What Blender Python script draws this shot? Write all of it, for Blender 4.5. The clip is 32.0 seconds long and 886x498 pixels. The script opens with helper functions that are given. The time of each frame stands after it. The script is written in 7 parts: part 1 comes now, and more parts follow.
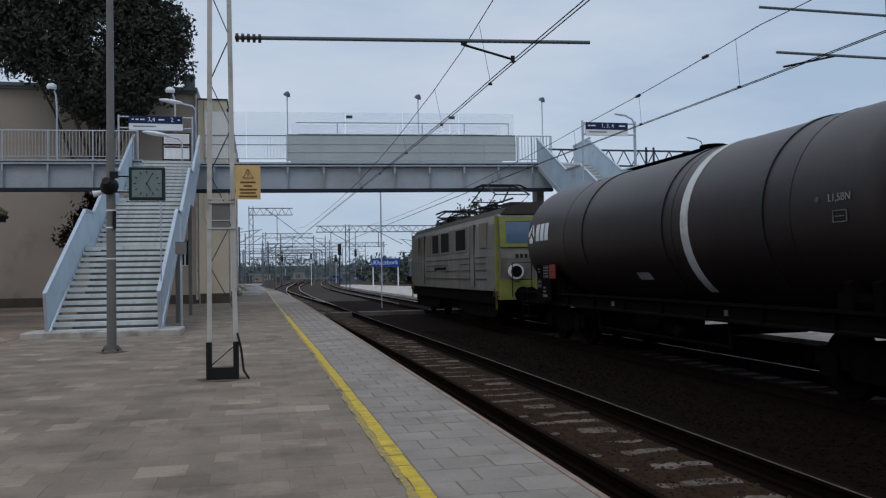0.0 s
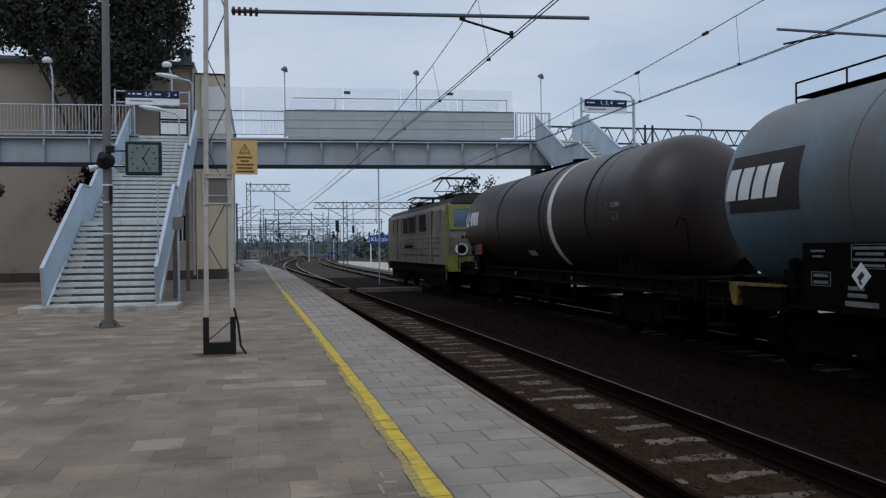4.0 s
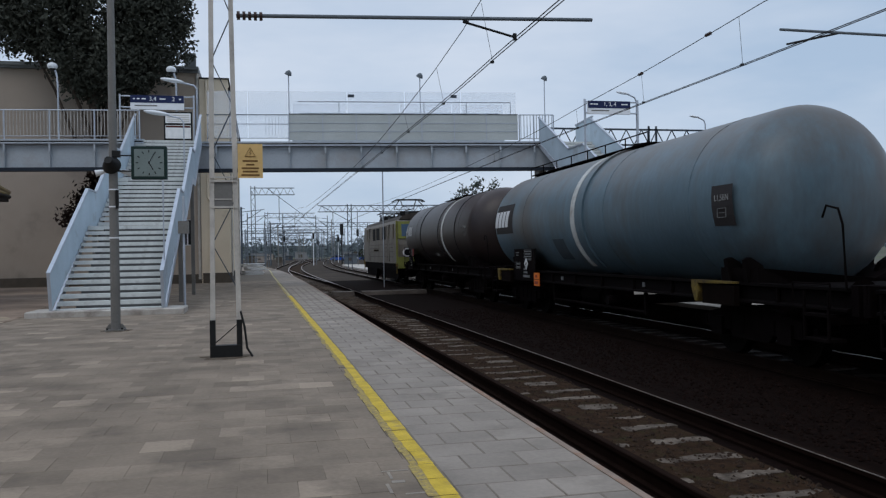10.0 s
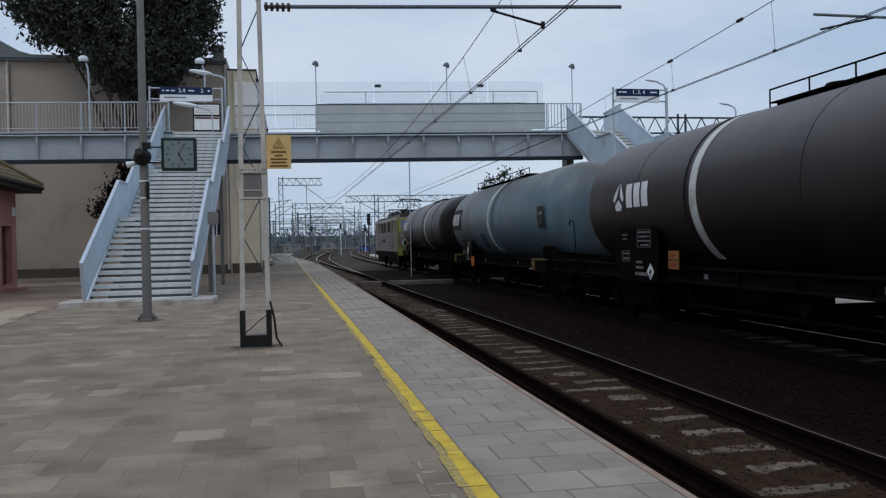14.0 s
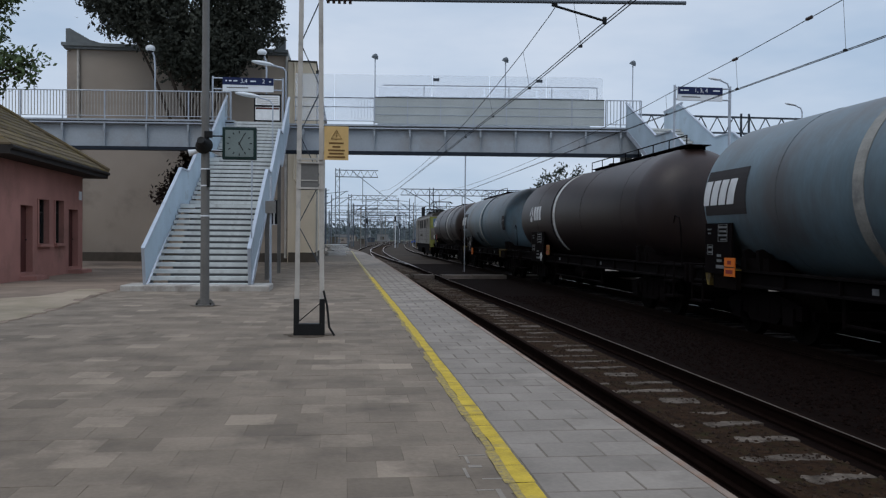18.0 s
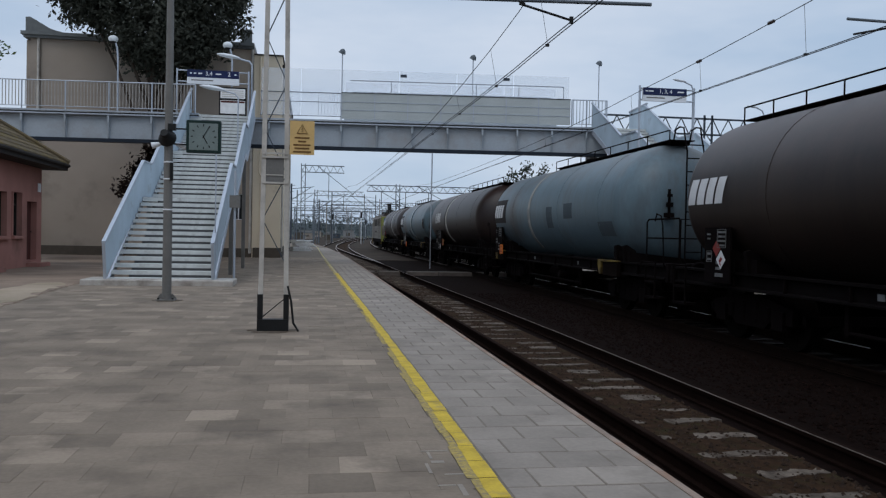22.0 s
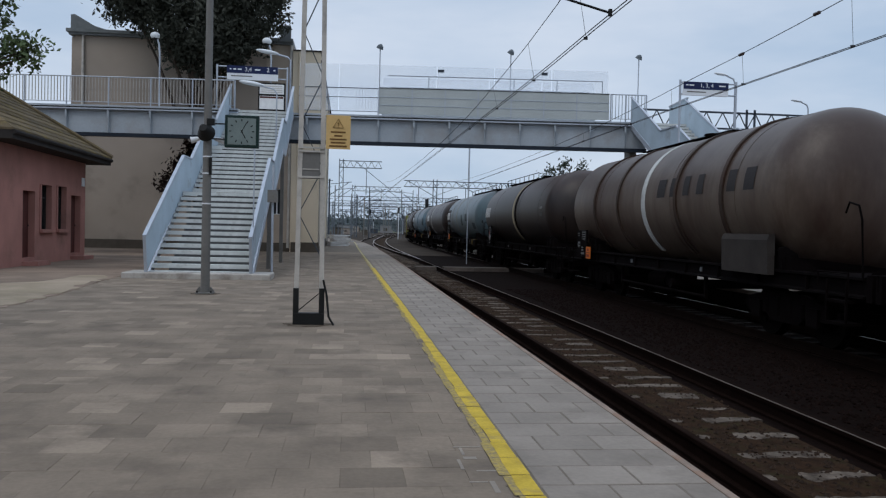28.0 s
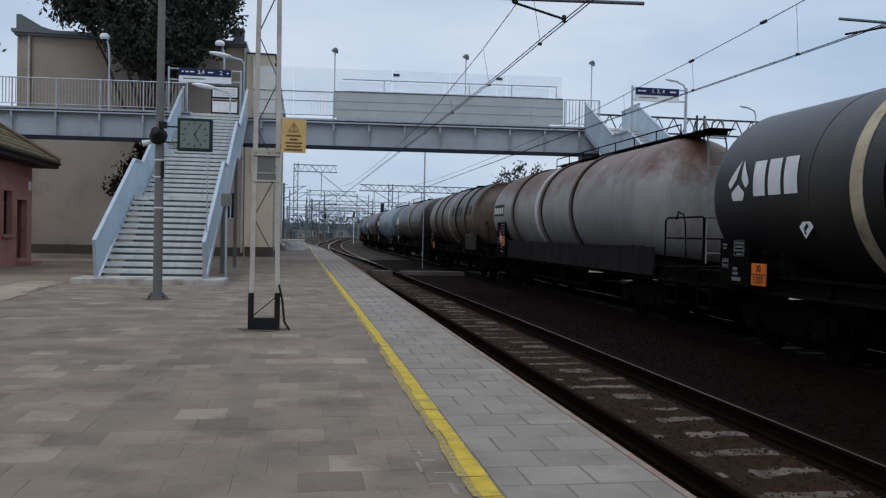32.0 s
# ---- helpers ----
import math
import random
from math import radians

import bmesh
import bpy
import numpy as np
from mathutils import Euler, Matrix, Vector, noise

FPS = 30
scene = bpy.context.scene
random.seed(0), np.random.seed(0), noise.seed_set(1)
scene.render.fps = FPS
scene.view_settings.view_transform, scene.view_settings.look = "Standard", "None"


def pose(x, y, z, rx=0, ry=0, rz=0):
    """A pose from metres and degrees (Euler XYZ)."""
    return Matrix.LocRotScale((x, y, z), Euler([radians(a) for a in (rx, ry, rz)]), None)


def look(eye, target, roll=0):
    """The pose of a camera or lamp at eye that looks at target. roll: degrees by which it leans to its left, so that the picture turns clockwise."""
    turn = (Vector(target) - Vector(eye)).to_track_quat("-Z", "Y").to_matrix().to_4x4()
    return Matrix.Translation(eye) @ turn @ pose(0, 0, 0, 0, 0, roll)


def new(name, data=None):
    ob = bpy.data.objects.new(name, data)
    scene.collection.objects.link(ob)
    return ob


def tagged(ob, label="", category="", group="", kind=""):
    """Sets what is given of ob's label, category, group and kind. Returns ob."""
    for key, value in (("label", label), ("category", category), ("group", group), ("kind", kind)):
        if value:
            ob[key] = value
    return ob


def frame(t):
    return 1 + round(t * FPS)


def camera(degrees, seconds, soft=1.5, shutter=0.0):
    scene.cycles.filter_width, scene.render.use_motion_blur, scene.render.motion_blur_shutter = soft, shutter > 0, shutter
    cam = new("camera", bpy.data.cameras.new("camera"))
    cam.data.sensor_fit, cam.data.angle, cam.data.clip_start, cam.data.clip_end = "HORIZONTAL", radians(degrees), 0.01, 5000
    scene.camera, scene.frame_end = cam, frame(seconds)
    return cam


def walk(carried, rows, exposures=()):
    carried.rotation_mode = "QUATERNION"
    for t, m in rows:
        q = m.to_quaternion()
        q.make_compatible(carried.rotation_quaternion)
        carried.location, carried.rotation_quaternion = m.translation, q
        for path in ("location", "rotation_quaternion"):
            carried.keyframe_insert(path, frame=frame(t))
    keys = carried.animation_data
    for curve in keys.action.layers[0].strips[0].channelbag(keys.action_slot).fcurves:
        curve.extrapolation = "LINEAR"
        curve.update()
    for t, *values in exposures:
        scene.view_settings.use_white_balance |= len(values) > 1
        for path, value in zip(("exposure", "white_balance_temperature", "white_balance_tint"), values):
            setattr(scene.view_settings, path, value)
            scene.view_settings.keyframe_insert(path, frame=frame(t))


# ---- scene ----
cam = camera(56.4, 32.0, soft=1.25)
PATH = [
    (0.0, pose(-0.000, 0.003, 1.390, 91.569, 0.962, -12.486)),
    (0.5, pose(-0.000, 0.009, 1.385, 91.269, 0.845, -12.446)),
    (1.0, pose(0.012, 0.036, 1.388, 90.697, 1.371, -12.856)),
    (1.5, pose(0.014, 0.019, 1.386, 91.096, 1.355, -13.727)),
    (2.0, pose(0.009, 0.009, 1.385, 90.905, 1.553, -13.862)),
    (2.5, pose(0.018, 0.000, 1.380, 90.499, 1.649, -14.037)),
    (3.0, pose(0.021, 0.016, 1.401, 90.943, 1.989, -13.783)),
    (3.5, pose(0.015, 0.006, 1.379, 90.562, 0.837, -12.759)),
    (5.5, pose(0.008, 0.008, 1.378, 89.378, 0.636, -12.451)),
    (6.0, pose(0.008, 0.010, 1.369, 89.530, 0.834, -12.466)),
    (6.5, pose(0.006, 0.001, 1.380, 89.744, 0.932, -12.995)),
    (7.0, pose(-0.000, -0.008, 1.378, 90.143, 0.643, -12.278)),
    (7.5, pose(-0.006, -0.025, 1.366, 89.649, 0.799, -11.474)),
    (8.0, pose(0.006, 0.014, 1.369, 89.219, 1.126, -10.973)),
    (8.5, pose(0.021, 0.034, 1.371, 88.955, 0.962, -11.047)),
    (9.0, pose(0.006, -0.003, 1.366, 89.193, 0.740, -11.179)),
    (9.5, pose(-0.002, 0.000, 1.368, 90.081, 0.822, -11.631)),
    (10.0, pose(-0.007, -0.033, 1.370, 90.168, 1.026, -12.340)),
    (10.5, pose(-0.011, -0.021, 1.381, 90.399, 0.847, -11.728)),
    (11.0, pose(-0.012, -0.010, 1.375, 90.167, 0.013, -12.041)),
    (11.5, pose(-0.021, -0.049, 1.369, 90.383, 0.607, -11.382)),
    (12.0, pose(-0.016, -0.021, 1.371, 89.976, 0.727, -11.396)),
    (12.5, pose(-0.011, -0.010, 1.375, 89.720, 1.029, -10.500)),
    (13.0, pose(-0.008, -0.011, 1.374, 89.779, 1.182, -10.465)),
    (13.5, pose(-0.007, -0.016, 1.373, 89.864, 0.710, -10.934)),
    (14.0, pose(-0.020, -0.012, 1.376, 89.489, 1.177, -10.485)),
    (14.5, pose(-0.006, 0.006, 1.371, 89.873, 0.446, -9.344)),
    (16.5, pose(-0.002, 0.052, 1.376, 90.768, 0.169, -7.777)),
    (17.0, pose(-0.014, -0.032, 1.371, 90.636, 0.031, -7.760)),
    (17.5, pose(-0.018, -0.020, 1.373, 89.497, -0.558, -7.568)),
    (18.0, pose(-0.017, -0.009, 1.372, 89.144, -0.500, -6.753)),
    (18.5, pose(-0.003, -0.011, 1.381, 89.462, 0.075, -7.461)),
    (19.0, pose(-0.002, -0.005, 1.373, 89.008, 0.189, -8.243)),
    (19.5, pose(0.006, -0.008, 1.371, 89.464, 0.161, -9.502)),
    (20.0, pose(-0.005, 0.006, 1.377, 88.885, 0.310, -10.034)),
    (20.5, pose(-0.006, -0.015, 1.361, 89.367, 0.025, -10.117)),
    (21.0, pose(0.006, 0.058, 1.364, 89.003, -0.099, -9.998)),
    (21.5, pose(-0.015, -0.005, 1.369, 89.101, -0.467, -9.476)),
    (22.0, pose(-0.010, -0.016, 1.366, 88.971, -1.117, -9.102)),
    (22.5, pose(-0.007, -0.017, 1.364, 89.300, -1.214, -8.683)),
    (23.0, pose(-0.010, 0.007, 1.373, 89.379, -0.934, -7.474)),
    (23.5, pose(-0.014, -0.030, 1.364, 89.931, -1.435, -7.995)),
    (24.0, pose(-0.001, -0.001, 1.370, 89.567, -1.397, -7.331)),
    (24.5, pose(-0.019, -0.035, 1.373, 89.717, -1.856, -7.131)),
    (25.0, pose(-0.018, -0.037, 1.360, 89.541, -2.079, -7.120)),
    (25.5, pose(-0.012, -0.023, 1.372, 89.189, -2.074, -6.750)),
    (27.5, pose(0.021, 0.033, 1.358, 88.641, -1.622, -6.318)),
    (28.0, pose(0.020, 0.035, 1.355, 88.612, -1.378, -6.526)),
    (28.5, pose(0.007, 0.026, 1.349, 88.675, -2.234, -7.428)),
    (29.0, pose(0.021, 0.017, 1.350, 89.455, -1.154, -8.032)),
    (29.5, pose(0.010, 0.010, 1.352, 89.337, -0.703, -9.185)),
    (30.0, pose(0.023, 0.011, 1.351, 89.593, -0.432, -10.488)),
    (30.5, pose(0.020, -0.021, 1.343, 89.349, -0.538, -10.569)),
    (31.0, pose(0.016, 0.040, 1.354, 89.680, -0.739, -10.043)),
    (31.5, pose(0.003, 0.020, 1.351, 88.819, -0.900, -9.928)),
    (32.0, pose(0.006, 0.015, 1.350, 88.968, -1.236, -9.602)),
]
walk(cam, PATH, [(0.0, -0.14), (3.5, -0.13), (6.0, -0.01), (14.0, -0.01), (18.0, -0.03), (28.0, 0.0), (32.0, 0.03)])

# ---- world, sun, exposure ----
world = bpy.data.worlds.new("overcast_sky")
scene.world = world
world.use_nodes = True
wn, wl = world.node_tree.nodes, world.node_tree.links
wn.clear()
w_out = wn.new("ShaderNodeOutputWorld")
w_bg = wn.new("ShaderNodeBackground")
w_sky = wn.new("ShaderNodeTexSky")
w_sky.sky_type = "NISHITA"
w_sky.sun_disc = False
w_sky.sun_elevation = radians(52)
w_sky.sun_rotation = radians(215)
w_gain = wn.new("ShaderNodeMix")
w_gain.data_type = "RGBA"
w_gain.blend_type = "MULTIPLY"
w_gain.inputs[0].default_value = 1.0
w_gain.inputs[7].default_value = (0.07, 0.07, 0.07, 1)
w_coord = wn.new("ShaderNodeTexCoord")
w_map = wn.new("ShaderNodeMapping")
w_map.inputs["Scale"].default_value = (1.0, 1.0, 3.5)
w_noise = wn.new("ShaderNodeTexNoise")
w_noise.inputs["Scale"].default_value = 2.2
w_noise.inputs["Detail"].default_value = 5
w_noise.inputs["Roughness"].default_value = 0.55
w_ramp = wn.new("ShaderNodeValToRGB")
w_ramp.color_ramp.elements[0].position = 0.3
w_ramp.color_ramp.elements[0].color = (0.438, 0.57, 0.755, 1)
w_ramp.color_ramp.elements[1].position = 0.72
w_ramp.color_ramp.elements[1].color = (0.725, 0.80, 0.925, 1)
w_mix = wn.new("ShaderNodeMix")
w_mix.data_type = "RGBA"
w_mix.inputs[0].default_value = 0.88
wl.new(w_coord.outputs["Generated"], w_map.inputs["Vector"])
wl.new(w_map.outputs["Vector"], w_noise.inputs["Vector"])
wl.new(w_noise.outputs["Fac"], w_ramp.inputs["Fac"])
wl.new(w_sky.outputs["Color"], w_gain.inputs[6])
wl.new(w_gain.outputs[2], w_mix.inputs[6])
wl.new(w_ramp.outputs["Color"], w_mix.inputs[7])
# an overcast sky is brighter towards the zenith
w_sep = wn.new("ShaderNodeSeparateXYZ")
w_rise = wn.new("ShaderNodeMapRange")
w_rise.inputs["From Min"].default_value = 0.33
w_rise.inputs["From Max"].default_value = 0.95
w_rise.inputs["To Min"].default_value = 1.0
w_rise.inputs["To Max"].default_value = 1.75
w_zen = wn.new("ShaderNodeVectorMath")
w_zen.operation = "SCALE"
wl.new(w_coord.outputs["Generated"], w_sep.inputs[0])
wl.new(w_sep.outputs[2], w_rise.inputs["Value"])
wl.new(w_mix.outputs[2], w_zen.inputs[0])
wl.new(w_rise.outputs[0], w_zen.inputs["Scale"])
wl.new(w_zen.outputs[0], w_bg.inputs["Color"])
w_bg.inputs["Strength"].default_value = 1.0
wl.new(w_bg.outputs[0], w_out.inputs[0])

sun = new("sun", bpy.data.lights.new("sun", "SUN"))
sun.data.energy = 0.5
sun.data.angle = radians(25)
sun.data.color = (1.0, 0.95, 0.88)
sun.matrix_world = look((-24, -34, 53), (0, 0, 0))


# ---- materials ----
def mat(name, color, rough=0.8, metal=0.0, var=0.25, scale=3.0, fine=40.0, bump=0.15, stain=None, stain_amt=0.0,
        spec=0.2, per="none", stretch=(1, 1, 1), glow=0.0, space="object", streak=None, per_amt=1.0, crown=None, sparse=False):
    m = bpy.data.materials.new(name)
    m.use_nodes = True
    n, l = m.node_tree.nodes, m.node_tree.links
    b = n["Principled BSDF"]
    b.inputs["Roughness"].default_value = rough
    b.inputs["Metallic"].default_value = metal
    b.inputs["Specular IOR Level"].default_value = spec
    co = n.new("ShaderNodeTexCoord")
    mp = n.new("ShaderNodeMapping")
    mp.inputs["Scale"].default_value = stretch
    if space == "world":
        l.new(n.new("ShaderNodeNewGeometry").outputs["Position"], mp.inputs["Vector"])
    elif per == "object":
        shift = n.new("ShaderNodeVectorMath")
        shift.operation = "MULTIPLY_ADD"
        shift.inputs[1].default_value = (37.0, 53.0, 71.0)
        l.new(n.new("ShaderNodeObjectInfo").outputs["Random"], shift.inputs[0])
        l.new(co.outputs["Object"], shift.inputs[2])
        l.new(shift.outputs[0], mp.inputs["Vector"])
    else:
        l.new(co.outputs["Object"], mp.inputs["Vector"])
    big = n.new("ShaderNodeTexNoise")
    big.inputs["Scale"].default_value = scale
    big.inputs["Detail"].default_value = 4
    small = n.new("ShaderNodeTexNoise")
    small.inputs["Scale"].default_value = fine
    small.inputs["Detail"].default_value = 3
    for t in (big, small):
        l.new(mp.outputs["Vector"], t.inputs["Vector"])
    add = n.new("ShaderNodeMath")
    add.operation = "ADD"
    half = n.new("ShaderNodeMath")
    half.operation = "MULTIPLY"
    half.inputs[1].default_value = 0.45
    l.new(small.outputs["Fac"], half.inputs[0])
    l.new(big.outputs["Fac"], add.inputs[0])
    l.new(half.outputs[0], add.inputs[1])
    tone = n.new("ShaderNodeMapRange")
    tone.inputs["From Min"].default_value = 0.42
    tone.inputs["From Max"].default_value = 1.02
    tone.inputs["To Min"].default_value = 1 - var
    tone.inputs["To Max"].default_value = 1 + var
    l.new(add.outputs[0], tone.inputs["Value"])
    val = tone.outputs[0]
    if per != "none":
        if per == "object":
            src = n.new("ShaderNodeObjectInfo").outputs["Random"]
        else:
            src = n.new("ShaderNodeNewGeometry").outputs["Random Per Island"]
        pr = n.new("ShaderNodeValToRGB")
        for at, v in ((0.15, 0.84), (0.55, 0.98), (0.85, 1.18)):
            v = 1 + (v - 1) * per_amt
            pr.color_ramp.elements.new(at).color = (v, v, v, 1)
        lo, hi = 1 - 0.26 * per_amt, 1 + 0.42 * per_amt
        if sparse:
            # most alike, a few much paler or darker
            for el, at, v in zip(pr.color_ramp.elements[1:4], (0.1, 0.78, 0.92), (0.92, 1.03, 1.12)):
                el.position, el.color = at, (v, v, v, 1)
            lo, hi = 0.72, 1.5
        pr.color_ramp.elements[0].color = (lo, lo, lo, 1)
        pr.color_ramp.elements[-1].color = (hi, hi, hi, 1)
        l.new(src, pr.inputs["Fac"])
        mu = n.new("ShaderNodeMath")
        mu.operation = "MULTIPLY"
        l.new(pr.outputs[0], mu.inputs[0])
        l.new(val, mu.inputs[1])
        val = mu.outputs[0]
    mix = n.new("ShaderNodeMix")
    mix.data_type = "RGBA"
    mix.blend_type = "MULTIPLY"
    mix.inputs[0].default_value = 1.0
    mix.inputs[6].default_value = (*color, 1)
    l.new(val, mix.inputs[7])
    col = mix.outputs[2]
    if stain:
        st = n.new("ShaderNodeTexNoise")
        st.inputs["Scale"].default_value = scale * 0.7
        st.inputs["Detail"].default_value = 6
        st.inputs["Roughness"].default_value = 0.65
        l.new(mp.outputs["Vector"], st.inputs["Vector"])
        sr = n.new("ShaderNodeMapRange")
        sr.inputs["From Min"].default_value = 0.62 - 0.3 * stain_amt
        sr.inputs["From Max"].default_value = 0.78 - 0.2 * stain_amt
        l.new(st.outputs["Fac"], sr.inputs["Value"])
        sm = n.new("ShaderNodeMix")
        sm.data_type = "RGBA"
        l.new(sr.outputs[0], sm.inputs[0])
        l.new(col, sm.inputs[6])
        sm.inputs[7].default_value = (*stain, 1)
        col = sm.outputs[2]
    if streak:
        mp2 = n.new("ShaderNodeMapping")
        mp2.inputs["Scale"].default_value = (0.6, 1.0, 0.1)
        l.new(co.outputs["Object"], mp2.inputs["Vector"])
        st = n.new("ShaderNodeTexNoise")
        st.inputs["Scale"].default_value = 3.2
        st.inputs["Detail"].default_value = 7
        st.inputs["Roughness"].default_value = 0.7
        l.new(mp2.outputs["Vector"], st.inputs["Vector"])
        sr = n.new("ShaderNodeMapRange")
        sr.inputs["From Min"].default_value = 0.5
        sr.inputs["From Max"].default_value = 0.72
        sr.inputs["To Max"].default_value = streak[3]
        l.new(st.outputs["Fac"], sr.inputs["Value"])
        sm = n.new("ShaderNodeMix")
        sm.data_type = "RGBA"
        l.new(sr.outputs[0], sm.inputs[0])
        l.new(col, sm.inputs[6])
        sm.inputs[7].default_value = (*streak[:3], 1)
        col = sm.outputs[2]
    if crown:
        # rust and grime along the top, on dark tanks also a paler upper side, with a broken lower edge
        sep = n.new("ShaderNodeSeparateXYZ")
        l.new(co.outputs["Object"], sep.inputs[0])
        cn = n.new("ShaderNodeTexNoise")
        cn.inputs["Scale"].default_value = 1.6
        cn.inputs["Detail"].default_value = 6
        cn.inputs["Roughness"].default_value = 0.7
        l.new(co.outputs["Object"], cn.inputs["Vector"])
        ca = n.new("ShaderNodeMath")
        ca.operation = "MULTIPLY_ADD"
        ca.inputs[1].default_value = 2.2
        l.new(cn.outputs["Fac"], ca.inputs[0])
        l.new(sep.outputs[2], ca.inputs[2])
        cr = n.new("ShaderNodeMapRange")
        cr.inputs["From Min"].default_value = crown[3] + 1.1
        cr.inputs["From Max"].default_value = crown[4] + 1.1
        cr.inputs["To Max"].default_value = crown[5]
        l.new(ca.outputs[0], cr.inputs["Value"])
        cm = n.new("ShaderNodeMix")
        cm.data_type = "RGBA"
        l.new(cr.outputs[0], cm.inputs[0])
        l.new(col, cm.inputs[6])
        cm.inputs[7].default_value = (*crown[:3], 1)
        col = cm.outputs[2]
    l.new(col, b.inputs["Base Color"])
    if bump:
        bp = n.new("ShaderNodeBump")
        bp.inputs["Strength"].default_value = bump
        bp.inputs["Distance"].default_value = 0.01
        l.new(add.outputs[0], bp.inputs["Height"])
        l.new(bp.outputs[0], b.inputs["Normal"])
    if glow:
        b.inputs["Emission Color"].default_value = (*color, 1)
        b.inputs["Emission Strength"].default_value = glow
    return m


def glass(name, color=(0.9, 0.95, 1.0), rough=0.05, alpha=0.25):
    m = bpy.data.materials.new(name)
    m.use_nodes = True
    b = m.node_tree.nodes["Principled BSDF"]
    b.inputs["Base Color"].default_value = (*color, 1)
    b.inputs["Roughness"].default_value = rough
    b.inputs["Alpha"].default_value = alpha
    return m


M_PAVER = mat("worn_paver", (0.214, 0.167, 0.125), 0.85, var=0.24, scale=1.7, fine=30, per="island", sparse=True, bump=0.4, stain=(0.128, 0.1, 0.076), stain_amt=0.42, space="world")
M_PAVER_OB = mat("worn_paver_piece", (0.214, 0.167, 0.125), 0.85, var=0.24, scale=1.7, fine=30, per="object", sparse=True, bump=0.4, stain=(0.128, 0.1, 0.076), stain_amt=0.42, space="world")
M_PAVE_BED = mat("sand_joint", (0.165, 0.136, 0.108), 0.95, scale=2, fine=80, bump=0.5)
M_SLAB = mat("concrete_slab", (0.252, 0.214, 0.18), 0.85, var=0.2, scale=1.6, fine=30, per="object", per_amt=0.35, bump=0.3, stain=(0.165, 0.138, 0.114), stain_amt=0.4, space="world")
M_EDGE = mat("edge_concrete", (0.25, 0.185, 0.145), 0.9, var=0.3, scale=3, fine=50, bump=0.5, stain=(0.25, 0.11, 0.055), stain_amt=0.35)
M_YELLOW = mat("line_paint_yellow", (0.52, 0.36, 0.04), 0.75, var=0.25, scale=6, fine=50, bump=0.3, stain=(0.27, 0.2, 0.09), stain_amt=0.25, space="world")
M_YELLOW_FAR = mat("line_paint_pale", (0.5, 0.42, 0.2), 0.85, var=0.3, scale=1.5, fine=30, bump=0.3, stain=(0.3, 0.26, 0.2), stain_amt=0.5)
M_YELLOW_OLD = mat("line_paint_worn", (0.38, 0.28, 0.08), 0.85, var=0.35, scale=34, fine=70, bump=0.3, stain=(0.2, 0.16, 0.115), stain_amt=0.6, space="world")
# darker than real ballast, tuned to the near-black ground by the train
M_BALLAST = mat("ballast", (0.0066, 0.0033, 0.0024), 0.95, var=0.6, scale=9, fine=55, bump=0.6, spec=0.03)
M_BALLAST_IN = mat("brown_ballast", (0.029, 0.0155, 0.0085), 0.95, var=0.55, scale=7, fine=45, bump=0.9, spec=0.05, stain=(0.026, 0.022, 0.009), stain_amt=0.35)
M_GROUND = mat("rough_ground", (0.085, 0.08, 0.06), 0.95, var=0.4, scale=0.05, fine=3, bump=0.3, stain=(0.07, 0.09, 0.035), stain_amt=0.5)
M_SAND = mat("trodden_sand", (0.33, 0.26, 0.19), 0.95, var=0.25, scale=0.6, fine=22, bump=0.5, stain=(0.22, 0.18, 0.11), stain_amt=0.45)
M_EARTH = mat("trodden_earth", (0.245, 0.18, 0.135), 0.95, var=0.3, scale=0.5, fine=22, bump=0.5, stain=(0.14, 0.105, 0.08), stain_amt=0.5)
# rust brown, darkened for the shade on the rail webs
M_RAIL = mat("rail_rust_shaded", (0.0105, 0.0056, 0.0042), 0.95, spec=0.02, var=0.3, scale=4, fine=40)
M_RAIL_DULL = mat("rail_worn_brown", (0.0145, 0.0082, 0.006), 0.95, spec=0.02, var=0.3, scale=3, fine=30, bump=0.05)
M_RAIL_DARK = mat("rail_dark", (0.011, 0.0062, 0.0045), 0.9, spec=0.03, var=0.3, scale=4, fine=40)
# bright metal standing in for sky sheen on far rail heads and one edge
M_RAIL_SHEEN = mat("rail_sheen_bright", (0.46, 0.38, 0.34), 0.4, metal=0.85, var=0.2, scale=1, fine=20, bump=0.05)
M_RAIL_TOP = mat("rail_polished", (0.75, 0.73, 0.71), 0.25, metal=1.0, var=0.15, scale=3, fine=30, bump=0.05)
M_SLEEPER = mat("sleeper_concrete", (0.126, 0.099, 0.077), 0.95, var=0.45, scale=7, fine=34, per="object", bump=0.9, stain=(0.034, 0.022, 0.0145), stain_amt=0.62)
# darker sleeper tone for the track under the train
M_SLEEPER_DARK = mat("dark_sleeper", (0.026, 0.018, 0.0135), 0.95, var=0.4, scale=5, fine=30, per="object", bump=0.6, stain=(0.012, 0.0075, 0.005), stain_amt=0.75)
M_BOARD = mat("worn_boards", (0.13, 0.105, 0.088), 0.9, var=0.35, scale=3, fine=30, per="object", bump=0.5)
M_STEEL_BLUE = mat("painted_steel_blue_grey", (0.39, 0.465, 0.525), 0.6, var=0.12, scale=1.2, fine=20, bump=0.08, stain=(0.25, 0.25, 0.26), stain_amt=0.12)
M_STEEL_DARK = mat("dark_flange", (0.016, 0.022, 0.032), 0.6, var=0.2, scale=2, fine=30)
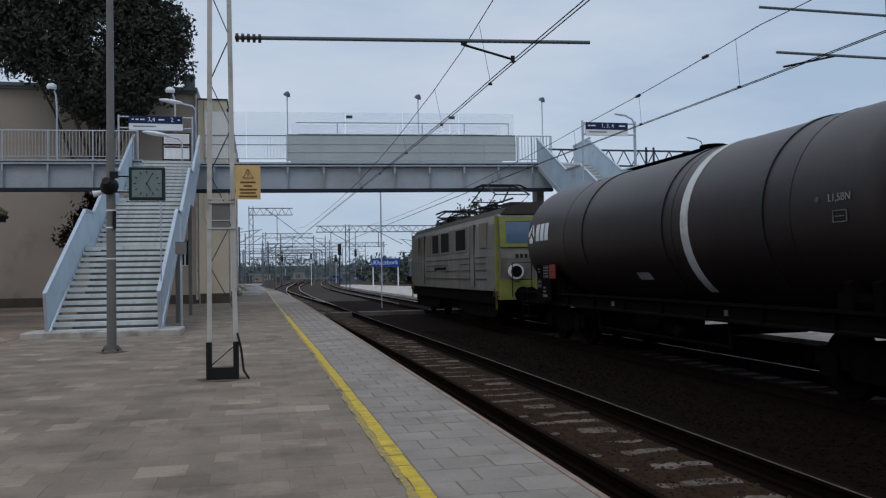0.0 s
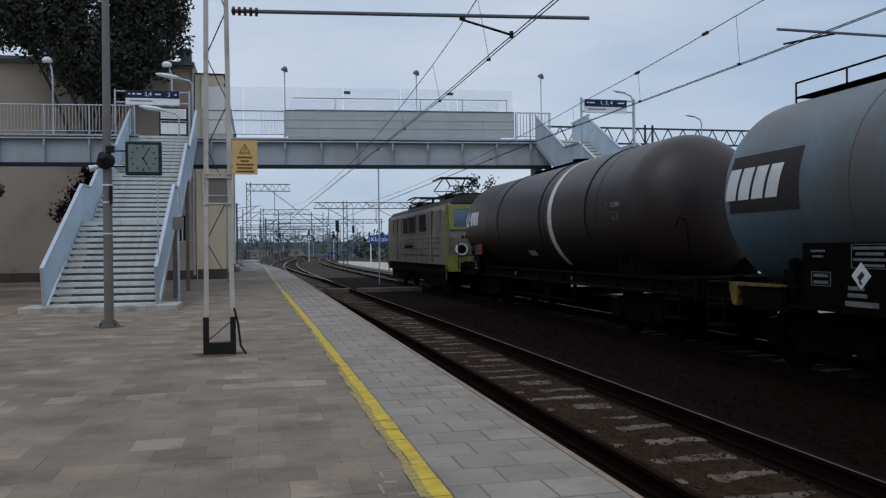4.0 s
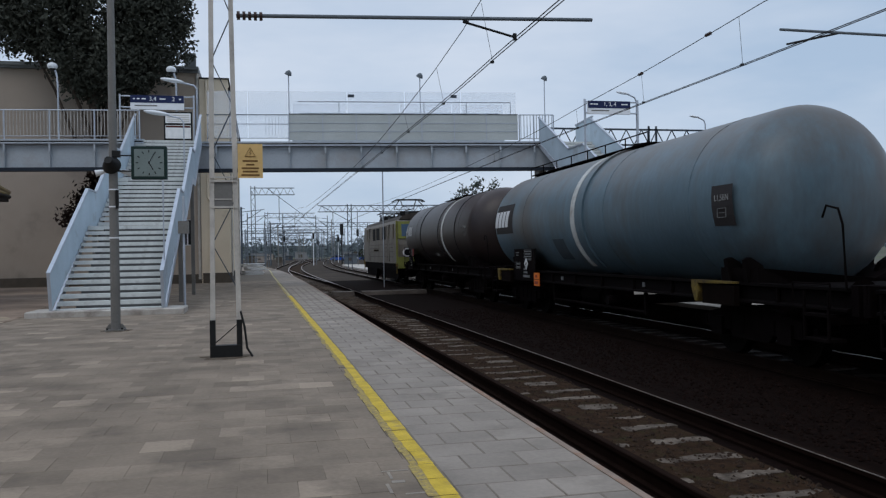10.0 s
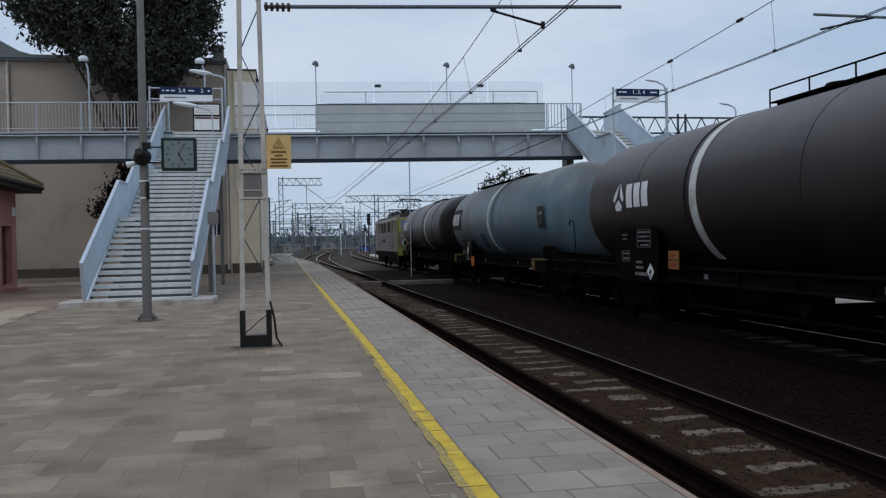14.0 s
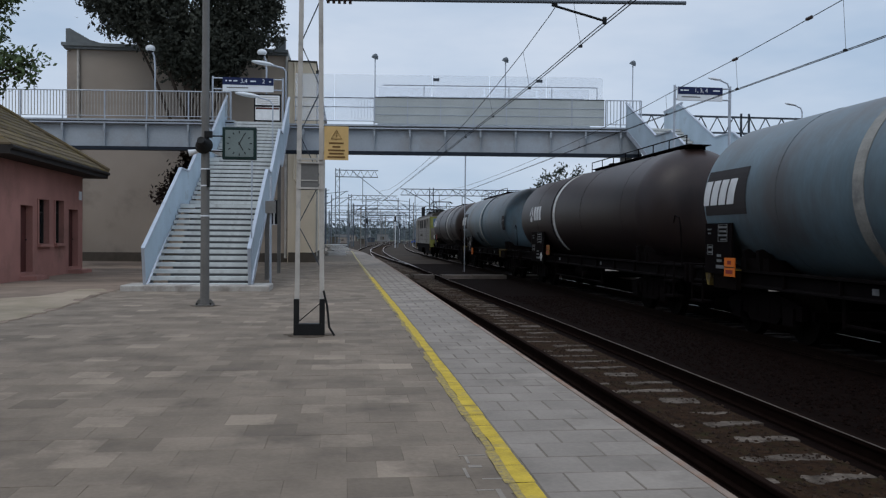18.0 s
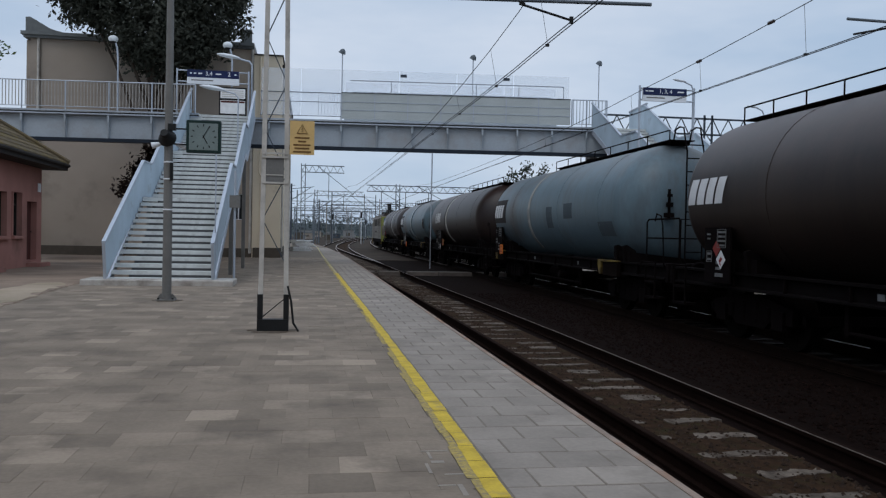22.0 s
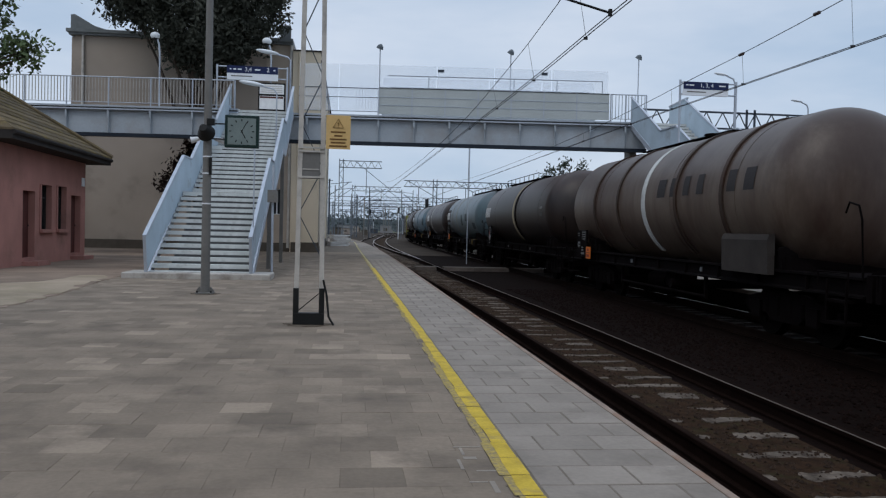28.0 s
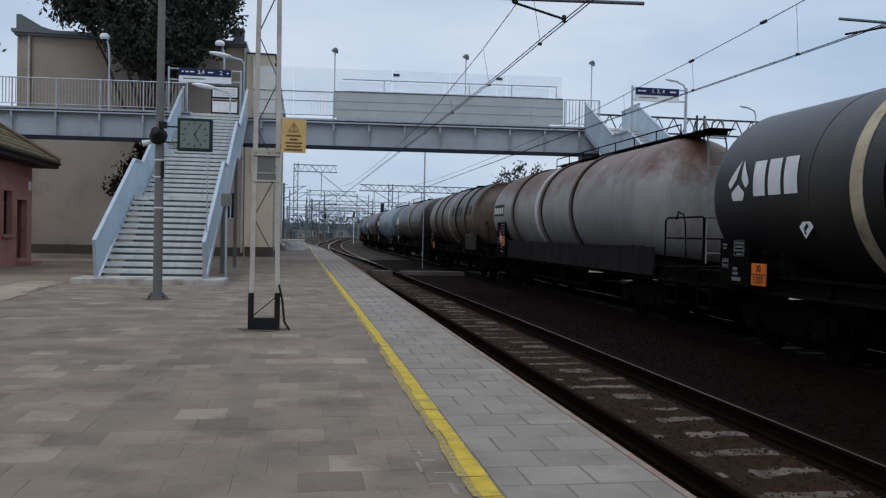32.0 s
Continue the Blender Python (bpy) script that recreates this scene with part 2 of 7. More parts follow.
M_FOOT = mat("worn_foot_concrete", (0.43, 0.395, 0.355), 0.9, var=0.2, scale=2, fine=30, bump=0.4, stain=(0.22, 0.19, 0.16), stain_amt=0.4)
M_TREAD = mat("concrete_tread", (0.54, 0.55, 0.53), 0.85, var=0.16, scale=3, fine=40, bump=0.3, stain=(0.33, 0.32, 0.3), stain_amt=0.2)
# near-black tone for the shade in the open stair gaps
M_GAP_SHADE = mat("gap_shade", (0.065, 0.065, 0.066), 0.85, var=0.2, scale=3, fine=40, bump=0.2)
M_GIRDER = mat("weathered_girder_paint", (0.345, 0.375, 0.405), 0.6, var=0.14, scale=0.7, fine=14, bump=0.06, stain=(0.3, 0.29, 0.28), stain_amt=0.3)
M_PANEL_GREY = mat("grey_cladding", (0.43, 0.455, 0.445), 0.6, var=0.1, scale=1.0, fine=15, bump=0.05)
M_RAILING = mat("galvanised_railing", (0.42, 0.45, 0.5), 0.5, metal=0.3, var=0.12, scale=3, fine=30)
M_DIRT = mat("brown_dirt", (0.085, 0.062, 0.043), 0.95, var=0.35, scale=6, fine=40, bump=0.6, stain=(0.13, 0.105, 0.08), stain_amt=0.5)
M_FAR_TREE = mat("grey_green_leaf", (0.045, 0.055, 0.042), 0.8, var=0.35, scale=0.9, fine=9, per="island", bump=0)
M_POLE = mat("galvanised_pole", (0.18, 0.172, 0.16), 0.55, metal=0.3, var=0.2, scale=2, fine=30, stain=(0.13, 0.12, 0.1), stain_amt=0.25)
M_MAST = mat("weathered_mast_paint", (0.5, 0.465, 0.42), 0.75, var=0.2, scale=3, fine=40, stain=(0.25, 0.235, 0.22), stain_amt=0.25)
M_BLACK = mat("black_paint", (0.014, 0.014, 0.014), 0.6, var=0.3, scale=4, fine=40)
M_CLOCK_GREEN = mat("dark_green_case", (0.012, 0.03, 0.026), 0.45, var=0.2, scale=4, fine=30)
M_CLOCK_FACE = mat("clock_face", (0.185, 0.225, 0.215), 0.4, var=0.12, scale=4, fine=30, bump=0.02)
M_SIGN_YEL = mat("sign_yellow", (0.66, 0.44, 0.18), 0.6, var=0.12, scale=4, fine=30, bump=0.05)
M_SIGN_INK = mat("sign_ink", (0.16, 0.085, 0.03), 0.7, var=0.1)
M_NAVY = mat("sign_navy", (0.012, 0.02, 0.07), 0.4, var=0.1)
M_BLUE_SIGN = mat("sign_blue", (0.012, 0.06, 0.3), 0.4, var=0.1)
M_WHITE = mat("white_paint", (0.75, 0.76, 0.78), 0.5, var=0.06)
M_WALL_GREY = mat("grey_roughcast", (0.365, 0.307, 0.255), 0.95, var=0.16, scale=0.35, fine=25, bump=0.4, stain=(0.2, 0.172, 0.152), stain_amt=0.4)
M_WALL_TAN = mat("tan_render", (0.68, 0.58, 0.44), 0.92, var=0.12, scale=0.5, fine=25, bump=0.3, stain=(0.38, 0.31, 0.22), stain_amt=0.2)
M_WALL_BROWN = mat("brown_grey_render", (0.4, 0.33, 0.265), 0.93, var=0.15, scale=0.5, fine=25, bump=0.3, stain=(0.3, 0.24, 0.18), stain_amt=0.3)
M_PLINTH = mat("dark_plinth", (0.09, 0.075, 0.06), 0.9, var=0.2)
M_ROOF_METAL = mat("roof_edge_metal", (0.16, 0.17, 0.17), 0.6, metal=0.3, var=0.2)
M_HUT = mat("red_brown_render", (0.39, 0.19, 0.158), 0.95, var=0.2, scale=0.8, fine=30, bump=0.4, stain=(0.26, 0.14, 0.115), stain_amt=0.35)
M_TILE = mat("mossy_roof_tile", (0.12, 0.09, 0.055), 0.95, var=0.35, scale=2, fine=30, per="object", bump=0.5, stain=(0.165, 0.12, 0.04), stain_amt=0.42)
M_DARKWOOD = mat("dark_fascia", (0.026, 0.022, 0.02), 0.8, var=0.3)
M_DOOR_RED = mat("old_red_door", (0.085, 0.026, 0.022), 0.7, var=0.25, scale=3, fine=30)
M_PANE = mat("dark_pane", (0.02, 0.022, 0.025), 0.15, var=0.1, bump=0)
M_BARK = mat("bark", (0.06, 0.045, 0.035), 0.95, var=0.35, scale=8, fine=40, bump=0.8)
M_LEAF = mat("dark_leaf", (0.043, 0.046, 0.035), 0.75, var=0.25, scale=0.9, fine=9, per="island", per_amt=0.6, bump=0)
M_LEAF_NEAR = mat("green_leaf", (0.085, 0.115, 0.05), 0.7, var=0.4, scale=0.9, fine=9, per="island", bump=0)
M_LEAF_RED = mat("purple_leaf", (0.03, 0.018, 0.016), 0.7, var=0.4, scale=0.9, fine=9, per="island", bump=0)
# pale bluish tone puts the distance haze into the colour
M_HAZE_WOOD = mat("far_woods", (0.105, 0.125, 0.13), 0.95, var=0.3, scale=0.1, fine=1.0, bump=0)
M_WIRE = mat("copper_wire_dull", (0.03, 0.03, 0.032), 0.7)
M_GANTRY = mat("grey_lattice_steel", (0.125, 0.142, 0.158), 0.7, var=0.15)
M_GANTRY_DARK = mat("dark_lattice_steel", (0.05, 0.06, 0.075), 0.7, var=0.15)
M_PAPER = mat("printed_paper", (0.72, 0.71, 0.7), 0.7, var=0.1, scale=5, fine=40)
M_RAILING_OLD = mat("weathered_railing", (0.38, 0.355, 0.325), 0.7, var=0.2, scale=3, fine=30)
M_LAMP_GLASS = mat("lamp_lens", (0.7, 0.72, 0.74), 0.3, var=0.05)
M_SCREEN = glass("clear_screen", (0.78, 0.84, 0.92), 0.05, 0.2)
M_INSUL = mat("brown_insulator", (0.05, 0.03, 0.025), 0.3, var=0.2)


# ---- mesh helpers ----
def part(name, bm, material, parent=None, label="", smooth=False):
    me = bpy.data.meshes.new(name)
    bm.to_mesh(me)
    bm.free()
    me.materials.append(material)
    if smooth:
        for p in me.polygons:
            p.use_smooth = True
    ob = new(name, me)
    if parent:
        ob.parent = parent
    if label:
        ob["label"] = label
    return ob


def piece(name, me, parent, m=None):
    ob = new(name, me)
    ob.parent = parent
    if m is not None:
        ob.matrix_basis = m
    return ob


def empty(name, m=None, label="", category="", group="", kind=""):
    ob = new(name)
    if m is not None:
        ob.matrix_basis = m
    return tagged(ob, label, category, group, kind)


def box(bm, x0, y0, z0, x1, y1, z1, m=None):
    c = Matrix.Translation(((x0 + x1) / 2, (y0 + y1) / 2, (z0 + z1) / 2)) @ Matrix.Diagonal((abs(x1 - x0), abs(y1 - y0), abs(z1 - z0), 1))
    bmesh.ops.create_cube(bm, size=1, matrix=c if m is None else m @ c)
    return bm


def bar(bm, a, b, w, h=None):
    """A rectangular bar from a to b."""
    a, b = Vector(a), Vector(b)
    d = b - a
    q = d.to_track_quat("Z", "Y").to_matrix().to_4x4()
    c = Matrix.Translation((a + b) / 2) @ q @ Matrix.Diagonal((w, h or w, d.length, 1))
    bmesh.ops.create_cube(bm, size=1, matrix=c)
    return bm


def tube(bm, a, b, r, r2=None, seg=10):
    a, b = Vector(a), Vector(b)
    d = b - a
    q = d.to_track_quat("Z", "Y").to_matrix().to_4x4()
    bmesh.ops.create_cone(bm, cap_ends=True, segments=seg, radius1=r, radius2=r if r2 is None else r2, depth=d.length,
                          matrix=Matrix.Translation((a + b) / 2) @ q)
    return bm


def path_tube(bm, pts, r, seg=6):
    """A round bar swept along points."""
    rings = []
    pts = [Vector(p) for p in pts]
    for i, p in enumerate(pts):
        d = (pts[min(i + 1, len(pts) - 1)] - pts[max(i - 1, 0)]).normalized()
        side = d.cross(Vector((0, 0, 1)))
        if side.length < 1e-3:
            side = Vector((1, 0, 0))
        side.normalize()
        up = side.cross(d)
        rings.append([bm.verts.new(p + r * (math.cos(2 * math.pi * k / seg) * side + math.sin(2 * math.pi * k / seg) * up)) for k in range(seg)])
    for a, b in zip(rings, rings[1:]):
        for k in range(seg):
            bm.faces.new((a[k], a[(k + 1) % seg], b[(k + 1) % seg], b[k]))
    bm.faces.new(rings[0][::-1])
    bm.faces.new(rings[-1])
    return bm


def prism(bm, poly, x0, x1, axis="x"):
    """A closed polygon in the y-z plane, thick from x0 to x1 (axis y: polygon in x-z)."""
    def v(x, a, b):
        return (x, a, b) if axis == "x" else ((a, x, b) if axis == "y" else (a, b, x))
    n = len(poly)
    lo = [bm.verts.new(v(x0, a, b)) for a, b in poly]
    hi = [bm.verts.new(v(x1, a, b)) for a, b in poly]
    bm.faces.new(lo)
    bm.faces.new(hi[::-1])
    for i in range(n):
        bm.faces.new((lo[i], hi[i], hi[(i + 1) % n], lo[(i + 1) % n]))
    bmesh.ops.recalc_face_normals(bm, faces=bm.faces[-(n + 2):] if hasattr(bm.faces, "ensure_lookup_table") and not bm.faces.ensure_lookup_table() else bm.faces)
    return bm


def B():
    return bmesh.new()


def soft_box(sx, sy, sz, bev=0.006):
    bm = B()
    box(bm, -sx / 2, -sy / 2, -sz, sx / 2, sy / 2, 0)
    top = [e for e in bm.edges if all(v.co.z > -1e-5 for v in e.verts)]
    bmesh.ops.bevel(bm, geom=top, offset=bev, segments=1, affect="EDGES")
    return bm


def mesh_of(name, bm, material):
    me = bpy.data.meshes.new(name)
    bm.to_mesh(me)
    bm.free()
    me.materials.append(material)
    return me


# ---- lines of the tracks ----
def spline(knots, y):
    ys = [k[0] for k in knots]
    if y <= ys[0]:
        return knots[0][1]
    if y >= ys[-1]:
        s = (knots[-1][1] - knots[-2][1]) / (ys[-1] - ys[-2])
        return knots[-1][1] + s * (y - ys[-1])
    for i in range(len(knots) - 1):
        if ys[i] <= y <= ys[i + 1]:
            def slope(j):
                a, b = max(j - 1, 0), min(j + 1, len(knots) - 1)
                return (knots[b][1] - knots[a][1]) / (ys[b] - ys[a])
            h = ys[i + 1] - ys[i]
            u = (y - ys[i]) / h
            return ((2 * u ** 3 - 3 * u ** 2 + 1) * knots[i][1] + (u ** 3 - 2 * u ** 2 + u) * h * slope(i)
                    + (-2 * u ** 3 + 3 * u ** 2) * knots[i + 1][1] + (u ** 3 - u ** 2) * h * slope(i + 1))


RAIL_Z = -0.38
K1 = [(-60, 3.76), (12, 3.76), (37, 3.4), (75, 3.2), (102, 3.9), (137, 5.9), (200, 11.5), (300, 22)]
K2 = [(-150, 8.4), (60, 8.4), (80, 8.45), (102, 8.8), (137, 10.6), (200, 15.5), (300, 25.5)]
K_EDGE = [(-40, 2.06), (12, 2.06), (45, 2.0), (70, 1.5), (95, 0.3), (125, -1.5)]
K_LINE = [(-40, 0.995), (9, 0.99), (26, 0.87), (52, 0.66), (76, 0.5), (110, -0.9)]


def x1(y):
    return spline(K1, y)


def x2(y):
    return spline(K2, y)


def strip(bm, f0, f1, y0, y1, z0, z1, step):
    """A band between two lines along y, with its sides."""
    n = max(1, int(math.ceil((y1 - y0) / step)))
    rows = []
    for i in range(n + 1):
        y = y0 + (y1 - y0) * i / n
        a, b = f0(y), f1(y)
        rows.append([bm.verts.new(p) for p in ((a, y, z0), (a, y, z1), (b, y, z1), (b, y, z0))])
    for r, s in zip(rows, rows[1:]):
        for k in range(3):
            bm.faces.new((r[k], s[k], s[k + 1], r[k + 1]))
    bm.faces.new(rows[0])
    bm.faces.new(rows[-1][::-1])
    bmesh.ops.recalc_face_normals(bm, faces=bm.faces[:])
    return bm


# ---- ground and tracks ----
bm = B()
bmesh.ops.create_grid(bm, x_segments=8, y_segments=8, size=2500, matrix=Matrix.Translation((0, 1500, -0.8)))
tagged(part("ground", bm, M_GROUND), "rough weedy railway ground reaching to the horizon", "ground", kind="structure")

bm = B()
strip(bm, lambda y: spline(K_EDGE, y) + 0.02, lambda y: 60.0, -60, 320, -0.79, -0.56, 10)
tagged(part("track_bed", bm, M_BALLAST), "near-black ballast under the station tracks", "ballast", kind="structure")


bm = B()
strip(bm, lambda y: spline(K_EDGE, y) + 0.3, lambda y: 60.0, 58, 320, -0.7, -0.552, 10)
M_BALLAST_FAR = mat("pale_gravel", (0.048, 0.037, 0.029), 0.95, var=0.4, scale=0.4, fine=9, bump=0.5, spec=0.05, stain=(0.03, 0.025, 0.02), stain_amt=0.4)
tagged(part("far_track_bed", bm, M_BALLAST_FAR), "paler gravel under the tracks beyond the bridge", "ballast", kind="structure")


def track(name, f, y0, y1, sleepers, label, top=None):
    th = empty(name, None, label, "railway track", "station tracks", "structure")
    for s in (-1, 1):
        bm = B()
        c = lambda y, s=s: f(y) + s * 0.755
        strip(bm, lambda y: c(y) - 0.07, lambda y: c(y) + 0.07, y0, y1, RAIL_Z - 0.172, RAIL_Z - 0.15, 4)
        strip(bm, lambda y: c(y) - 0.011, lambda y: c(y) + 0.011, y0, y1, RAIL_Z - 0.15, RAIL_Z - 0.04, 4)
        strip(bm, lambda y: c(y) - 0.036, lambda y: c(y) + 0.036, y0, y1, RAIL_Z - 0.04, RAIL_Z - 0.004, 4)
        r = part("rail", bm, M_RAIL if top else M_RAIL_DARK, th, "rusty brown steel rail")
        bm = B()
        k = 0.027 if top else 0.01
        strip(bm, lambda y: c(y) - k, lambda y: c(y) + k, y0, min(y1, 46), RAIL_Z - 0.006, RAIL_Z, 4)
        part("running_surface", bm, top or (M_RAIL_TOP if s > 0 else M_RAIL_DULL), r, "worn running surface")
        # far stretch made brighter for its sheen at a grazing view
        bm = B()
        strip(bm, lambda y: c(y) - 0.024, lambda y: c(y) + 0.024, max(y0, 46.01), y1, RAIL_Z - 0.006, RAIL_Z, 4)
        part("running_surface", bm, M_RAIL_SHEEN, r, "worn running surface brightened for its distant sheen")
        # bright strip set where the rail head catches a highlight
        if top and s > 0:
            bm = B()
            strip(bm, lambda y: c(y) - 0.036, lambda y: c(y) - 0.028, y0, y1, RAIL_Z - 0.006, RAIL_Z + 0.001, 4)
            part("polished_edge", bm, M_RAIL_SHEEN, r, "thin bright strip for the highlight on the rail head")
    if sleepers and name == "track_1":
        bm = B()
        # brown ends short of the right rail; the dark strip imitates its shadow
        strip(bm, lambda y: f(y) - 0.7, lambda y: f(y) + 0.5, y0, y1, RAIL_Z - 0.25, RAIL_Z - 0.166, 4)
        part("inner_ballast", bm, M_BALLAST_IN, th, "brown ballast between the rails")
    if sleepers:
        rs = random.Random(len(name) + int(y1))
        kinds = []
        for k in range(7):
            # worn tops with broken edges, the ends buried in ballast
            wa, wb = rs.uniform(0.09, 0.14), rs.uniform(0.09, 0.14)
            xa, xb = -rs.uniform(0.05, 0.45), rs.uniform(0.36, 0.56)
            n = 16
            rims = []
            for side in (-1, 1):
                walk_in, rim = rs.uniform(0.8, 1.0), []
                for i in range(n + 1):
                    walk_in = min(1.15, max(0.35, walk_in + rs.uniform(-0.28, 0.28)))
                    rim.append((xa + (xb - xa) * i / n + rs.uniform(-0.012, 0.012), side * (wa if side < 0 else wb) * walk_in * (0.6 if i in (0, n) else 1)))
                rims.append(rim)
            poly = rims[0] + rims[1][::-1]
            bm = B()
            prism(bm, poly, -0.16, 0.0, axis="z")
            for f_x in (0.0, 0.12)[:1 + k % 2]:
                xc, yc, ra = f_x + rs.uniform(-0.58, -0.45), rs.uniform(-0.05, 0.05), rs.uniform(0.05, 0.11)
                prism(bm, [(xc + ra * 1.4 * rs.uniform(0.7, 1.2) * math.cos(a), yc + ra * rs.uniform(0.6, 1.1) * math.sin(a)) for a in [i * math.pi / 4 for i in range(8)]], -0.16, -0.004, axis="z")
            me = bpy.data.meshes.new("sleeper")
            bm.to_mesh(me)
            bm.free()
            me.materials.append(M_SLEEPER if top else M_SLEEPER_DARK)
            kinds.append(me)
        y = sleepers[0]
        while y < sleepers[1]:
            piece("sleeper", rs.choice(kinds), th, pose(f(y) + rs.uniform(-0.08, 0.08), y + rs.uniform(-0.04, 0.04), RAIL_Z - 0.158 + rs.uniform(-0.008, 0.004), rs.uniform(-1.5, 1.5), rs.uniform(-0.6, 0.6), rs.uniform(-3, 3)))
            y += 0.62
    return th


track("track_1", x1, -50, 300, (-7.42, 75), "rusty railway track beside the platform", M_RAIL_DULL)
K3 = [(48, 3.3), (70, 2.5), (95, 2.2), (115, 2.9), (137, 4.3), (200, 8.4), (300, 17)]
track("track_3", lambda y: spline(K3, y), 52, 300, (52, 78), "rusty siding track joining beside the platform end", M_RAIL_DULL)
track("track_2", x2, -150, 300, (6, 40), "railway track carrying the freight train")

# ---- platform ----
platform = empty("platform", None, "paved station platform with a yellow safety line", "platform", kind="structure")
bm = B()
strip(bm, lambda y: -60.0 if y > 20 else -60.0, lambda y: spline(K_EDGE, y) - 0.05, -40, 125, -0.8, -0.0055, 5)
part("platform_body", bm, M_PAVE_BED, platform)
bm = B()
strip(bm, lambda y: spline(K_EDGE, y) - 0.05, lambda y: spline(K_EDGE, y), -40, 125, -0.79, 0.0, 5)
part("edge_stone", bm, M_EDGE, platform, "concrete platform edge stained rusty orange")

# yellow line
rl = random.Random(33)


def paint_dashes(y0, y1, left, right, z):
    """Paint left on each slab along the line, with a crack at every joint."""
    v, f = [], []
    y = y0
    while y < y1:
        a, b = left(), right()
        c0, c1 = spline(K_LINE, y), spline(K_LINE, y + 0.346)
        k = len(v)
        if b - a > 0.012:
            j = rl.uniform(-0.004, 0.004)
            m0, m1 = rl.uniform(0.3, 0.7), rl.uniform(-0.006, 0.006)
            yb = y + rl.uniform(0.335, 0.346)
            cm = spline(K_LINE, y + 0.346 * m0)
            v += [(c0 + a, y, z), (c0 + b, y, z), (cm + b, y + 0.346 * m0, z), (c1 + b, yb, z), (c1 + a + j, yb, z), (cm + a + m1, y + 0.346 * m0, z)]
            f.append((k, k + 1, k + 2, k + 3, k + 4, k + 5))
        y += 0.35
    me = bpy.data.meshes.new("yellow_line")
    me.from_pydata(v, [], f)
    return me


line = piece("yellow_line", paint_dashes(-20, 27.6, lambda: -0.055 + rl.uniform(-0.006, 0.01), lambda: 0.055 + rl.uniform(-0.006, 0.004), 0.005), platform)
line.data.materials.append(M_YELLOW)
line["label"] = "painted yellow safety line cracked at the joints"
line["kind"] = "stuff"
line = piece("far_yellow_line", paint_dashes(27.6, 110, lambda: -0.05 + rl.uniform(-0.01, 0.03), lambda: 0.05 + rl.uniform(-0.03, 0.004), 0.005), platform)
line.data.materials.append(M_YELLOW_FAR)
line["label"] = "pale worn stretch of the safety line"
line["kind"] = "stuff"
for k in range(2):
    worn = piece("worn_yellow_line", paint_dashes(-20, 40, lambda: -0.06 - rl.choice((0.0, 0.02, 0.04, 0.055, 0.07)) * rl.uniform(0.4, 1.0), lambda: -0.05, 0.003 + 0.001 * k), platform)
    worn.data.materials.append(M_YELLOW_OLD)
    worn["label"] = "older worn yellow paint beside the line"
    worn["kind"] = "stuff"
# pale scuffs of an old marking
M_SCUFF = mat("pale_scuff", (0.26, 0.222, 0.18), 0.9, var=0.25, scale=8, fine=60, stain=(0.24, 0.21, 0.18), stain_amt=0.6)
for x, y, a, b in ((0.72, 4.72, 0.02, 0.2), (0.82, 4.6, 0.16, 0.022), (0.8, 5.1, 0.17, 0.02), (0.75, 5.0, 0.018, 0.16), (0.8, 4.85, 0.08, 0.05), (0.7, 4.4, 0.1, 0.02), (0.84, 4.3, 0.03, 0.2)):
    bm = B()
    box(bm, x - a / 2, y - b / 2, -0.004, x + a / 2, y + b / 2, 0.0008 + 0.05 * a * b + 0.0006 * x, pose(0, 0, 0, 0, 0, rl.uniform(-0.6, 0.6)))
    part("old_marking", bm, M_SCUFF, platform, "pale scuffed remains of a marking")

# trodden sand by the red-brown hut
border = [(-14, 9.2), (-7.4, 9.6), (-5.7, 11.2), (-5.15, 13), (-5.15, 15.3), (-5.5, 19.5), (-5.65, 23), (-6.2, 27), (-6.2, 32), (-6.0, 43.5)]


def ragged(pts, step, jx, jy):
    """The line through the points, broken into short uneven steps."""
    out = []
    for p, q in zip(pts, pts[1:]):
        n = max(2, int(math.hypot(q[0] - p[0], q[1] - p[1]) / step))
        for i in range(n):
            out.append((p[0] + (q[0] - p[0]) * i / n + rl.gauss(0, jx), p[1] + (q[1] - p[1]) * i / n + rl.gauss(0, jy)))
    return out


bm = B()
prism(bm, [(-60, 9.0)] + ragged(border, 0.16, 0.06, 0.05) + [(-6.0, 43.5), (-60, 43.5)], -0.3, 0.006, axis="z")
tagged(part("earth_patch", bm, M_EARTH), "trodden brown earth between hut and stairs", "earth", kind="structure")
bm = B()
outer = [(-14, 9.3), (-7.5, 9.75), (-5.85, 11.3), (-5.25, 13.1), (-5.25, 15.3), (-5.55, 19.4), (-5.9, 21.6)]
inner = [(-6.5, 21.0), (-6.6, 18.8), (-7.1, 17.4), (-8.3, 16.2), (-9.6, 13.8), (-14, 12.6)]
prism(bm, ragged(outer, 0.3, 0.07, 0.05) + ragged(inner, 0.5, 0.12, 0.1), -0.2, 0.011, axis="z")
tagged(part("sand_band", bm, M_SAND), "pale trodden sand with thin grass beside the paving", "sand", kind="structure")

M_WALL_BLACK = mat("near_black_concrete", (0.014, 0.0105, 0.0085), 0.95, var=0.4, scale=1.5, fine=30, spec=0.05)
# island platform beyond the train
K_P2 = [(-60, 10.15), (40, 10.15), (56, 10.7), (62, 11.0)]
K_P3 = [(56, 10.7), (62, 11.0), (95, 10.95), (122, 11.5), (130, 12.4)]
bm = B()
strip(bm, lambda y: spline(K_P2, y) - 0.03, lambda y: spline(K_P2, y) + 7.03, -60, 56, -0.1, 0.0, 4)
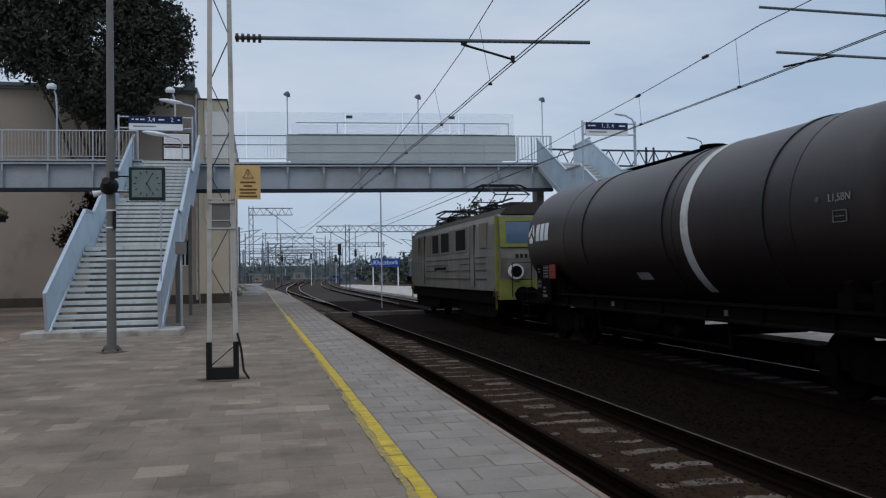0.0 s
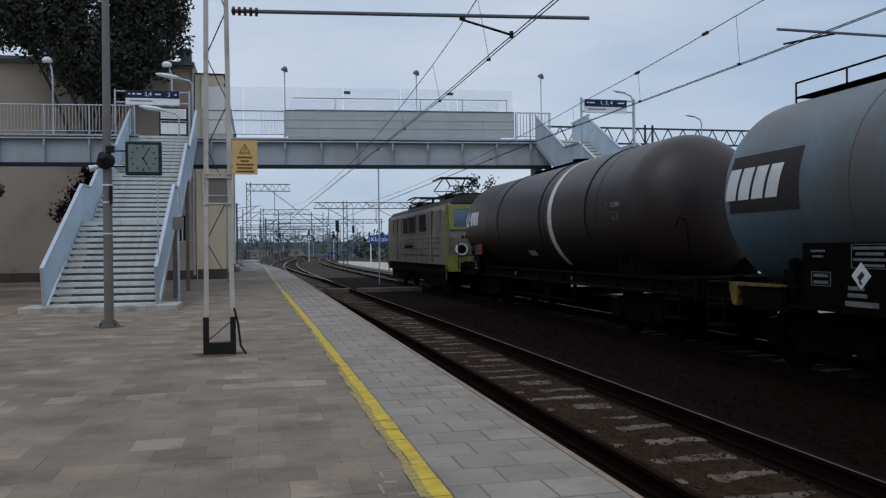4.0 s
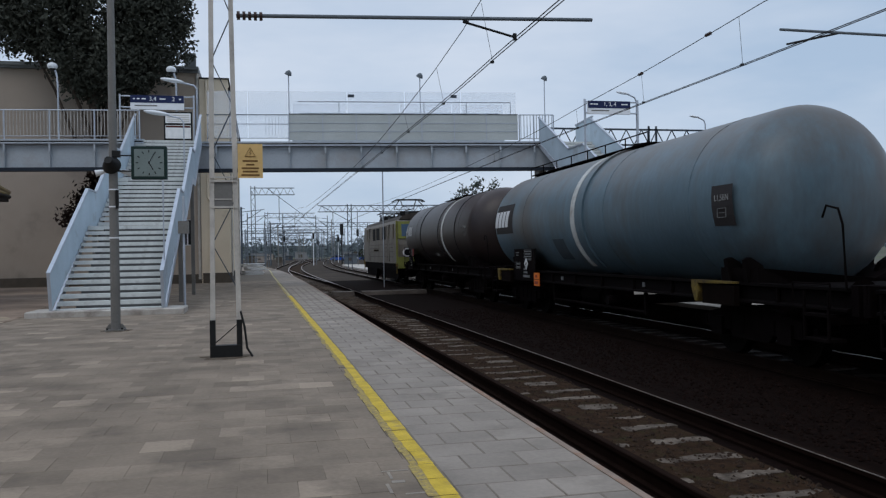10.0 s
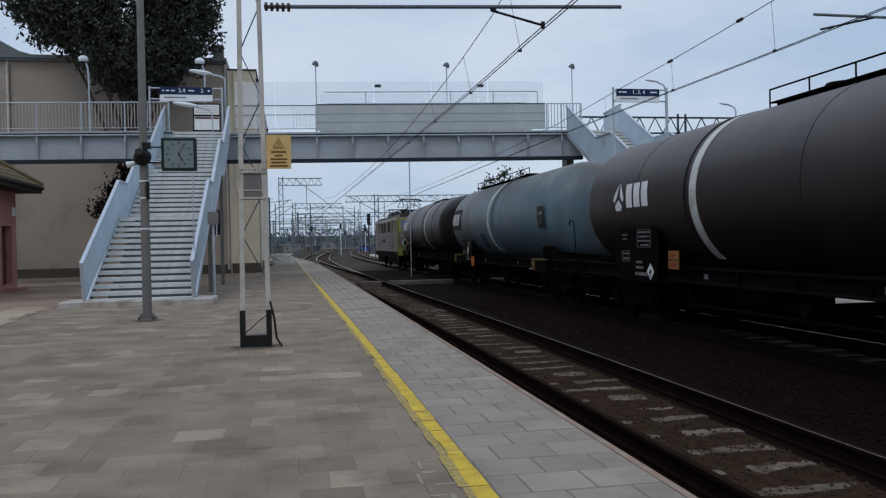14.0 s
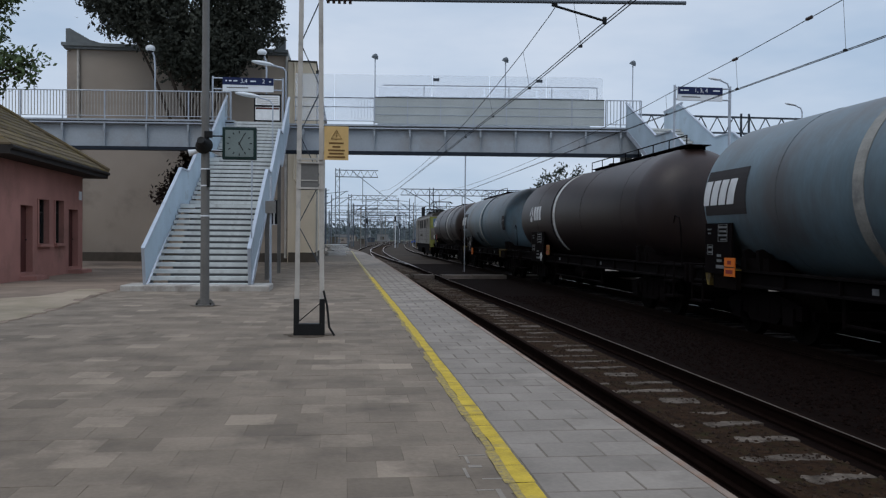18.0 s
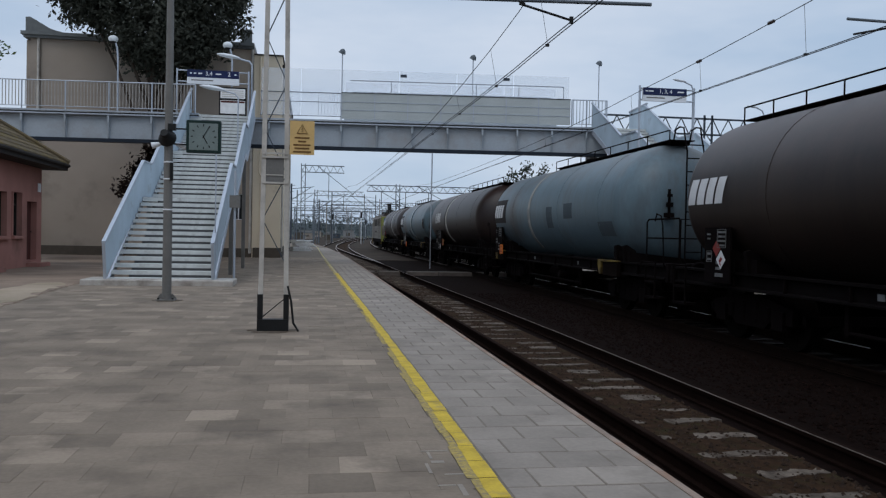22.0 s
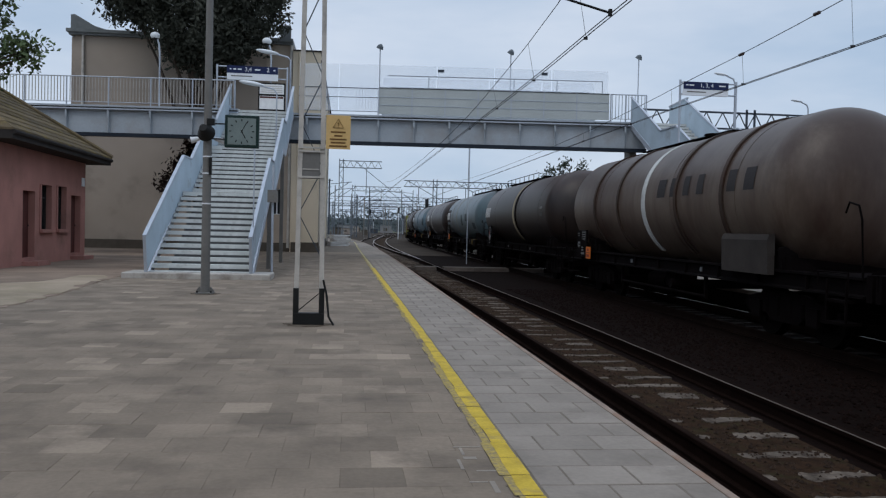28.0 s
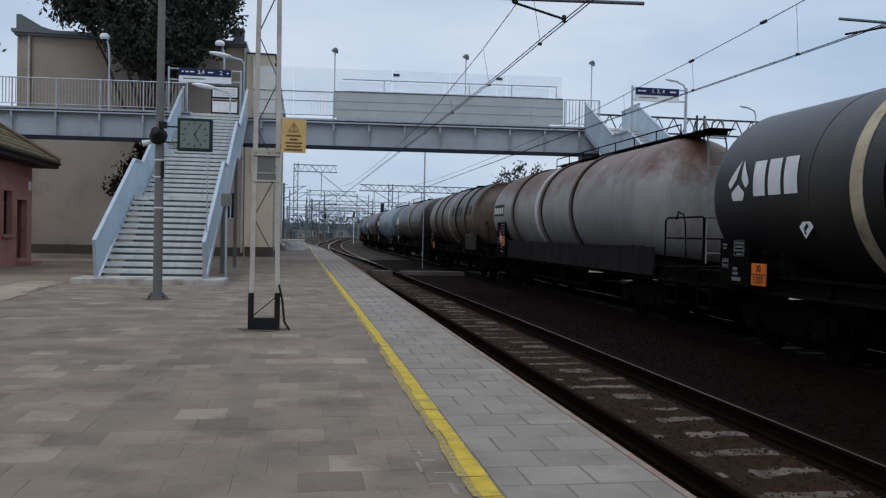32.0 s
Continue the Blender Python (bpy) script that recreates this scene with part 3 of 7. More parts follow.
isl = tagged(part("island_platform", bm, M_SLAB), "pale concrete island platform between the tracks", "platform", kind="structure")
# wall below the pale slab made near black
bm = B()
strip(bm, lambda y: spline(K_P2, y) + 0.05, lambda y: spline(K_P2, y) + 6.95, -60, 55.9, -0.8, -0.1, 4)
part("platform_wall", bm, M_WALL_BLACK, isl, "near-black platform wall")
bm = B()
strip(bm, lambda y: spline(K_P3, y), lambda y: spline(K_P3, y) + 8.0 - max(0.0, (y - 100) * 0.2), 56.01, 128, -0.8, -0.38, 4)
tagged(part("low_platform", bm, M_FOOT), "pale worn low end of the island platform", "platform", kind="structure")


# ---- footbridge ----
BR = pose(1.17, 34.6, 0, 0, 0, -5.1)
DECK = 6.0
X_L, X_R = -24.0, 11.2
bridge = empty("footbridge", BR, "blue-grey steel footbridge spanning the tracks on plate girders", "footbridge", kind="structure")
# the span west of the stairs lies a little nearer the station
X_MID, NEAR_SPAN = -5.6, -0.8
for xa, xb, off in ((X_L, X_MID, NEAR_SPAN), (X_MID, X_R, 0.0)):
    bm = B()
    box(bm, xa, off, DECK - 0.1, xb, 2.6, DECK)
    part("deck", bm, M_TREAD, bridge, "concrete walking deck")
    for yy, zb in ((off, 4.9), (2.6, 5.3)):
        bm = B()
        box(bm, xa, yy - 0.012, zb, xb, yy + 0.012, 5.9)
        part("girder_web", bm, M_GIRDER, bridge)
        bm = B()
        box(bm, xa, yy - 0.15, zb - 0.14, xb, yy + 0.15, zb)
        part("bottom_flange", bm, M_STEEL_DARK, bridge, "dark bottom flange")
        bm = B()
        box(bm, xa, yy - 0.12, 5.8, xb, yy + 0.12, 5.85)
        part("top_flange", bm, M_GIRDER, bridge)
    bm = B()
    box(bm, xa, off - 0.2, 5.82, xb, off - 0.125, 5.87)
    part("deck_edge", bm, M_RAILING, bridge, "pale edge rail along the deck")
    # black strip stands in for the dark gap between panels and girder
    bm = B()
    box(bm, xa, off - 0.19, 5.872, xb, off - 0.13, 5.92)
    part("deck_seal", bm, M_BLACK, bridge, "black strip standing in for the dark gap along the deck")
    bm = B()
    box(bm, xa, off - 0.17, 5.95, xb, off - 0.13, 6.0)
    part("toe_rail", bm, M_RAILING, bridge, "pale toe rail along the deck")
# deck head of the island stairs with its end panel
bm = B()
box(bm, X_R, 0.0, DECK - 0.14, 12.95, 2.6, DECK - 0.003)
part("stair_head", bm, M_TREAD, bridge, "concrete deck over the island stairs")
bm = B()
box(bm, 12.93, 0.12, DECK, 12.955, 2.6, DECK + 1.08)
part("end_panel", bm, M_STEEL_BLUE, bridge, "pale blue-grey sheet end panel")
bm = B()
box(bm, 12.9, 0.1, DECK + 1.08, 12.985, 2.62, DECK + 1.14)
part("end_cap", bm, M_RAILING, bridge, "pale cap rail")
bm = B()
box(bm, -0.008, -0.13, 4.9, 0.008, -0.012, 5.8)
box(bm, -0.035, -0.19, 5.52, 0.035, -0.125, 5.81)
me_st = bpy.data.meshes.new("stiffener")
bm.to_mesh(me_st)
bm.free()
me_st.materials.append(M_GIRDER)
bm = B()
tube(bm, (0, 0, 0), (0, 0, 1.13), 0.03, seg=8)
me_post = bpy.data.meshes.new("post")
bm.to_mesh(me_post)
bm.free()
me_post.materials.append(M_RAILING)
bm = B()
tube(bm, (0, 0, 0), (0, 0, 0.97), 0.017, seg=6)
me_bar = bpy.data.meshes.new("baluster")
bm.to_mesh(me_bar)
bm.free()
me_bar.materials.append(M_RAILING)
me_bar_old = me_bar.copy()
me_bar_old.materials[0] = M_RAILING_OLD
posts = [1.47 * k for k in range(-3, 8)]
posts_near = [-7.44 - 1.67 * k for k in range(10)]
for x in posts:
    piece("stiffener", me_st, bridge, pose(x, 0, 0))
for x in posts_near:
    piece("stiffener", me_st, bridge, pose(x, NEAR_SPAN, 0))


def railing(name, x0, x1, y, bars, label):
    th = empty(name, BR @ pose(0, y, DECK), label, "railing", "footbridge railings")
    for z in (0.12, 1.13):
        bm = B()
        tube(bm, (x0, 0, z), (x1, 0, z), 0.024 if z > 1 else 0.016, seg=8)
        part("rail", bm, M_RAILING, th)
    for x in posts + posts_near + [x0, x1]:
        if x0 <= x <= x1:
            piece("post", me_post, th, pose(x, 0, 0))
    n = int((x1 - x0) / bars)
    for i in range(n):
        piece("baluster", me_bar_old if x1 < -5 else me_bar, th, pose(x0 + (i + 0.5) * (x1 - x0) / n, 0, 0.14))
    return th


railing("railing_run", X_L, -5.75, NEAR_SPAN - 0.12, 0.125, "pale galvanised railing with close upright bars")
# clear screens behind thin dark rails
glazed = empty("railing_run", BR @ pose(0, -0.12, DECK), "thin dark rails and bars before clear acrylic screens", "railing", "footbridge railings")
for z, r in ((1.1, 0.017), (0.72, 0.012), (0.14, 0.012)):
    bm = B()
    tube(bm, (-3.3, 0, z), (-0.02, 0, z), r, seg=8)
    part("rail", bm, M_GANTRY_DARK, glazed)
for a, b in ((-3.28, -1.67), (-1.65, -0.04)):
    bm = B()
    box(bm, a, 0.03, 0.14, b, 0.038, 2.08)
    part("clear_pane", bm, M_SCREEN, glazed, "clear acrylic pane").visible_shadow = False
bm = B()
tube(bm, (-3.28, 0.034, 0.0), (-3.28, 0.034, 1.1), 0.012, seg=8)
tube(bm, (-0.04, 0.034, 0.0), (-0.04, 0.034, 1.1), 0.008, seg=8)
part("end_post", bm, M_RAILING, glazed)
bm = B()
tube(bm, (0, 0, 0.14), (0, 0, 1.1), 0.006, seg=6)
me_thin = mesh_of("baluster", bm, M_RAILING)
for k in range(7):
    piece("baluster", me_thin, glazed, pose(-0.94 + 0.13 * k, 0, 0))
railing("railing_run", 9.66, 11.15, -0.12, 0.125, "short galvanised railing with upright bars")


def screen_wall(y, label):
    th = empty("protective_screen", BR @ pose(0, y, DECK), label, "safety screen", "overhead line screens")
    n = 7
    for i in range(n):
        a, b = 9.6 * i / n, 9.6 * (i + 1) / n
        bm = B()
        box(bm, a + 0.012, -0.015, 0.06, b - 0.012, 0.015, 1.12)
        part("sheet_panel", bm, M_PANEL_GREY, th, "grey sheet panel")
        bm = B()
        box(bm, a - 0.02, -0.04, 0.0, a + 0.02, -0.018, 1.14)
        part("upright", bm, M_RAILING, th)
    for z in (0.42, 0.76):
        bm = B()
        box(bm, 0, -0.03, z - 0.012, 9.6, -0.018, z + 0.012)
        part("seam_rail", bm, M_RAILING, th)
    bm = B()
    box(bm, 0, -0.03, 1.12, 9.6, 0.03, 1.15)
    part("cap_rail", bm, M_BLACK if y < 1 else M_RAILING, th, "dark cap rail")
    for i in range(4):
        bm = B()
        a, b = 9.55 * i / 4, 9.55 * (i + 1) / 4
        box(bm, a + 0.02, 0.035, 1.0, b - 0.02, 0.042, 2.08)
        p = part("clear_pane", bm, M_SCREEN, th, "clear acrylic pane")
        p.visible_shadow = False
    bm = B()
    tube(bm, (0.35, 0.08, 1.66), (9.3, 0.08, 1.66), 0.022, seg=8)
    part("handrail", bm, M_GANTRY, th)
    for x in (2.55, 6.86) if y < 1 else ():
        bm = B()
        box(bm, x - 0.13, 0.02, 1.84, x + 0.13, 0.032, 1.96)
        part("pane_label", bm, M_GANTRY_DARK, th, "small dark label on the clear pane")
    for x in (2.05, 5.6, 7.4, 9.3):
        bm = B()
        tube(bm, (x, 0.08, 1.1), (x, 0.08, 1.66), 0.018, seg=8)
        part("handrail_post", bm, M_GANTRY, th)
    return th


screen_wall(-0.12, "grey sheet and clear acrylic screen over the wires")
screen_wall(2.72, "far grey sheet and clear acrylic screen over the wires")


# bridge pier beside the island stairs
bm = B()
box(bm, 10.75, 0.9, -0.4, 11.05, 1.8, 5.24)
tagged(part("bridge_pier", bm, M_POLE), "grey steel pier under the footbridge end", "pier", kind="structure").matrix_basis = BR
bm = B()
box(bm, -22.2, 0.6, -0.4, -21.8, 2.0, 5.24)
tagged(part("bridge_pier", bm, M_STEEL_BLUE), "grey steel pier under the footbridge", "pier", kind="structure").matrix_basis = BR


# ---- stairs ----
RISE, GO = 0.162, 0.31
FL = [(14, 1.2), (11, 1.2), (12, 0.0)]
FL_ISLAND = [(14, 1.2), (12, 1.5), (11, 0.0)]


def stair_line(flights):
    """Points of the pitch line in y, z from the foot to the deck."""
    y, z = 0.0, 0.0
    pts = [(y, z)]
    for n, land in flights:
        y += n * GO
        z += n * RISE
        pts.append((y, z))
        if land:
            y += land
            pts.append((y, z))
    return pts


def stairs(m, w, label, flights):
    th = empty("staircase", m, label, "staircase", "footbridge stairs", "structure")
    bm = B()
    box(bm, -0.5, -0.42, -0.3, w + 0.5, 0.75, 0.14)
    bmesh.ops.bevel(bm, geom=[e for e in bm.edges if all(v.co.z > 0.1 for v in e.verts)], offset=0.02, segments=1, affect="EDGES")
    part("foot_slab", bm, M_FOOT, th, "pale concrete foot slab")
    bm = B()
    box(bm, 0.04, 0, -0.05, w - 0.04, 0.32, 0)
    box(bm, 0.04, 0, -0.1, w - 0.04, 0.035, -0.05)
    me = bpy.data.meshes.new("tread")
    bm.to_mesh(me)
    bm.free()
    me.materials.append(M_TREAD)
    # dark boards behind the treads stand in for the shade between them
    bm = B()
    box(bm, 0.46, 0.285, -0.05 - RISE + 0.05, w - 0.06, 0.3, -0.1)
    me_gap_shade = mesh_of("riser", bm, M_GAP_SHADE)
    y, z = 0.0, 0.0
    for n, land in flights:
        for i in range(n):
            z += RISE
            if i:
                piece("riser", me_gap_shade, th, pose(0, y - GO, z))
            last = i == n - 1
            if last and land:
                bm = B()
                box(bm, 0.04, y, z - 0.12, w - 0.04, y + land + GO, z)
                part("landing", bm, M_TREAD, th, "concrete landing")
            else:
                piece("tread", me, th, pose(0, y, z))
            y += GO
        y += land
    pts = stair_line(flights)
    for sx in (0.0, w):
        lo = [(a - 0.1, b - 0.04) for a, b in pts]
        hi = [(a - 0.1, b + 1.06) for a, b in pts]
        poly = [(-0.12, 0.14), (-0.32, 1.02)] + hi[1:] + lo[:0:-1]
        bm = B()
        prism(bm, poly, sx - 0.012, sx + 0.012)
        part("side_panel", bm, M_STEEL_BLUE, th, "pale blue-grey sheet side panel")
        bm = B()
        for a, b in zip([(-0.32, 1.02)] + hi[1:], hi[1:]):
            bar(bm, (sx, a[0], a[1]), (sx, b[0], b[1]), 0.09, 0.05)
        bar(bm, (sx, -0.12, 0.14), (sx, -0.32, 1.02), 0.07, 0.05)
        part("cap", bm, M_RAILING, th, "pale steel cap rail")
        bm = B()
        for a, b in zip(lo, lo[1:]):
            bar(bm, (sx, a[0] + 0.1, a[1] - 0.02), (sx, b[0] + 0.1, b[1] - 0.02), 0.06, 0.2)
        part("stringer", bm, M_RAILING, th, "pale steel stringer")
    for xx in (0.42, w - 0.12):
        bm = B()
        for a, b in zip(pts, pts[1:]):
            bar(bm, (xx, a[0] + 0.12, a[1] - 0.2), (xx, b[0] + 0.12, b[1] - 0.2), 0.07, 0.14)
        part("carriage_beam", bm, M_TREAD, th)
    for yy, zz in ((pts[1][0] + 0.6, pts[1][1]), (pts[3][0] + 0.6, pts[3][1])):
        for sx in (0.05, w - 0.05):
            bm = B()
            box(bm, sx - 0.06, yy - 0.06, -0.3, sx + 0.06, yy + 0.06, zz - 0.12)
            part("column", bm, M_POLE, th)
    return th


stairs(pose(-4.85, 20.9, 0), 2.5, "pale blue-grey steel staircase with open concrete treads", FL)
stairs(pose(11.68, 19.6, 0, 0, 0, 0), 2.35, "pale blue-grey staircase down to the island platform", FL_ISLAND)


# ---- masts and poles by the platform ----
def lattice_mast(m, h, w0, w1, label, foot=True, material=None, rungs=0.62, depth=0.062):
    th = empty("lattice_mast", m, label, "catenary mast", "catenary masts")
    mt = material or M_MAST
    for s in (-1, 1):
        bm = B()
        bar(bm, (s * w0 / 2, 0, 0), (s * w1 / 2, 0, h), 0.062, depth)
        part("leg", bm, mt, th)
    z, k = 0.9 if foot else 0.2, 0
    while z < h - rungs:
        f0, f1 = z / h, (z + rungs) / h
        a, b = (w0 + (w1 - w0) * f0) / 2, (w0 + (w1 - w0) * f1) / 2
        s = 1 if k % 2 else -1
        bm = B()
        bar(bm, (-s * a, 0, z), (s * b, 0, z + rungs), 0.034, 0.012)
        part("lacing_bar", bm, M_GANTRY_DARK if mt == M_MAST else mt, th)
        z += rungs
        k += 1
    if foot:
        for s in (-1, 1):
            bm = B()
            box(bm, s * w0 / 2 - 0.036, -0.06, 0.0, s * w0 / 2 + 0.036, 0.06, 0.5)
            part("black_shoe", bm, M_BLACK, th, "black painted foot")
        bm = B()
        box(bm, -w0 / 2 - 0.03, -0.08, 0.0, w0 / 2 + 0.03, 0.08, 0.16)
        bar(bm, (-w0 / 2, 0, 0.16), (w0 / 2, 0, 0.46), 0.02, 0.012)
        part("foot_plate", bm, M_BLACK, th, "black foot plate")
        bm = B()
        path_tube(bm, [(w0 / 2 + 0.02, -0.1, 0.62), (w0 / 2 + 0.07, -0.1, 0.4), (w0 / 2 + 0.1, -0.12, 0.12), (w0 / 2 + 0.17, -0.12, 0.005)], 0.016)
        part("earth_cable", bm, M_BLACK, th, "black earth cable")
    return th


mast = lattice_mast(pose(-0.5, 11.5, 0), 9.5, 0.35, 0.17, "grey lattice catenary mast with black feet on the platform")
bm = B()
box(bm, -0.125, -0.02, 2.0, 0.115, 0.05, 2.36)
gb = part("grey_box", bm, M_POLE, mast, "grey metal plate box")
bm = B()
box(bm, -0.12, -0.03, 2.12, 0.11, -0.0205, 2.135)
part("pale_strip", bm, M_MAST, gb)
for z in (2.02, 2.37, 2.42):
    bm = B()
    box(bm, -0.17, -0.05, z - 0.012, 0.17, -0.033, z + 0.012)
    part("bracket", bm, M_MAST, mast)

# cantilever of track 1
cant = empty("cantilever", pose(-0.35, 11.5, 0), "grey tubular catenary cantilever with insulator and steady arm", "cantilever", "cantilevers")
bm = B()
tube(bm, (0.05, 0, 4.62), (5.2, 0, 4.78), 0.028)
part("tube_arm", bm, M_GANTRY, cant)
for i in range(5):
    bm = B()
    tube(bm, (0.06 + i * 0.075, 0, 4.622), (0.1 + i * 0.075, 0, 4.623), 0.06, seg=12)
    part("insulator_shed", bm, M_INSUL, cant)
bm = B()
tube(bm, (3.2, 0, 4.72), (3.3, 0, 4.66), 0.022)
tube(bm, (3.22, 0, 4.67), (4.02, 0, 4.47), 0.018)
box(bm, 3.97, -0.02, 4.43, 4.02, 0.02, 4.53)
part("steady_arm", bm, M_BLACK, cant, "dark steady arm")
bm = B()
tube(bm, (0.05, 0, 6.6), (3.5, 0, 5.95), 0.028)
tube(bm, (3.4, 0, 5.96), (4.4, 0, 5.96), 0.024)
part("top_arm", bm, M_GANTRY, cant)

# trodden dirt round the feet of mast and pole
for x, y, rx, ry in ((-0.5, 11.5, 0.33, 0.24), (-2.7, 16.35, 0.26, 0.3)):
    rd = random.Random(int(x * 10))
    bm = B()
    prism(bm, [(x + rx * rd.uniform(0.75, 1.2) * math.cos(a), y + ry * rd.uniform(0.75, 1.2) * math.sin(a)) for a in [i * math.pi / 12 for i in range(24)]], -0.01, 0.004, axis="z")
    tagged(part("dirt_patch", bm, M_DIRT), "brown dirt gathered round a steel foot", "dirt", kind="stuff")

# warning sign on the mast
sign = empty("warning_sign", pose(-0.145, 11.44, 2.64), "yellow high voltage warning sign in rusty frame", "sign")
bm = B()
box(bm, -0.165, -0.008, -0.23, 0.165, 0.0, 0.23)
part("plate", bm, M_SIGN_YEL, sign)
bm = B()
for a, b in (((-0.07, 0.06), (0.07, 0.06)), ((0.07, 0.06), (0, 0.18)), ((0, 0.18), (-0.07, 0.06))):
    bar(bm, (a[0], -0.011, a[1]), (b[0], -0.011, b[1]), 0.014, 0.004)
bar(bm, (0.012, -0.011, 0.145), (-0.008, -0.011, 0.11), 0.01, 0.004)
bar(bm, (-0.008, -0.011, 0.112), (0.012, -0.011, 0.105), 0.008, 0.004)
bar(bm, (0.012, -0.011, 0.107), (-0.006, -0.011, 0.075), 0.01, 0.004)
part("triangle", bm, M_SIGN_INK, sign, "black high voltage triangle")
for z, w in ((0.0, 0.2), (-0.05, 0.11), (-0.098, 0.23), (-0.143, 0.2), (-0.19, 0.24)):
    bm = B()
    box(bm, -w / 2, -0.012, z - 0.011, w / 2, -0.0085, z + 0.011)
    part("text_bar", bm, M_SIGN_INK, sign)

# clock pole
pole = empty("clock_pole", pose(-2.7, 16.35, 0), "grey tubular platform pole with a bolted base", "pole")
bm = B()
tube(bm, (0, 0, 0.02), (0, 0, 3.2), 0.088, 0.08, 16)
tube(bm, (0, 0, 3.2), (0, 0, 7.5), 0.075, 0.06, 16)
part("shaft", bm, M_POLE, pole, smooth=False)
bm = B()
box(bm, -0.16, -0.16, 0, 0.16, 0.16, 0.03)
for a in (-1, 1):
    bar(bm, (a * 0.14, 0, 0.03), (a * 0.08, 0, 0.11), 0.02, 0.08)
part("base_plate", bm, M_POLE, pole)
for s in (-1, 1):
    for t in (-1, 1):
        bm = B()
        tube(bm, (s * 0.13, t * 0.13, 0.03), (s * 0.13, t * 0.13, 0.06), 0.02, seg=6)
        part("bolt", bm, M_BLACK, pole)
bm = B()
box(bm, 0.05, -0.11, 2.28, 0.1, -0.05, 2.62)
part("small_tag", bm, M_BLACK, pole, "small dark tag on the pole")
for z in (1.72, 2.3, 2.62):
    bm = B()
    tube(bm, (0, 0, z), (0, 0, z + 0.025), 0.09, seg=16)
    part("clamp_band", bm, M_WHITE, pole, "pale clamp band")
speaker = empty("loudspeaker", pose(-2.7, 16.2, 3.13), "black round loudspeaker with pale side horns on the pole", "loudspeaker")
for dx, dz, ry in ((-0.02, -0.03, -6),):
    bm = B()
    q = pose(dx, 0, dz, 70, 0, ry)
    bmesh.ops.create_cone(bm, cap_ends=True, segments=20, radius1=0.17, radius2=0.1, depth=0.16, matrix=q)
    bmesh.ops.create_cone(bm, cap_ends=True, segments=20, radius1=0.1, radius2=0.07, depth=0.1, matrix=q @ pose(0, 0, 0.12))
    part("horn", bm, M_BLACK, speaker)
bm = B()
box(bm, 0.0, 0.02, 0.1, 0.14, 0.12, 0.22)
part("bracket", bm, M_BLACK, speaker)
for k in (-1, 1):
    bm = B()
    tube(bm, (k * 0.12, 0.22, -0.14), (k * 0.32, 0.2, -0.19), 0.03, 0.065, 16)
    part("side_horn", bm, M_WHITE, speaker, "pale side horn")

clock = empty("station_clock", pose(-2.05, 16.33, 3.13), "square station clock with dark green case and pale face", "clock")
bm = B()
box(bm, -0.32, -0.07, -0.31, 0.32, 0.07, 0.31)
bmesh.ops.bevel(bm, geom=bm.edges[:], offset=0.012, segments=1, affect="EDGES")
part("case", bm, M_CLOCK_GREEN, clock)
bm = B()
box(bm, -0.265, -0.076, -0.255, 0.265, -0.0705, 0.255)
part("face", bm, M_CLOCK_FACE, clock, "pale green clock face")
for k in range(12):
    a = math.pi * k / 6
    bm = B()
    c = Matrix.Translation((0.215 * math.sin(a), -0.0785, 0.215 * math.cos(a))) @ Euler((0, a, 0)).to_matrix().to_4x4()
    box(bm, -0.009, -0.002, -0.022, 0.009, 0.002, 0.022, c)
    part("hour_mark", bm, M_BLACK, clock)
for name, a, ln, wd in (("hour_hand", 152, 0.15, 0.016), ("minute_hand", 28, 0.2, 0.012)):
    bm = B()
    c = Matrix.Translation((0, -0.082, 0)) @ Euler((0, radians(a), 0)).to_matrix().to_4x4()
    box(bm, -wd / 2, -0.002, -0.03, wd / 2, 0.002, ln, c)
    part(name, bm, M_BLACK, clock, "black clock hand")
for z in (0.14, -0.15):
    bm = B()
    tube(bm, (-0.62, 0, z), (-0.32, 0, z), 0.014, seg=8)
    part("bracket_arm", bm, M_BLACK, clock)


# ---- freight train ----
def tank_mat(name, color, stain, amt, streak, crown=None, rough=0.42):
    return mat(name, color, rough, var=0.25, scale=0.9, fine=14, bump=0.06, stain=stain, stain_amt=amt, stretch=(1, 1.0, 0.35), spec=0.36, streak=streak, crown=crown)


# T_DARK, T_BROWN: pale crown dirt over darkened base also imitates lit top, shaded flank
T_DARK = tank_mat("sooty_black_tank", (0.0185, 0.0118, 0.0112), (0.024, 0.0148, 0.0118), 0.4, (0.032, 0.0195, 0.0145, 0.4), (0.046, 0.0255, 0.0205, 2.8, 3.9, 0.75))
T_BLACK = tank_mat("black_tank", (0.016, 0.015, 0.016), (0.03, 0.025, 0.021), 0.3, (0.045, 0.036, 0.03, 0.3))
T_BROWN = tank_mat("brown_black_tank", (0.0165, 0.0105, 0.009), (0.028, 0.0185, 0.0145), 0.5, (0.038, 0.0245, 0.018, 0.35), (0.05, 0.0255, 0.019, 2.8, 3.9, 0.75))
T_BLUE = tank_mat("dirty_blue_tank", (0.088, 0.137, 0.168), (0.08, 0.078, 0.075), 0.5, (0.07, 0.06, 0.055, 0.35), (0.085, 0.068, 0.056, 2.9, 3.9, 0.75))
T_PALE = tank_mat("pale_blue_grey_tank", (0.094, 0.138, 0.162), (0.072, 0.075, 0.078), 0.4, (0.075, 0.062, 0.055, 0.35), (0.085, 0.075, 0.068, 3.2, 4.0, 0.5))
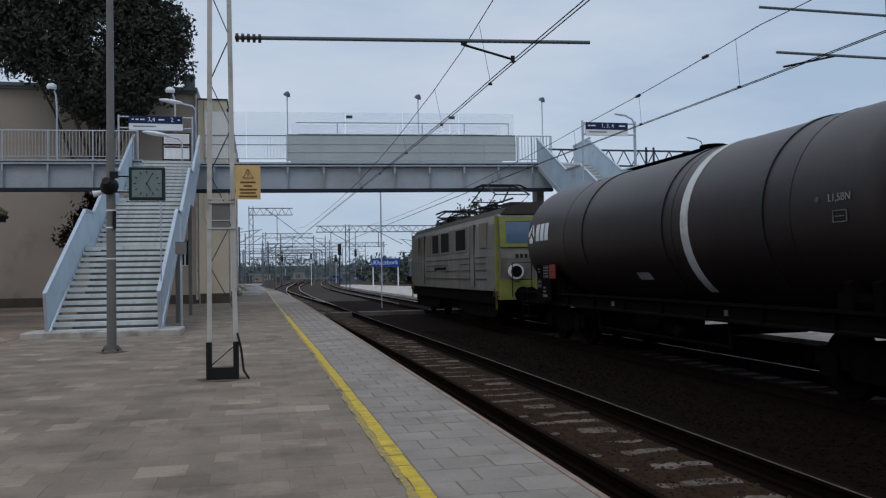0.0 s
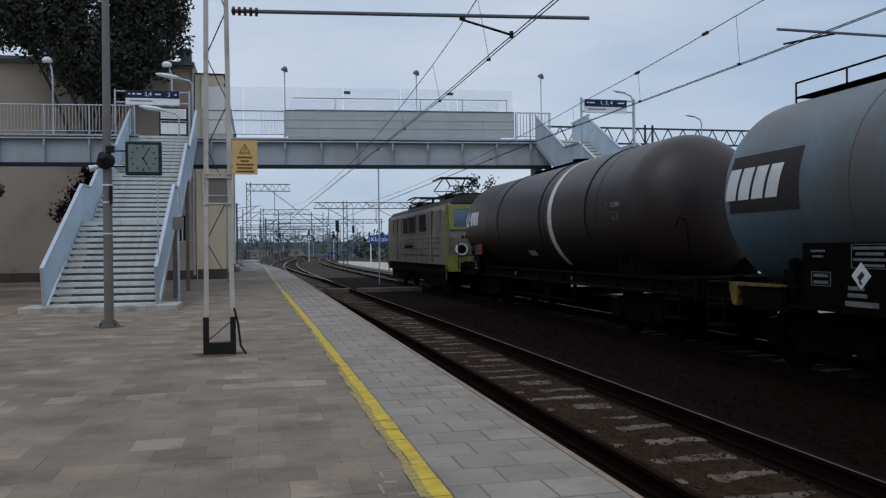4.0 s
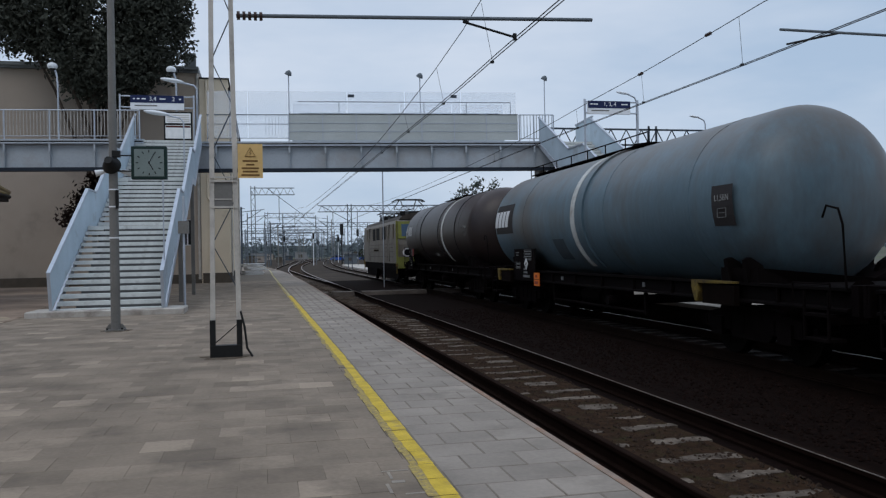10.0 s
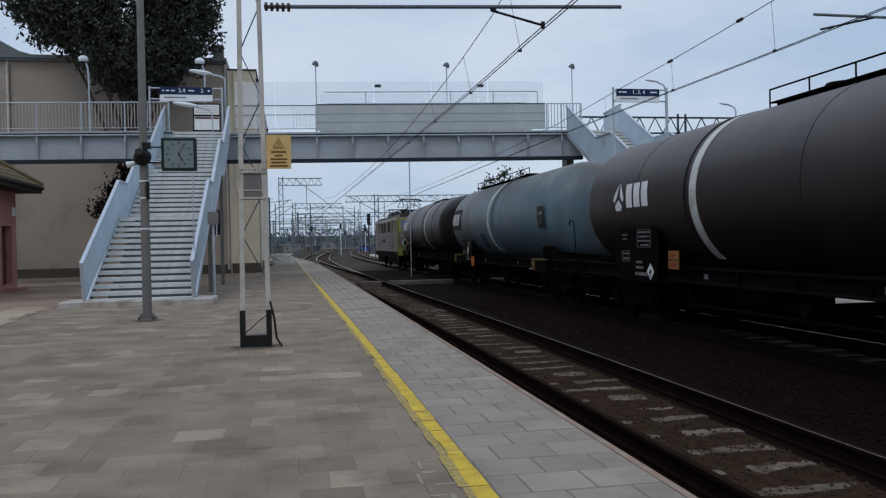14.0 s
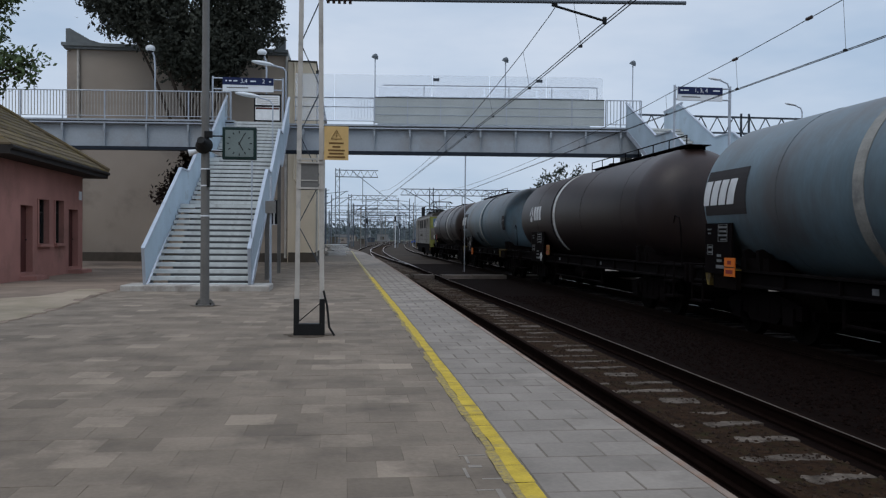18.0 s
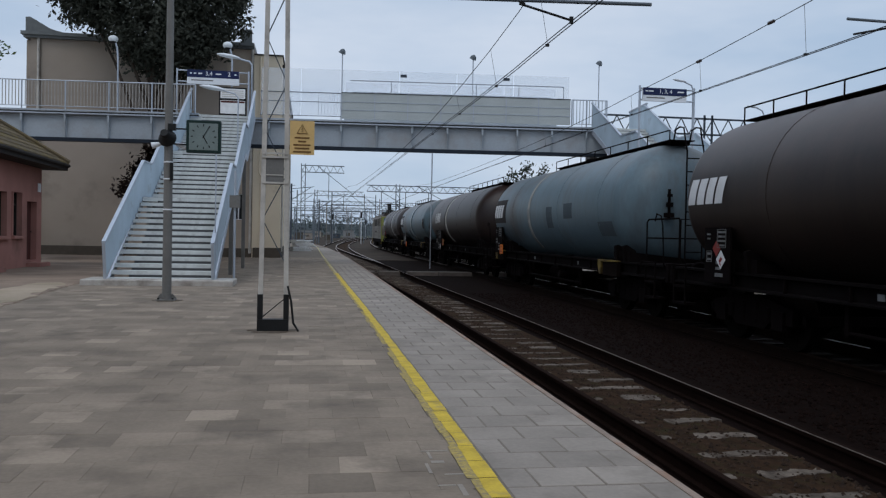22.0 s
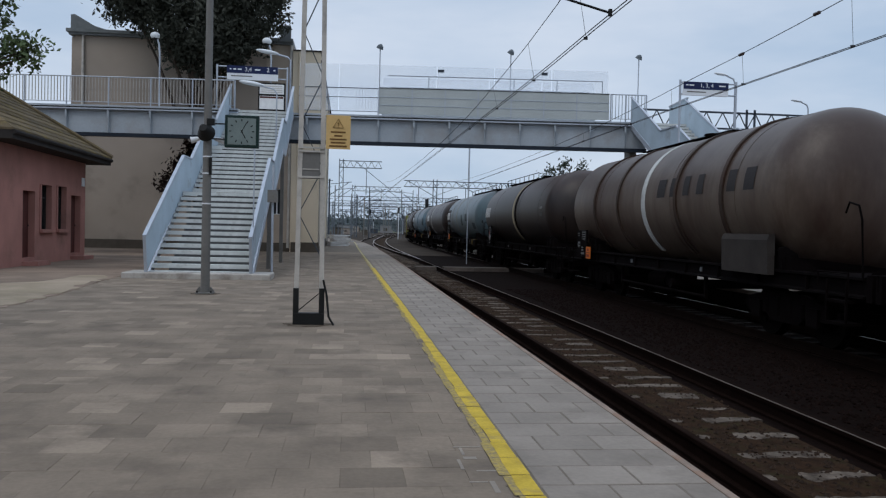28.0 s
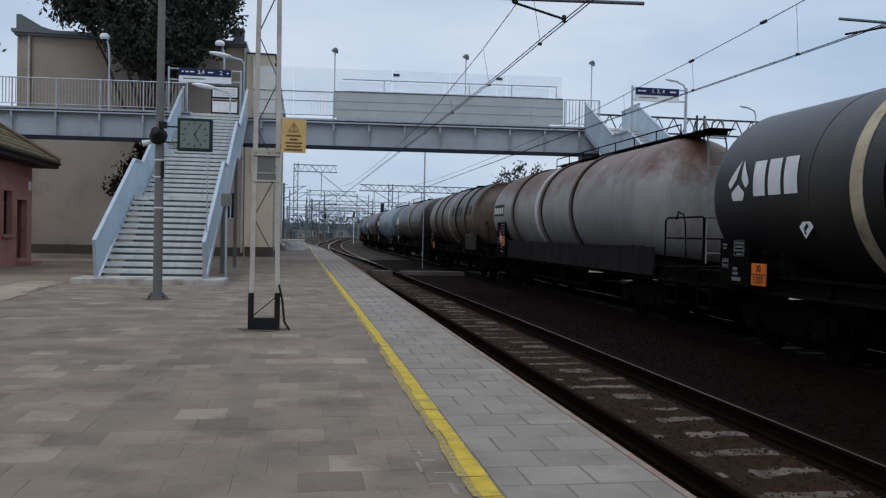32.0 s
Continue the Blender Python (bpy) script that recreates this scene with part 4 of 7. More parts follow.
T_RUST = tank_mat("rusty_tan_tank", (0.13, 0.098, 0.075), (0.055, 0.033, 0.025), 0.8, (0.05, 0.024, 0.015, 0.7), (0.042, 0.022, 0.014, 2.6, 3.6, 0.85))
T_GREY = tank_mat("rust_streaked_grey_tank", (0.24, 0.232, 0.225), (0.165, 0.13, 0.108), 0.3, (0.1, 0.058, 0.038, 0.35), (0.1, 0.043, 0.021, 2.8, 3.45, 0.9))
# darker than real oil grime, tuned to the near-black wagon undersides
M_UNDER = mat("near_black_underframe", (0.0050, 0.0034, 0.0034), 0.9, var=0.35, scale=3, fine=30, spec=0.03)
M_SOLE = mat("grimy_sole_and_rib_shade", (0.0055, 0.0042, 0.0042), 0.9, var=0.4, scale=2, fine=30, spec=0.03)
M_SKIRT = mat("grimy_skirt", (0.0135, 0.0105, 0.011), 0.8, var=0.4, scale=1.5, fine=25, spec=0.1, streak=(0.05, 0.046, 0.043, 0.3))
M_COVER = mat("dull_cover_plate", (0.045, 0.038, 0.034), 0.8, var=0.3, scale=2, fine=30, spec=0.1)
M_RUSTY = mat("oily_brake_cover", (0.006, 0.0038, 0.003), 0.9, var=0.5, scale=4, fine=30, spec=0.03)
M_PANEL_TEXT = mat("faded_panel_text", (0.13, 0.13, 0.13), 0.8, var=0.4, scale=8, fine=40)
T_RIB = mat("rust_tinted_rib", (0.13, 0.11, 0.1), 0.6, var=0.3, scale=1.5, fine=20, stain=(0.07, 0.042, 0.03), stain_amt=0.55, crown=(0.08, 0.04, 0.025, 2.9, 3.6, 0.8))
# rust on the ribs, darkened below the tank colour for their shading
T_RIB_TAN = mat("rusty_shaded_rib", (0.045, 0.031, 0.024), 0.65, var=0.3, scale=1.5, fine=20, stain=(0.045, 0.022, 0.014), stain_amt=0.6)
M_LADDER_PALE = mat("dull_pale_ladder", (0.2, 0.19, 0.18), 0.6, var=0.2)
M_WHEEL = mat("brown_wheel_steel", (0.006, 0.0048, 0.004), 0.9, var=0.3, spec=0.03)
M_BAND = mat("dirty_white_band", (0.5, 0.5, 0.48), 0.7, var=0.2, scale=2, fine=30, stain=(0.25, 0.2, 0.16), stain_amt=0.3)
M_BAND_CREAM = mat("dirty_cream_band", (0.42, 0.35, 0.24), 0.7, var=0.25, scale=2, fine=30, stain=(0.2, 0.14, 0.1), stain_amt=0.4)
M_MARK = mat("logo_white", (0.6, 0.6, 0.6), 0.7, var=0.15)
M_FIELD = mat("dull_dark_field", (0.055, 0.07, 0.08), 0.7, var=0.2)
M_BAND_GREY = mat("grimy_grey_band", (0.27, 0.26, 0.235), 0.7, var=0.3, scale=2, fine=30, stain=(0.14, 0.14, 0.14), stain_amt=0.4)
M_MARK_DARK = mat("logo_dark", (0.03, 0.026, 0.026), 0.7, var=0.15)
M_MARK_DIM = mat("faded_marking", (0.26, 0.26, 0.25), 0.75, var=0.25, scale=6, fine=40)
M_ORANGE = mat("hazard_orange", (0.62, 0.15, 0.02), 0.6, var=0.1)
M_ORANGE_DIM = mat("dirty_hazard_orange", (0.22, 0.095, 0.025), 0.7, var=0.25)
M_RED_TAG = mat("red_label", (0.2, 0.03, 0.025), 0.6, var=0.15)
M_STEP_YEL = mat("step_yellow", (0.17, 0.115, 0.022), 0.8, var=0.35, scale=5, stain=(0.05, 0.035, 0.02), stain_amt=0.75)
M_LOCO_GREY = mat("loco_light_grey", (0.175, 0.16, 0.142), 0.6, var=0.25, scale=1, fine=20, stain=(0.13, 0.11, 0.088), stain_amt=0.45, streak=(0.09, 0.072, 0.055, 0.4))
M_LOCO_GREEN = mat("loco_lime", (0.185, 0.19, 0.05), 0.6, var=0.2, stain=(0.16, 0.18, 0.03), stain_amt=0.3)
M_LOCO_TAN = mat("curtained_window", (0.13, 0.11, 0.08), 0.5, var=0.2)
M_LOCO_PANE = mat("loco_dark_window", (0.008, 0.008, 0.009), 0.6, var=0.2, bump=0, spec=0.03)
M_LOCO_ROOF = mat("loco_roof", (0.05, 0.042, 0.036), 0.75, var=0.25)
M_LOCO_GLASS = mat("cab_glass", (0.07, 0.11, 0.17), 0.12, var=0.08, bump=0, spec=0.6)

R_TANK, Z_TANK, WHEEL_R = 1.46, 2.5, 0.46
TRAIN, WHEELSETS = [], []


def revolve(bm, prof, seg=56):
    """Turn a profile of (y, radius) round the tank's axis."""
    rings = []
    for y, r in prof:
        rings.append([bm.verts.new((r * math.cos(2 * math.pi * k / seg), y, Z_TANK + r * math.sin(2 * math.pi * k / seg))) for k in range(seg)] if r > 1e-4 else [bm.verts.new((0, y, Z_TANK))])
    for a, b in zip(rings, rings[1:]):
        for k in range(seg):
            k2 = (k + 1) % seg
            if len(a) == 1:
                bm.faces.new((a[0], b[k2], b[k]))
            elif len(b) == 1:
                bm.faces.new((a[k], a[k2], b[0]))
            else:
                bm.faces.new((a[k], a[k2], b[k2], b[k]))
    bmesh.ops.recalc_face_normals(bm, faces=bm.faces[:])
    return bm


HALF = [7.0]
DOME, DOME_BACK = 0.5, 0.9


def tank_radius(d, depth=DOME, power=0.62):
    """Radius of the tank at a distance from its end."""
    if d >= depth:
        return R_TANK
    return R_TANK * math.cos(math.asin(min(1.0, 1 - max(d, 0.0) / depth))) ** power


def patch(bm, y0, y1, z0, z1, off=0.006, n=4):
    """A curved plate on the platform side of the tank, between heights over the rail."""
    rows = []
    for i in range(n + 1):
        z = z0 + (z1 - z0) * i / n
        row = []
        for j in range(n + 1):
            y = y0 + (y1 - y0) * j / n
            r = tank_radius(HALF[0] - y) + off
            row.append(bm.verts.new((-math.sqrt(max(r * r - (z - Z_TANK) ** 2, 0.01)), y, z)))
        rows.append(row)
    for a, b in zip(rows, rows[1:]):
        for j in range(n):
            bm.faces.new((a[j], b[j], b[j + 1], a[j + 1]))
    return bm


def decal(bm, poly, off, n=6, m=3):
    """A convex outline in y and height over the rail, laid on the platform side of the tank."""
    zs_ = [p[1] for p in poly]
    lo, hi = min(zs_) + 1e-4, max(zs_) - 1e-4
    rows = []
    for i in range(n + 1):
        z = lo + (hi - lo) * i / n
        cuts = []
        for (ya, za), (yb, zb) in zip(poly, poly[1:] + poly[:1]):
            if (za - z) * (zb - z) <= 0 and abs(za - zb) > 1e-6:
                cuts.append(ya + (yb - ya) * (z - za) / (zb - za))
        a, b = min(cuts), max(cuts)
        row = []
        for j in range(m + 1):
            y = a + (b - a) * j / m
            r = tank_radius(HALF[0] - y) + off
            row.append(bm.verts.new((-math.sqrt(max(r * r - (z - Z_TANK) ** 2, 0.01)), y, z)))
        rows.append(row)
    for a, b in zip(rows, rows[1:]):
        for j in range(m):
            bm.faces.new((a[j], b[j], b[j + 1], a[j + 1]))
    return bm


def slanted(bm, c, z, w, hh, lean, off):
    """A leaning block centred at c along the tank."""
    return decal(bm, [(c + w / 2 + lean, z - hh / 2), (c - w / 2 + lean, z - hh / 2), (c - w / 2 - lean, z + hh / 2), (c + w / 2 - lean, z + hh / 2)], off)


def hoop(bm, y, w, off, a0=-0.9, a1=4.04, n=44):
    """A strap over the tank from one side to the other."""
    rows = []
    for i in range(n + 1):
        a = a0 + (a1 - a0) * i / n
        ro, c, s = R_TANK + off, math.cos(a), math.sin(a)
        ri = R_TANK - 0.01
        rows.append([bm.verts.new(p) for p in ((ri * c, y - w / 2, Z_TANK + ri * s), (ro * c, y - w / 2, Z_TANK + ro * s), (ro * c, y + w / 2, Z_TANK + ro * s), (ri * c, y + w / 2, Z_TANK + ri * s))])
    for a, b in zip(rows, rows[1:]):
        for k in range(3):
            bm.faces.new((a[k], b[k], b[k + 1], a[k + 1]))
    bmesh.ops.recalc_face_normals(bm, faces=bm.faces[:])
    return bm


def text_mesh(words, size, material):
    cu = bpy.data.curves.new("lettering", "FONT")
    cu.body = words
    cu.size = size
    cu.align_x, cu.align_y = "CENTER", "CENTER"
    cu.extrude = 0.002
    ob = bpy.data.objects.new("lettering", cu)
    me = bpy.data.meshes.new_from_object(ob)
    bpy.data.objects.remove(ob)
    me.materials.append(material)
    return me


FACE_NEAR = pose(0, 0, 0, 90, 0, -90)


def wheel_mesh():
    bm = B()
    for s in (-1, 1):
        q = pose(s * 0.755, 0, 0, 0, 90, 0)
        bmesh.ops.create_cone(bm, cap_ends=True, segments=28, radius1=WHEEL_R, radius2=WHEEL_R, depth=0.12, matrix=q)
        bmesh.ops.create_cone(bm, cap_ends=True, segments=28, radius1=WHEEL_R + 0.03, radius2=WHEEL_R + 0.03, depth=0.03, matrix=pose(s * 0.69, 0, 0, 0, 90, 0))
        bmesh.ops.create_cone(bm, cap_ends=True, segments=12, radius1=0.12, radius2=0.12, depth=0.3, matrix=pose(s * 0.9, 0, 0, 0, 90, 0))
        for k in range(4):
            a = k * math.pi / 2
            tube(bm, (s * 0.8, 0.28 * math.cos(a), 0.28 * math.sin(a)), (s * 0.83, 0.28 * math.cos(a), 0.28 * math.sin(a)), 0.06, seg=8)
    tube(bm, (-0.7, 0, 0), (0.7, 0, 0), 0.085, seg=10)
    return bm


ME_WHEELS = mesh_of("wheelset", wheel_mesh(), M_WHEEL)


def bogie_mesh(base):
    bm = B()
    for s in (-1, 1):
        x = s * 1.02
        prism(bm, [(-base / 2 - 0.35, 0.42), (-base / 2 - 0.35, 0.66), (-0.55, 0.8), (0.55, 0.8), (base / 2 + 0.35, 0.66), (base / 2 + 0.35, 0.42), (base / 2 - 0.3, 0.42), (0.45, 0.3), (-0.45, 0.3), (-base / 2 + 0.3, 0.42)], x - 0.05, x + 0.05)
        for e in (-1, 1):
            box(bm, x - 0.1, e * base / 2 - 0.16, 0.32, x + 0.1, e * base / 2 + 0.16, 0.62)
            tube(bm, (x + s * 0.02, e * (base / 2 - 0.33), 0.42), (x + s * 0.02, e * (base / 2 - 0.33), 0.66), 0.07, seg=10)
        for k in (-1, 1):
            tube(bm, (x, k * 0.2, 0.4), (x, k * 0.2, 0.72), 0.08, seg=10)
    box(bm, -1.0, -0.25, 0.5, 1.0, 0.25, 0.82)
    for e in (-1, 1):
        box(bm, -1.0, e * (base / 2 + 0.55) - 0.05, 0.45, 1.0, e * (base / 2 + 0.55) + 0.05, 0.6)
    return bm


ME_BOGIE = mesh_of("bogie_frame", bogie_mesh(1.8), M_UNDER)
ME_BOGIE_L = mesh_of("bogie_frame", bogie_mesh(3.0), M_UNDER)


def bogie(th, y, base, me):
    bg = piece("bogie", me, th, pose(0, y, 0))
    for e in (-1, 1):
        at = pose(0, e * base / 2, WHEEL_R)
        ws = piece("wheelset", ME_WHEELS, bg, at)
        WHEELSETS.append((ws, at))
    return bg


def buffer_mesh():
    bm = B()
    tube(bm, (0, 0, 0), (0, 0.32, 0), 0.11, seg=14)
    tube(bm, (0, 0.32, 0), (0, 0.56, 0), 0.075, seg=14)
    tube(bm, (0, 0.56, 0), (0, 0.6, 0), 0.24, 0.22, seg=20)
    return bm


ME_BUFFER = mesh_of("buffer", buffer_mesh(), M_UNDER)


def wagon(name, label, u_front, lt, tank, band, rings, logo, panel=(1.7, 0.6, 1.0, 1.9), orange=None, diamond=None, top=(0.7, 7.5, 0.28), yellow=False, rear_ladder=None, skirt=None, deep=False, text=None, windows=(), plates=(), cut=1.25):
    """A bogie tank wagon; u_front: where its tank starts along the train; lengths in metres."""
    th = empty(name, None, label, "tank wagon", "tank wagons of the freight train")
    h = lt / 2
    TRAIN.append((th, u_front - h))
    HALF[0] = h
    turns = [i * math.pi / 2 / 12 for i in range(12)]
    dome = [(h - DOME + DOME * math.sin(a), R_TANK * math.cos(a) ** 0.62) for a in turns] + [(h, 0)]
    dome_back = [(h - DOME_BACK + DOME_BACK * math.sin(a), R_TANK * math.cos(a) ** 0.85) for a in turns] + [(h, 0)]
    back = h - cut
    prof = [(-y + cut, r) for y, r in dome_back[::-1]] + [(-h * 0.5, R_TANK), (0, R_TANK), (h * 0.5, R_TANK)] + dome
    tk = part("tank", revolve(B(), prof), tank, th, smooth=True)
    for y, w, off, m, lab in rings:
        part("strap", hoop(B(), h - y, w, off), m, tk, lab)
    if band:
        y, m = band
        part("band", hoop(B(), h - y, 0.24, 0.012), m, tk, "white stripe round the tank")
    # weld seams
    for y in (3.1, lt / 2 + 0.9, lt - 3.2):
        part("seam", hoop(B(), h - y, 0.03, 0.006, -1.2, 4.34), tank, tk)
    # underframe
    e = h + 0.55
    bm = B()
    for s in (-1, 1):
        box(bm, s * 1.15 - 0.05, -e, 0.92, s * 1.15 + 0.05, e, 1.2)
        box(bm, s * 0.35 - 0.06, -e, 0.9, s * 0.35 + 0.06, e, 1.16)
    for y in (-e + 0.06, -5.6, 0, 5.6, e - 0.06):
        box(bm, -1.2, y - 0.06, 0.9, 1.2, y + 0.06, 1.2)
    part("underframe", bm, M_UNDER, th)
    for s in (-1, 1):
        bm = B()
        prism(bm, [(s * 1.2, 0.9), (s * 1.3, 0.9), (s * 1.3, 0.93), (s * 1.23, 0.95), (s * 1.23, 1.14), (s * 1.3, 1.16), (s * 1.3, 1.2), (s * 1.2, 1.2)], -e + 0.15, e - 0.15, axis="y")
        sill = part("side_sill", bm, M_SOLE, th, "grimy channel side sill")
        k = -e + 1.6
        while k < e - 1.2:
            bm = B()
            box(bm, s * 1.27 - 0.025, k - 0.02, 0.94, s * 1.27 + 0.025, k + 0.02, 1.15)
            part("rib", bm, M_UNDER, sill)
            k += 1.55
    for yq, wq in ((h * 0.28, 0.14), (-h * 0.3, 0.1)):
        bm = B()
        box(bm, -1.242, yq - wq / 2, 1.0, -1.2305, yq + wq / 2, 1.09)
        part("sill_plate", bm, M_PANEL_TEXT, th, "small dull plate on the sill")
    for y in (-h + 2.05, h - 2.05):
        bm = B()
        prism(bm, [(-1.25, 1.18), (-1.25, 1.42), (-1.0, 1.34), (-0.6, 1.15), (0.6, 1.15), (1.0, 1.34), (1.25, 1.42), (1.25, 1.18)], y - 0.5, y + 0.5, axis="y")
        part("saddle", bm, M_UNDER, th, "dark tank saddle")
        for s in (-1, 1):
            # bracket plates standing on the sill and reaching up the flank
            bm = B()
            prism(bm, [(s * 1.29, 1.2), (s * 1.33, 1.55), (s * 1.24, 1.58), (s * 1.04, 1.46), (s * 0.9, 1.2)], y - 0.3, y - 0.2, axis="y")
            prism(bm, [(s * 1.29, 1.2), (s * 1.33, 1.55), (s * 1.24, 1.58), (s * 1.04, 1.46), (s * 0.9, 1.2)], y + 0.2, y + 0.3, axis="y")
            box(bm, s * 1.2 - 0.05, y - 0.2, 1.2, s * 1.2 + 0.05, y + 0.2, 1.3)
            part("saddle_bracket", bm, M_SOLE, th, "grimy tank bracket")
        bogie(th, y, 1.8, ME_BOGIE)
    for s in (-1, 1):
        for x in (-0.88, 0.88):
            piece("buffer", ME_BUFFER, th, pose(x, s * e, 1.06, 0, 0, 0 if s > 0 else 180))
        bm = B()
        box(bm, -1.3, s * e - 0.06, 0.86, 1.3, s * e + 0.06, 1.24)
        part("headstock", bm, M_UNDER, th)
    # brake gear and outlet under the frame
    bm = B()
    tube(bm, (-0.5, 1.2, 0.62), (-0.5, 2.3, 0.62), 0.19, seg=14)
    box(bm, -1.0, -0.3, 0.55, -0.5, 0.3, 0.9)
    tube(bm, (-1.3, -0.7, 0.66), (1.3, -0.7, 0.66), 0.1, seg=12)
    for y in (-2.2, 2.9):
        box(bm, -1.18, y - 0.04, 0.45, -1.12, y + 0.04, 0.95)
    tube(bm, (-1.15, -2.2, 0.5), (-1.15, 2.9, 0.5), 0.03, seg=8)
    part("brake_gear", bm, M_UNDER, th)
    # corner steps with yellow rails
    for s in (-1, 1):
        bm = B()
        y = s * (e - 0.6)
        box(bm, -1.42, y - 0.25, 0.5, -1.15, y + 0.25, 0.54)
        box(bm, -1.42, y - 0.25, 0.82, -1.15, y + 0.25, 0.86)
        for q in (-0.24, 0.24):
            bar(bm, (-1.4, y + q, 0.5), (-1.4, y + q, 1.15), 0.03)
        part("step", bm, M_UNDER, th)
        bm = B()
        path_tube(bm, [(-1.42, y - 0.3, 0.95), (-1.42, y - 0.3, 1.25), (-1.42, y + 0.45, 1.25), (-1.42, y + 0.45, 1.02)], 0.014)
        part("grab_rail", bm, M_UNDER, th)
    if yellow:
        for y in (h - 0.95, -h + 2.7):
            bm = B()
            prism(bm, [(y + 0.5, 1.21), (y - 0.75, 1.21), (y - 0.75, 1.18), (y + 0.3, 1.16), (y + 0.28, 1.02), (y + 0.33, 0.86), (y + 0.41, 0.88), (y + 0.5, 1.1)], -1.42, -1.31)
            part("brake_bracket", bm, M_STEP_YEL, th, "dirty yellow brake bracket")
            bm = B()
            box(bm, -1.4, y - 0.74, 0.84, -1.305, y + 0.18, 1.15)
            part("brake_cover", bm, M_RUSTY, th, "oily brown brake cover")
    # walkway on top
    zt = Z_TANK + R_TANK
    y1, y0 = h - top[0], h - top[1]
    bm = B()
    box(bm, -0.28, y0, zt + 0.03, 0.28, y1, zt + 0.05)
    k = y0 + 0.3
    while k < y1:
        box(bm, -0.26, k - 0.02, zt - 0.05, 0.26, k + 0.02, zt + 0.03)
        k += 1.2
    part("walkway", bm, M_UNDER, th, "dark grating walkway on top")
    if deep:
        for s in (-1, 1):
            bm = B()
            prism(bm, [(s * 1.31, 0.98), (s * 1.35, 0.98), (s * 1.37, 1.56), (s * 1.31, 1.56)], -h + 1.0, h - 1.2, axis="y")
            part("side_skirt", bm, M_SKIRT, th, "dark grimy side skirt under the tank")
    if skirt:
        ys_, w_, za, zb = skirt
        bm = B()
        prism(bm, [(-1.3, za), (-1.42, za), (-1.44, zb - 0.1), (-1.4, zb), (-1.3, zb)], h - ys_ - w_ / 2, h - ys_ + w_ / 2, axis="y")
        part("side_cover", bm, M_COVER, th, "grey cover plate hung below the tank")
    if top[2]:
        bm = B()
        y0 = max(y0, y1 - 8.9)
        k = y0
        while k <= y1 + 0.01:
            tube(bm, (-0.34, k, zt - 0.05), (-0.34, k, zt + 0.06 + top[2]), 0.014, seg=6)
            k += (y1 - y0) / 7
        tube(bm, (-0.34, y0, zt + 0.06 + top[2]), (-0.34, y1, zt + 0.06 + top[2]), 0.016, seg=6)
        tube(bm, (-0.31, y0, zt + 0.04), (-0.31, y1, zt + 0.04), 0.02, seg=6)
        part("walkway_rail", bm, M_UNDER, th)
    bm = B()
    bmesh.ops.create_cone(bm, cap_ends=True, segments=20, radius1=0.24, radius2=0.23, depth=0.12, matrix=pose(0.05, 0.2, zt + 0.04))
    bmesh.ops.create_cone(bm, cap_ends=True, segments=20, radius1=0.26, radius2=0.24, depth=0.03, matrix=pose(0.05, 0.2, zt + 0.115))
    part("manhole", bm, M_UNDER, th, "round filling hatch")
    # rear platform with rails and ladder
    ye = -e
    for xa, xb in ((-1.0, -0.2), (0.4, 1.0)) if rear_ladder else ():
        bm = B()
        path_tube(bm, [(xa, ye + 0.05, 1.2), (xa, ye + 0.05, 2.14), (xb, ye + 0.05, 2.14), (xb, ye + 0.05, 1.2)], 0.016)
        tube(bm, (xa, ye + 0.05, 1.75), (xb, ye + 0.05, 1.75), 0.014, seg=6)
        part("end_rail", bm, M_UNDER, th)
    bm = B()
    path_tube(bm, [(-1.32, ye + 0.12, 1.2), (-1.36, ye + 0.12, 2.0), (-1.36, ye + 0.2, 2.2), (-1.36, ye + 0.42, 2.25), (-1.36, ye + 0.5, 2.1)], 0.016)
    part("grab_iron", bm, M_SOLE, th)
    bm = B()
    box(bm, -1.25, -e + 0.07, 1.16, 1.25, -back - 0.1, 1.2)
    part("end_platform", bm, M_UNDER, th, "dark grated end platform")
    if rear_ladder:
        yl = -back - 0.1
        for x in (-0.12, 0.28):
            bm = B()
            path_tube(bm, [(x, yl, 1.2), (x, yl, zt - 0.25), (x, yl + 0.12, zt + 0.05), (x, yl + 0.2, zt + 0.3), (x, yl + 0.42, zt + 0.34), (x, yl + 0.62, zt + 0.3), (x, yl + 0.75, zt)], 0.02)
            part("ladder_rail", bm, rear_ladder, th)
        z = 1.45
        while z < zt:
            bm = B()
            tube(bm, (-0.12, yl, z), (0.28, yl, z), 0.014, seg=6)
            part("rung", bm, rear_ladder, th)
            z += 0.3
        for xa in (-1.0, 1.0):
            bm = B()
            path_tube(bm, [(xa, -e + 0.1, 1.2), (xa, -e + 0.1, 2.1), (xa, -e + 0.14, 2.16), (xa, -back - 0.15, 2.16), (xa, -back - 0.05, 2.1), (xa, -back - 0.05, 1.2)], 0.02)
            tube(bm, (xa, -e + 0.1, 1.75), (xa, -back - 0.05, 1.75), 0.016, seg=6)
            part("platform_rail", bm, M_UNDER, th, "black platform railing")
    if rear_ladder == M_UNDER:
        yv = -back - 0.06
        bm = B()
        tube(bm, (-0.5, yv, 2.2), (-0.5, yv, 2.85), 0.035, seg=8)
        tube(bm, (-0.5, yv - 0.03, 2.45), (-0.5, yv - 0.03, 2.55), 0.08, seg=10)
        tube(bm, (-0.5, yv - 0.03, 2.68), (-0.5, yv - 0.03, 2.74), 0.06, seg=10)
        box(bm, -0.6, yv - 0.06, 2.22, -0.4, yv + 0.06, 2.32)
        part("valve", bm, M_UNDER, th, "black valve on the tank end")
